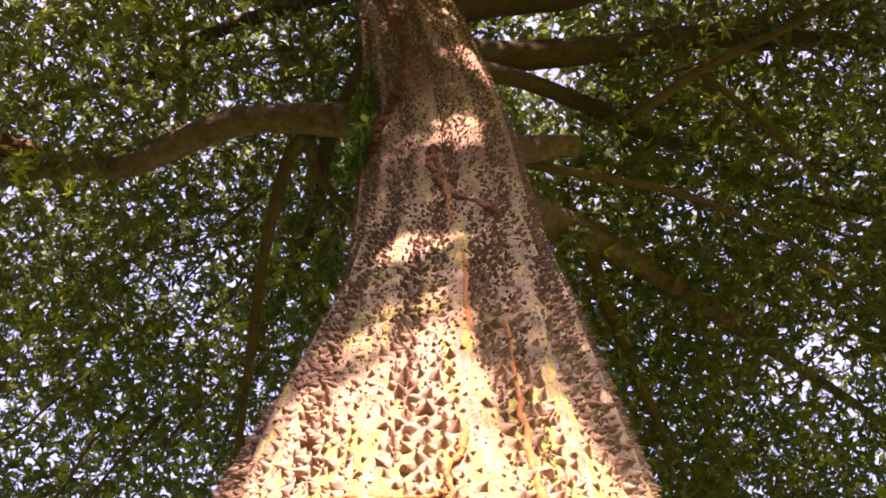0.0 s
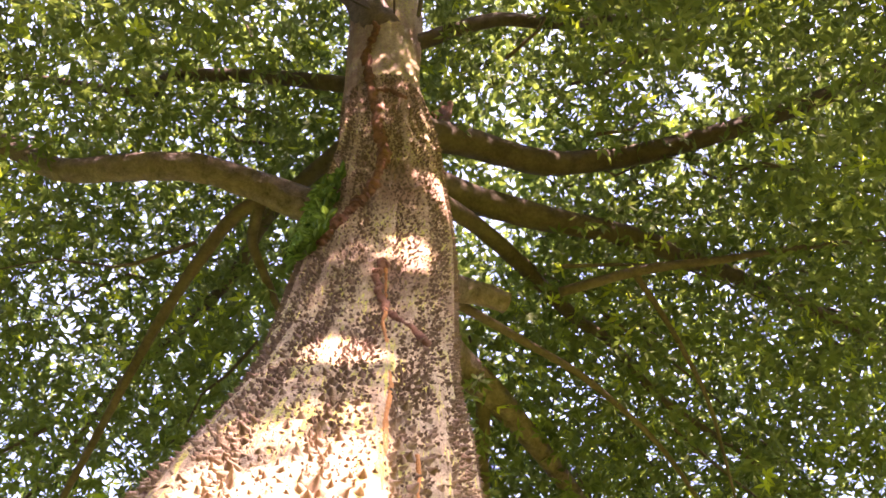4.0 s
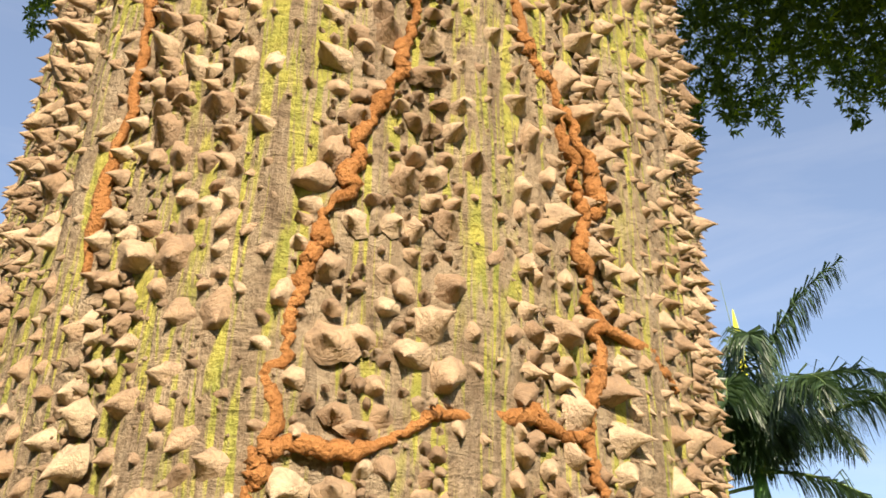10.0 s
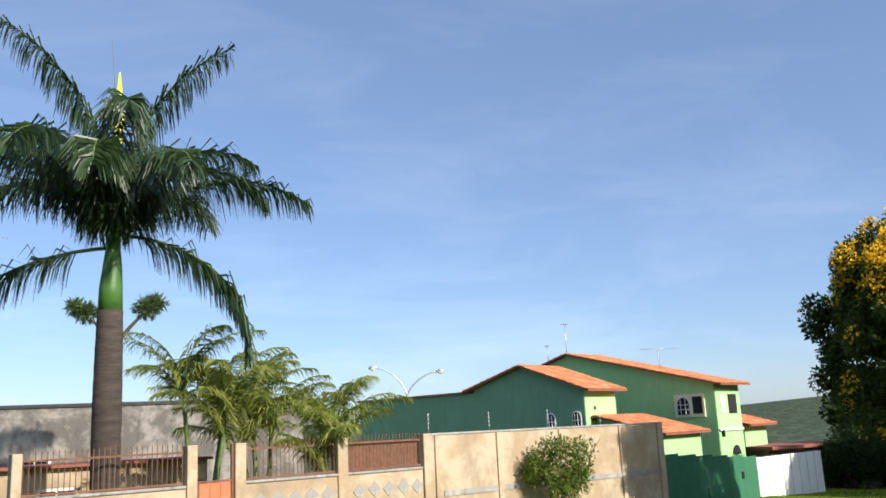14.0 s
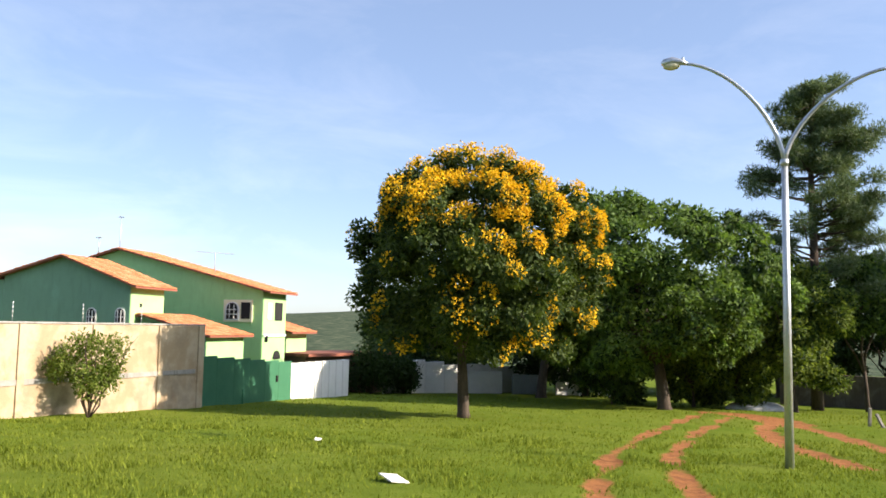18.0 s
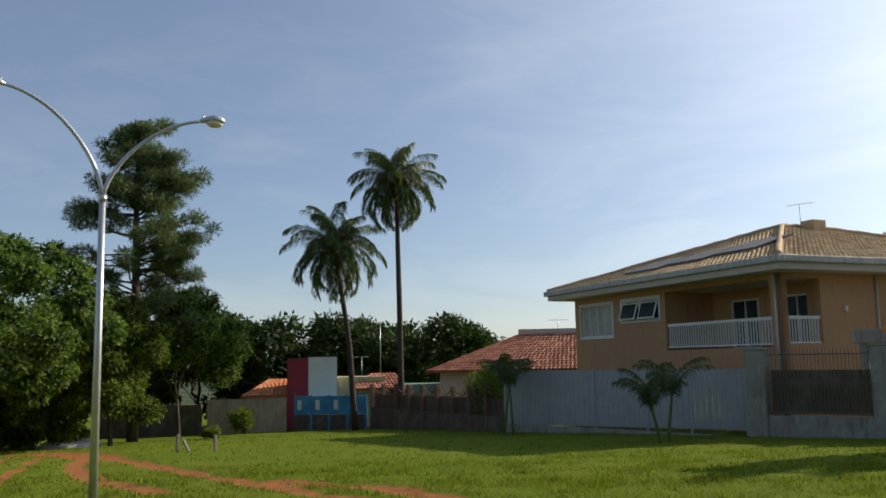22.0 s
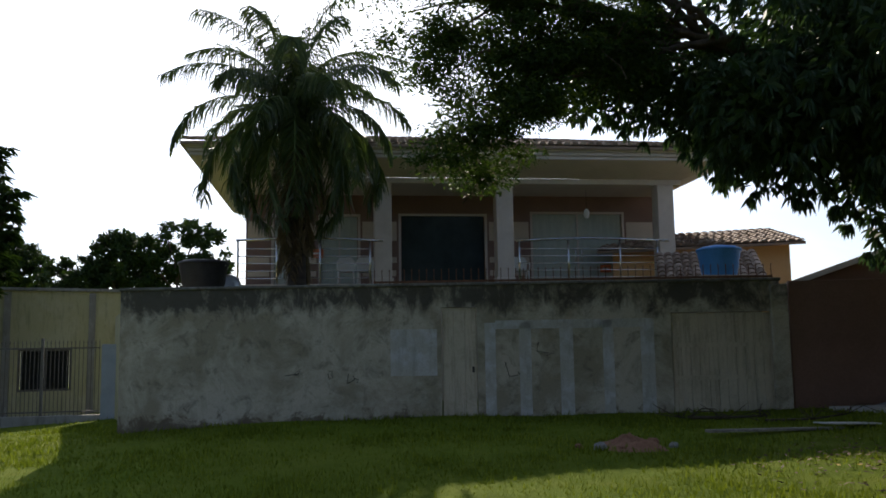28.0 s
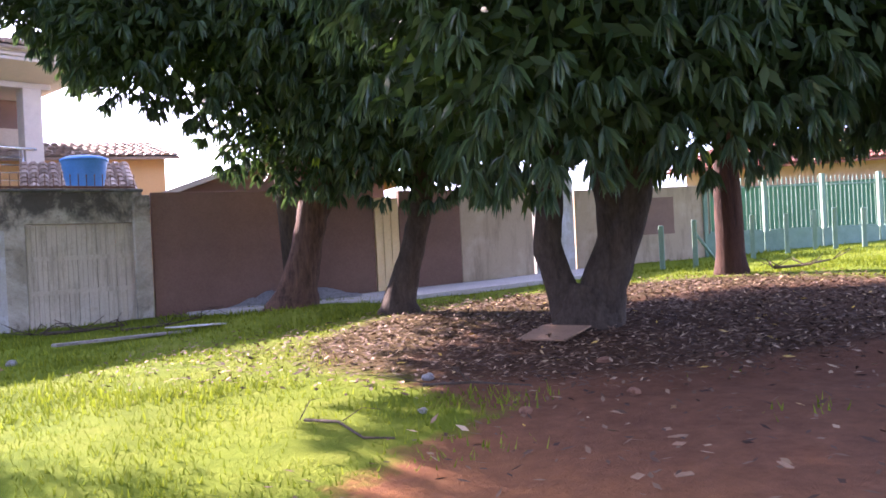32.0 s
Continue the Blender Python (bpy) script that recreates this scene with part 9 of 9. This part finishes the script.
for k, (x, y, w, l) in enumerate(((-5.09, -3.6, 0.13, 0.07), (-5.2, -3.75, 0.08, 0.05), (-4.95, -3.5, 0.07, 0.06), (-4.47, -3.15, 0.10, 0.05), (-4.31, -3.33, 0.08, 0.05), (-4.9, -2.81, 0.11, 0.05), (-5.4, -4.3, 0.09, 0.06))):
    scrap = board("torn_scrap", "torn dusty scrap of brown paper on soil", x, y, w, l, k * 47, M_card, 9, 0.008)
    scrap.matrix_world = pose(x, y, g((x, y)) + 0.012, 6, -4, k * 47)


def scatter(n, seed, where, size):
    """Random places on the ground for which where(x, y) says yes."""
    r = np.random.default_rng(seed)
    out = []
    while len(out) < n:
        x, y = size(r)
        if where(x, y, r):
            out.append((x, y))
    return np.array(out)


def fallen_leaves():
    P = scatter(16000, 3, lambda x, y, r: r.random() < float(littered(np.array(x), np.array(y))) + 0.1 * float(bare(np.array(x), np.array(y))), lambda r: (r.uniform(-18, -1), r.uniform(-16, -2)))
    r = np.random.default_rng(4)
    n = len(P)
    a = r.uniform(0, TAU, n)
    base = np.stack([P[:, 0], P[:, 1], gz(P[:, 0], P[:, 1]) + r.uniform(0.015, 0.05, n)], -1)
    ax = unit(np.stack([np.cos(a), np.sin(a), r.normal(0, 0.25, n)], -1))
    sd = unit(np.cross(ax, unit(np.stack([r.normal(0, 0.35, n), r.normal(0, 0.35, n), np.ones(n)], -1))))
    k = Nodes("fallen_leaf")
    gm = k.n("NewGeometry")
    c = k.ramp(gm.outputs["Random Per Island"], [(0.0, (0.035, 0.018, 0.012)), (0.45, (0.10, 0.056, 0.033)), (0.85, (0.22, 0.14, 0.085)), (0.985, (0.52, 0.38, 0.24)), (1.0, (0.66, 0.42, 0.05))])
    m = k.done(c, 0.8)
    ob = put("leaf_litter", quads("leaf_litter", leaf_quads(base, ax, sd, r.uniform(0.045, 0.12, n), r.uniform(0.02, 0.04, n)), m))
    tagged(ob, "dry brown mango leaves strewn on the soil", "leaf litter", kind="stuff")


fallen_leaves()

M_blade = leaf_mat("grass_blade", (0.085, 0.12, 0.014), (0.21, 0.25, 0.036), 0.32, 0.9, 0.02)


def grass():
    r = np.random.default_rng(6)
    n = 520000
    rad = np.where(r.random(n) < 0.72, 1.1 + 24.5 * r.random(n) ** 1.15, r.uniform(13, 46, n))
    a = np.where(rad < 7, r.uniform(-math.pi, math.pi, n), r.uniform(-3.1, 1.45, n))
    x, y = rad * np.cos(a), rad * np.sin(a)
    ok = (bare(x, y) + 0.3 * np.sin(x * 2.3 + y) * np.cos(y * 2.9) < 0.2 + 0.62 * r.random(n)) & (littered(x, y) + 0.2 * np.sin(x * 3.1 + y) < 0.12 + 0.6 * r.random(n) ** 1.5)
    tuft = 0.5 + 0.5 * np.sin(x * 1.1 + 1.7 * np.sin(y * 0.9)) * np.cos(y * 1.3 + np.sin(x * 0.7))
    ok &= r.random(n) < (0.55 + 0.45 * tuft) * (1 - 0.8 * soft(15, 25.5, rad) * (r.random(n) < 0.5))
    x, y, rad, tuft = x[ok], y[ok], rad[ok], tuft[ok]
    # coarse clumps of longer blades
    cr, ca = 5.0 + 17 * r.random(420) ** 0.8, r.uniform(-2.2, 1.35, 420)
    cx, cy = np.repeat(cr * np.cos(ca), 60) + r.normal(0, 0.2, 25200), np.repeat(cr * np.sin(ca), 60) + r.normal(0, 0.2, 25200)
    good = (bare(cx, cy) < 0.3) & (littered(cx, cy) < 0.2)
    x, y, tuft = np.concatenate([x, cx[good]]), np.concatenate([y, cy[good]]), np.concatenate([tuft, np.full(good.sum(), 1.5)])
    rad = np.hypot(x, y)
    m = len(x)
    h = (0.032 + 0.028 * tuft) * r.uniform(0.4, 1.6, m) * (1 + 0.012 * rad)
    w = (0.004 + 0.0006 * rad) * r.uniform(0.7, 1.3, m)
    d = r.uniform(0, TAU, m)
    lean = r.uniform(0.15, 0.9, m) * h
    z = gz(x, y) - 0.01
    b0 = np.stack([x - np.sin(d) * w, y + np.cos(d) * w, z], -1)
    b1 = np.stack([x + np.sin(d) * w, y - np.cos(d) * w, z], -1)
    tip = np.stack([x + np.cos(d) * lean, y + np.sin(d) * lean, z + h], -1)
    ob = put("grass", quads("grass", np.stack([b0, b1, tip], 1), M_blade, 3))
    tagged(ob, "ankle-high green field grass with uneven tufts", "grass", kind="stuff")


grass()

# ---------------------------------------------------------------- thorns and mud trails of the silk floss tree, last
for pts, wd, sd in (([(-1.567, 4.92), (-1.51, 4.7), (-1.50, 4.41), (-1.39, 3.87), (-1.37, 3.45), (-1.36, 3.1), (-1.40, 2.95), (-1.465, 2.887), (-1.47, 2.71), (-1.44, 2.67), (-1.43, 2.607), (-1.40, 2.537), (-1.37, 2.463), (-1.38, 2.395), (-1.358, 2.364), (-1.37, 2.28), (-1.39, 2.233), (-1.42, 2.16), (-1.43, 2.097), (-1.50, 2.04), (-1.525, 1.98), (-1.57, 1.93), (-1.58, 1.89), (-1.616, 1.827), (-1.63, 1.74), (-1.646, 1.707), (-1.70, 1.666), (-1.73, 1.63)], 0.011, 1),
                    ([(-1.44, 2.664), (-1.55, 2.675), (-1.65, 2.645), (-1.83, 2.604)], 0.009, 4), ([(-1.47, 2.83), (-1.535, 2.812), (-1.72, 2.832), (-1.95, 2.874)], 0.009, 5),
                    ([(-1.37, 2.463), (-1.27, 2.428), (-1.205, 2.37), (-1.144, 2.337)], 0.009, 3),
                    ([(-1.16, 3.5), (-1.15, 3.2), (-1.14, 2.97), (-1.12, 2.82), (-1.10, 2.737), (-1.086, 2.606), (-1.106, 2.462), (-1.165, 2.388), (-1.148, 2.326), (-1.149, 2.24), (-1.119, 2.18), (-1.04, 2.14), (-0.983, 2.046), (-0.947, 2.006), (-0.962, 1.942), (-0.935, 1.888), (-0.942, 1.832), (-0.974, 1.777), (-0.954, 1.73), (-0.943, 1.653), (-0.94, 1.4)], 0.012, 2),
                    ([(-0.98, 1.774), (-1.055, 1.776), (-1.108, 1.793), (-1.23, 1.779), (-1.32, 1.777), (-1.37, 1.767), (-1.416, 1.748), (-1.508, 1.749), (-1.577, 1.741), (-1.63, 1.738)], 0.010, 6),
                    ([(-2.25, 3.1), (-2.203, 2.77), (-2.177, 2.664), (-2.073, 2.57), (-2.045, 2.47), (-2.02, 2.366), (-2.05, 2.274), (-2.04, 2.13), (-2.044, 1.9)], 0.010, 7),
                    ([(-0.935, 1.888), (-0.80, 1.881), (-0.72, 1.86), (-0.654, 1.847)], 0.009, 8), ([(-1.0, 2.12), (-0.93, 2.06), (-0.90, 2.0)], 0.014, 9)):
    mud_line(pts, wd, sd)
for pts, wd, sd in (([(-2.58, 8.49), (-1.96, 7.88), (-2.24, 7.63), (-2.12, 7.01), (-1.965, 6.47), (-1.78, 6.06), (-1.9, 5.73), (-2.11, 5.51), (-2.44, 5.25)], 0.045, 21), ([(-2.12, 7.01), (-1.75, 6.98), (-1.46, 6.9)], 0.035, 22), ([(-1.59, 4.975), (-1.656, 4.85), (-1.49, 4.6), (-1.10, 4.4)], 0.03, 23)):
    mud_line(pts, wd, sd, "bark_crack", M_scar, "dark raised crack in the old bark")
build_thorns()
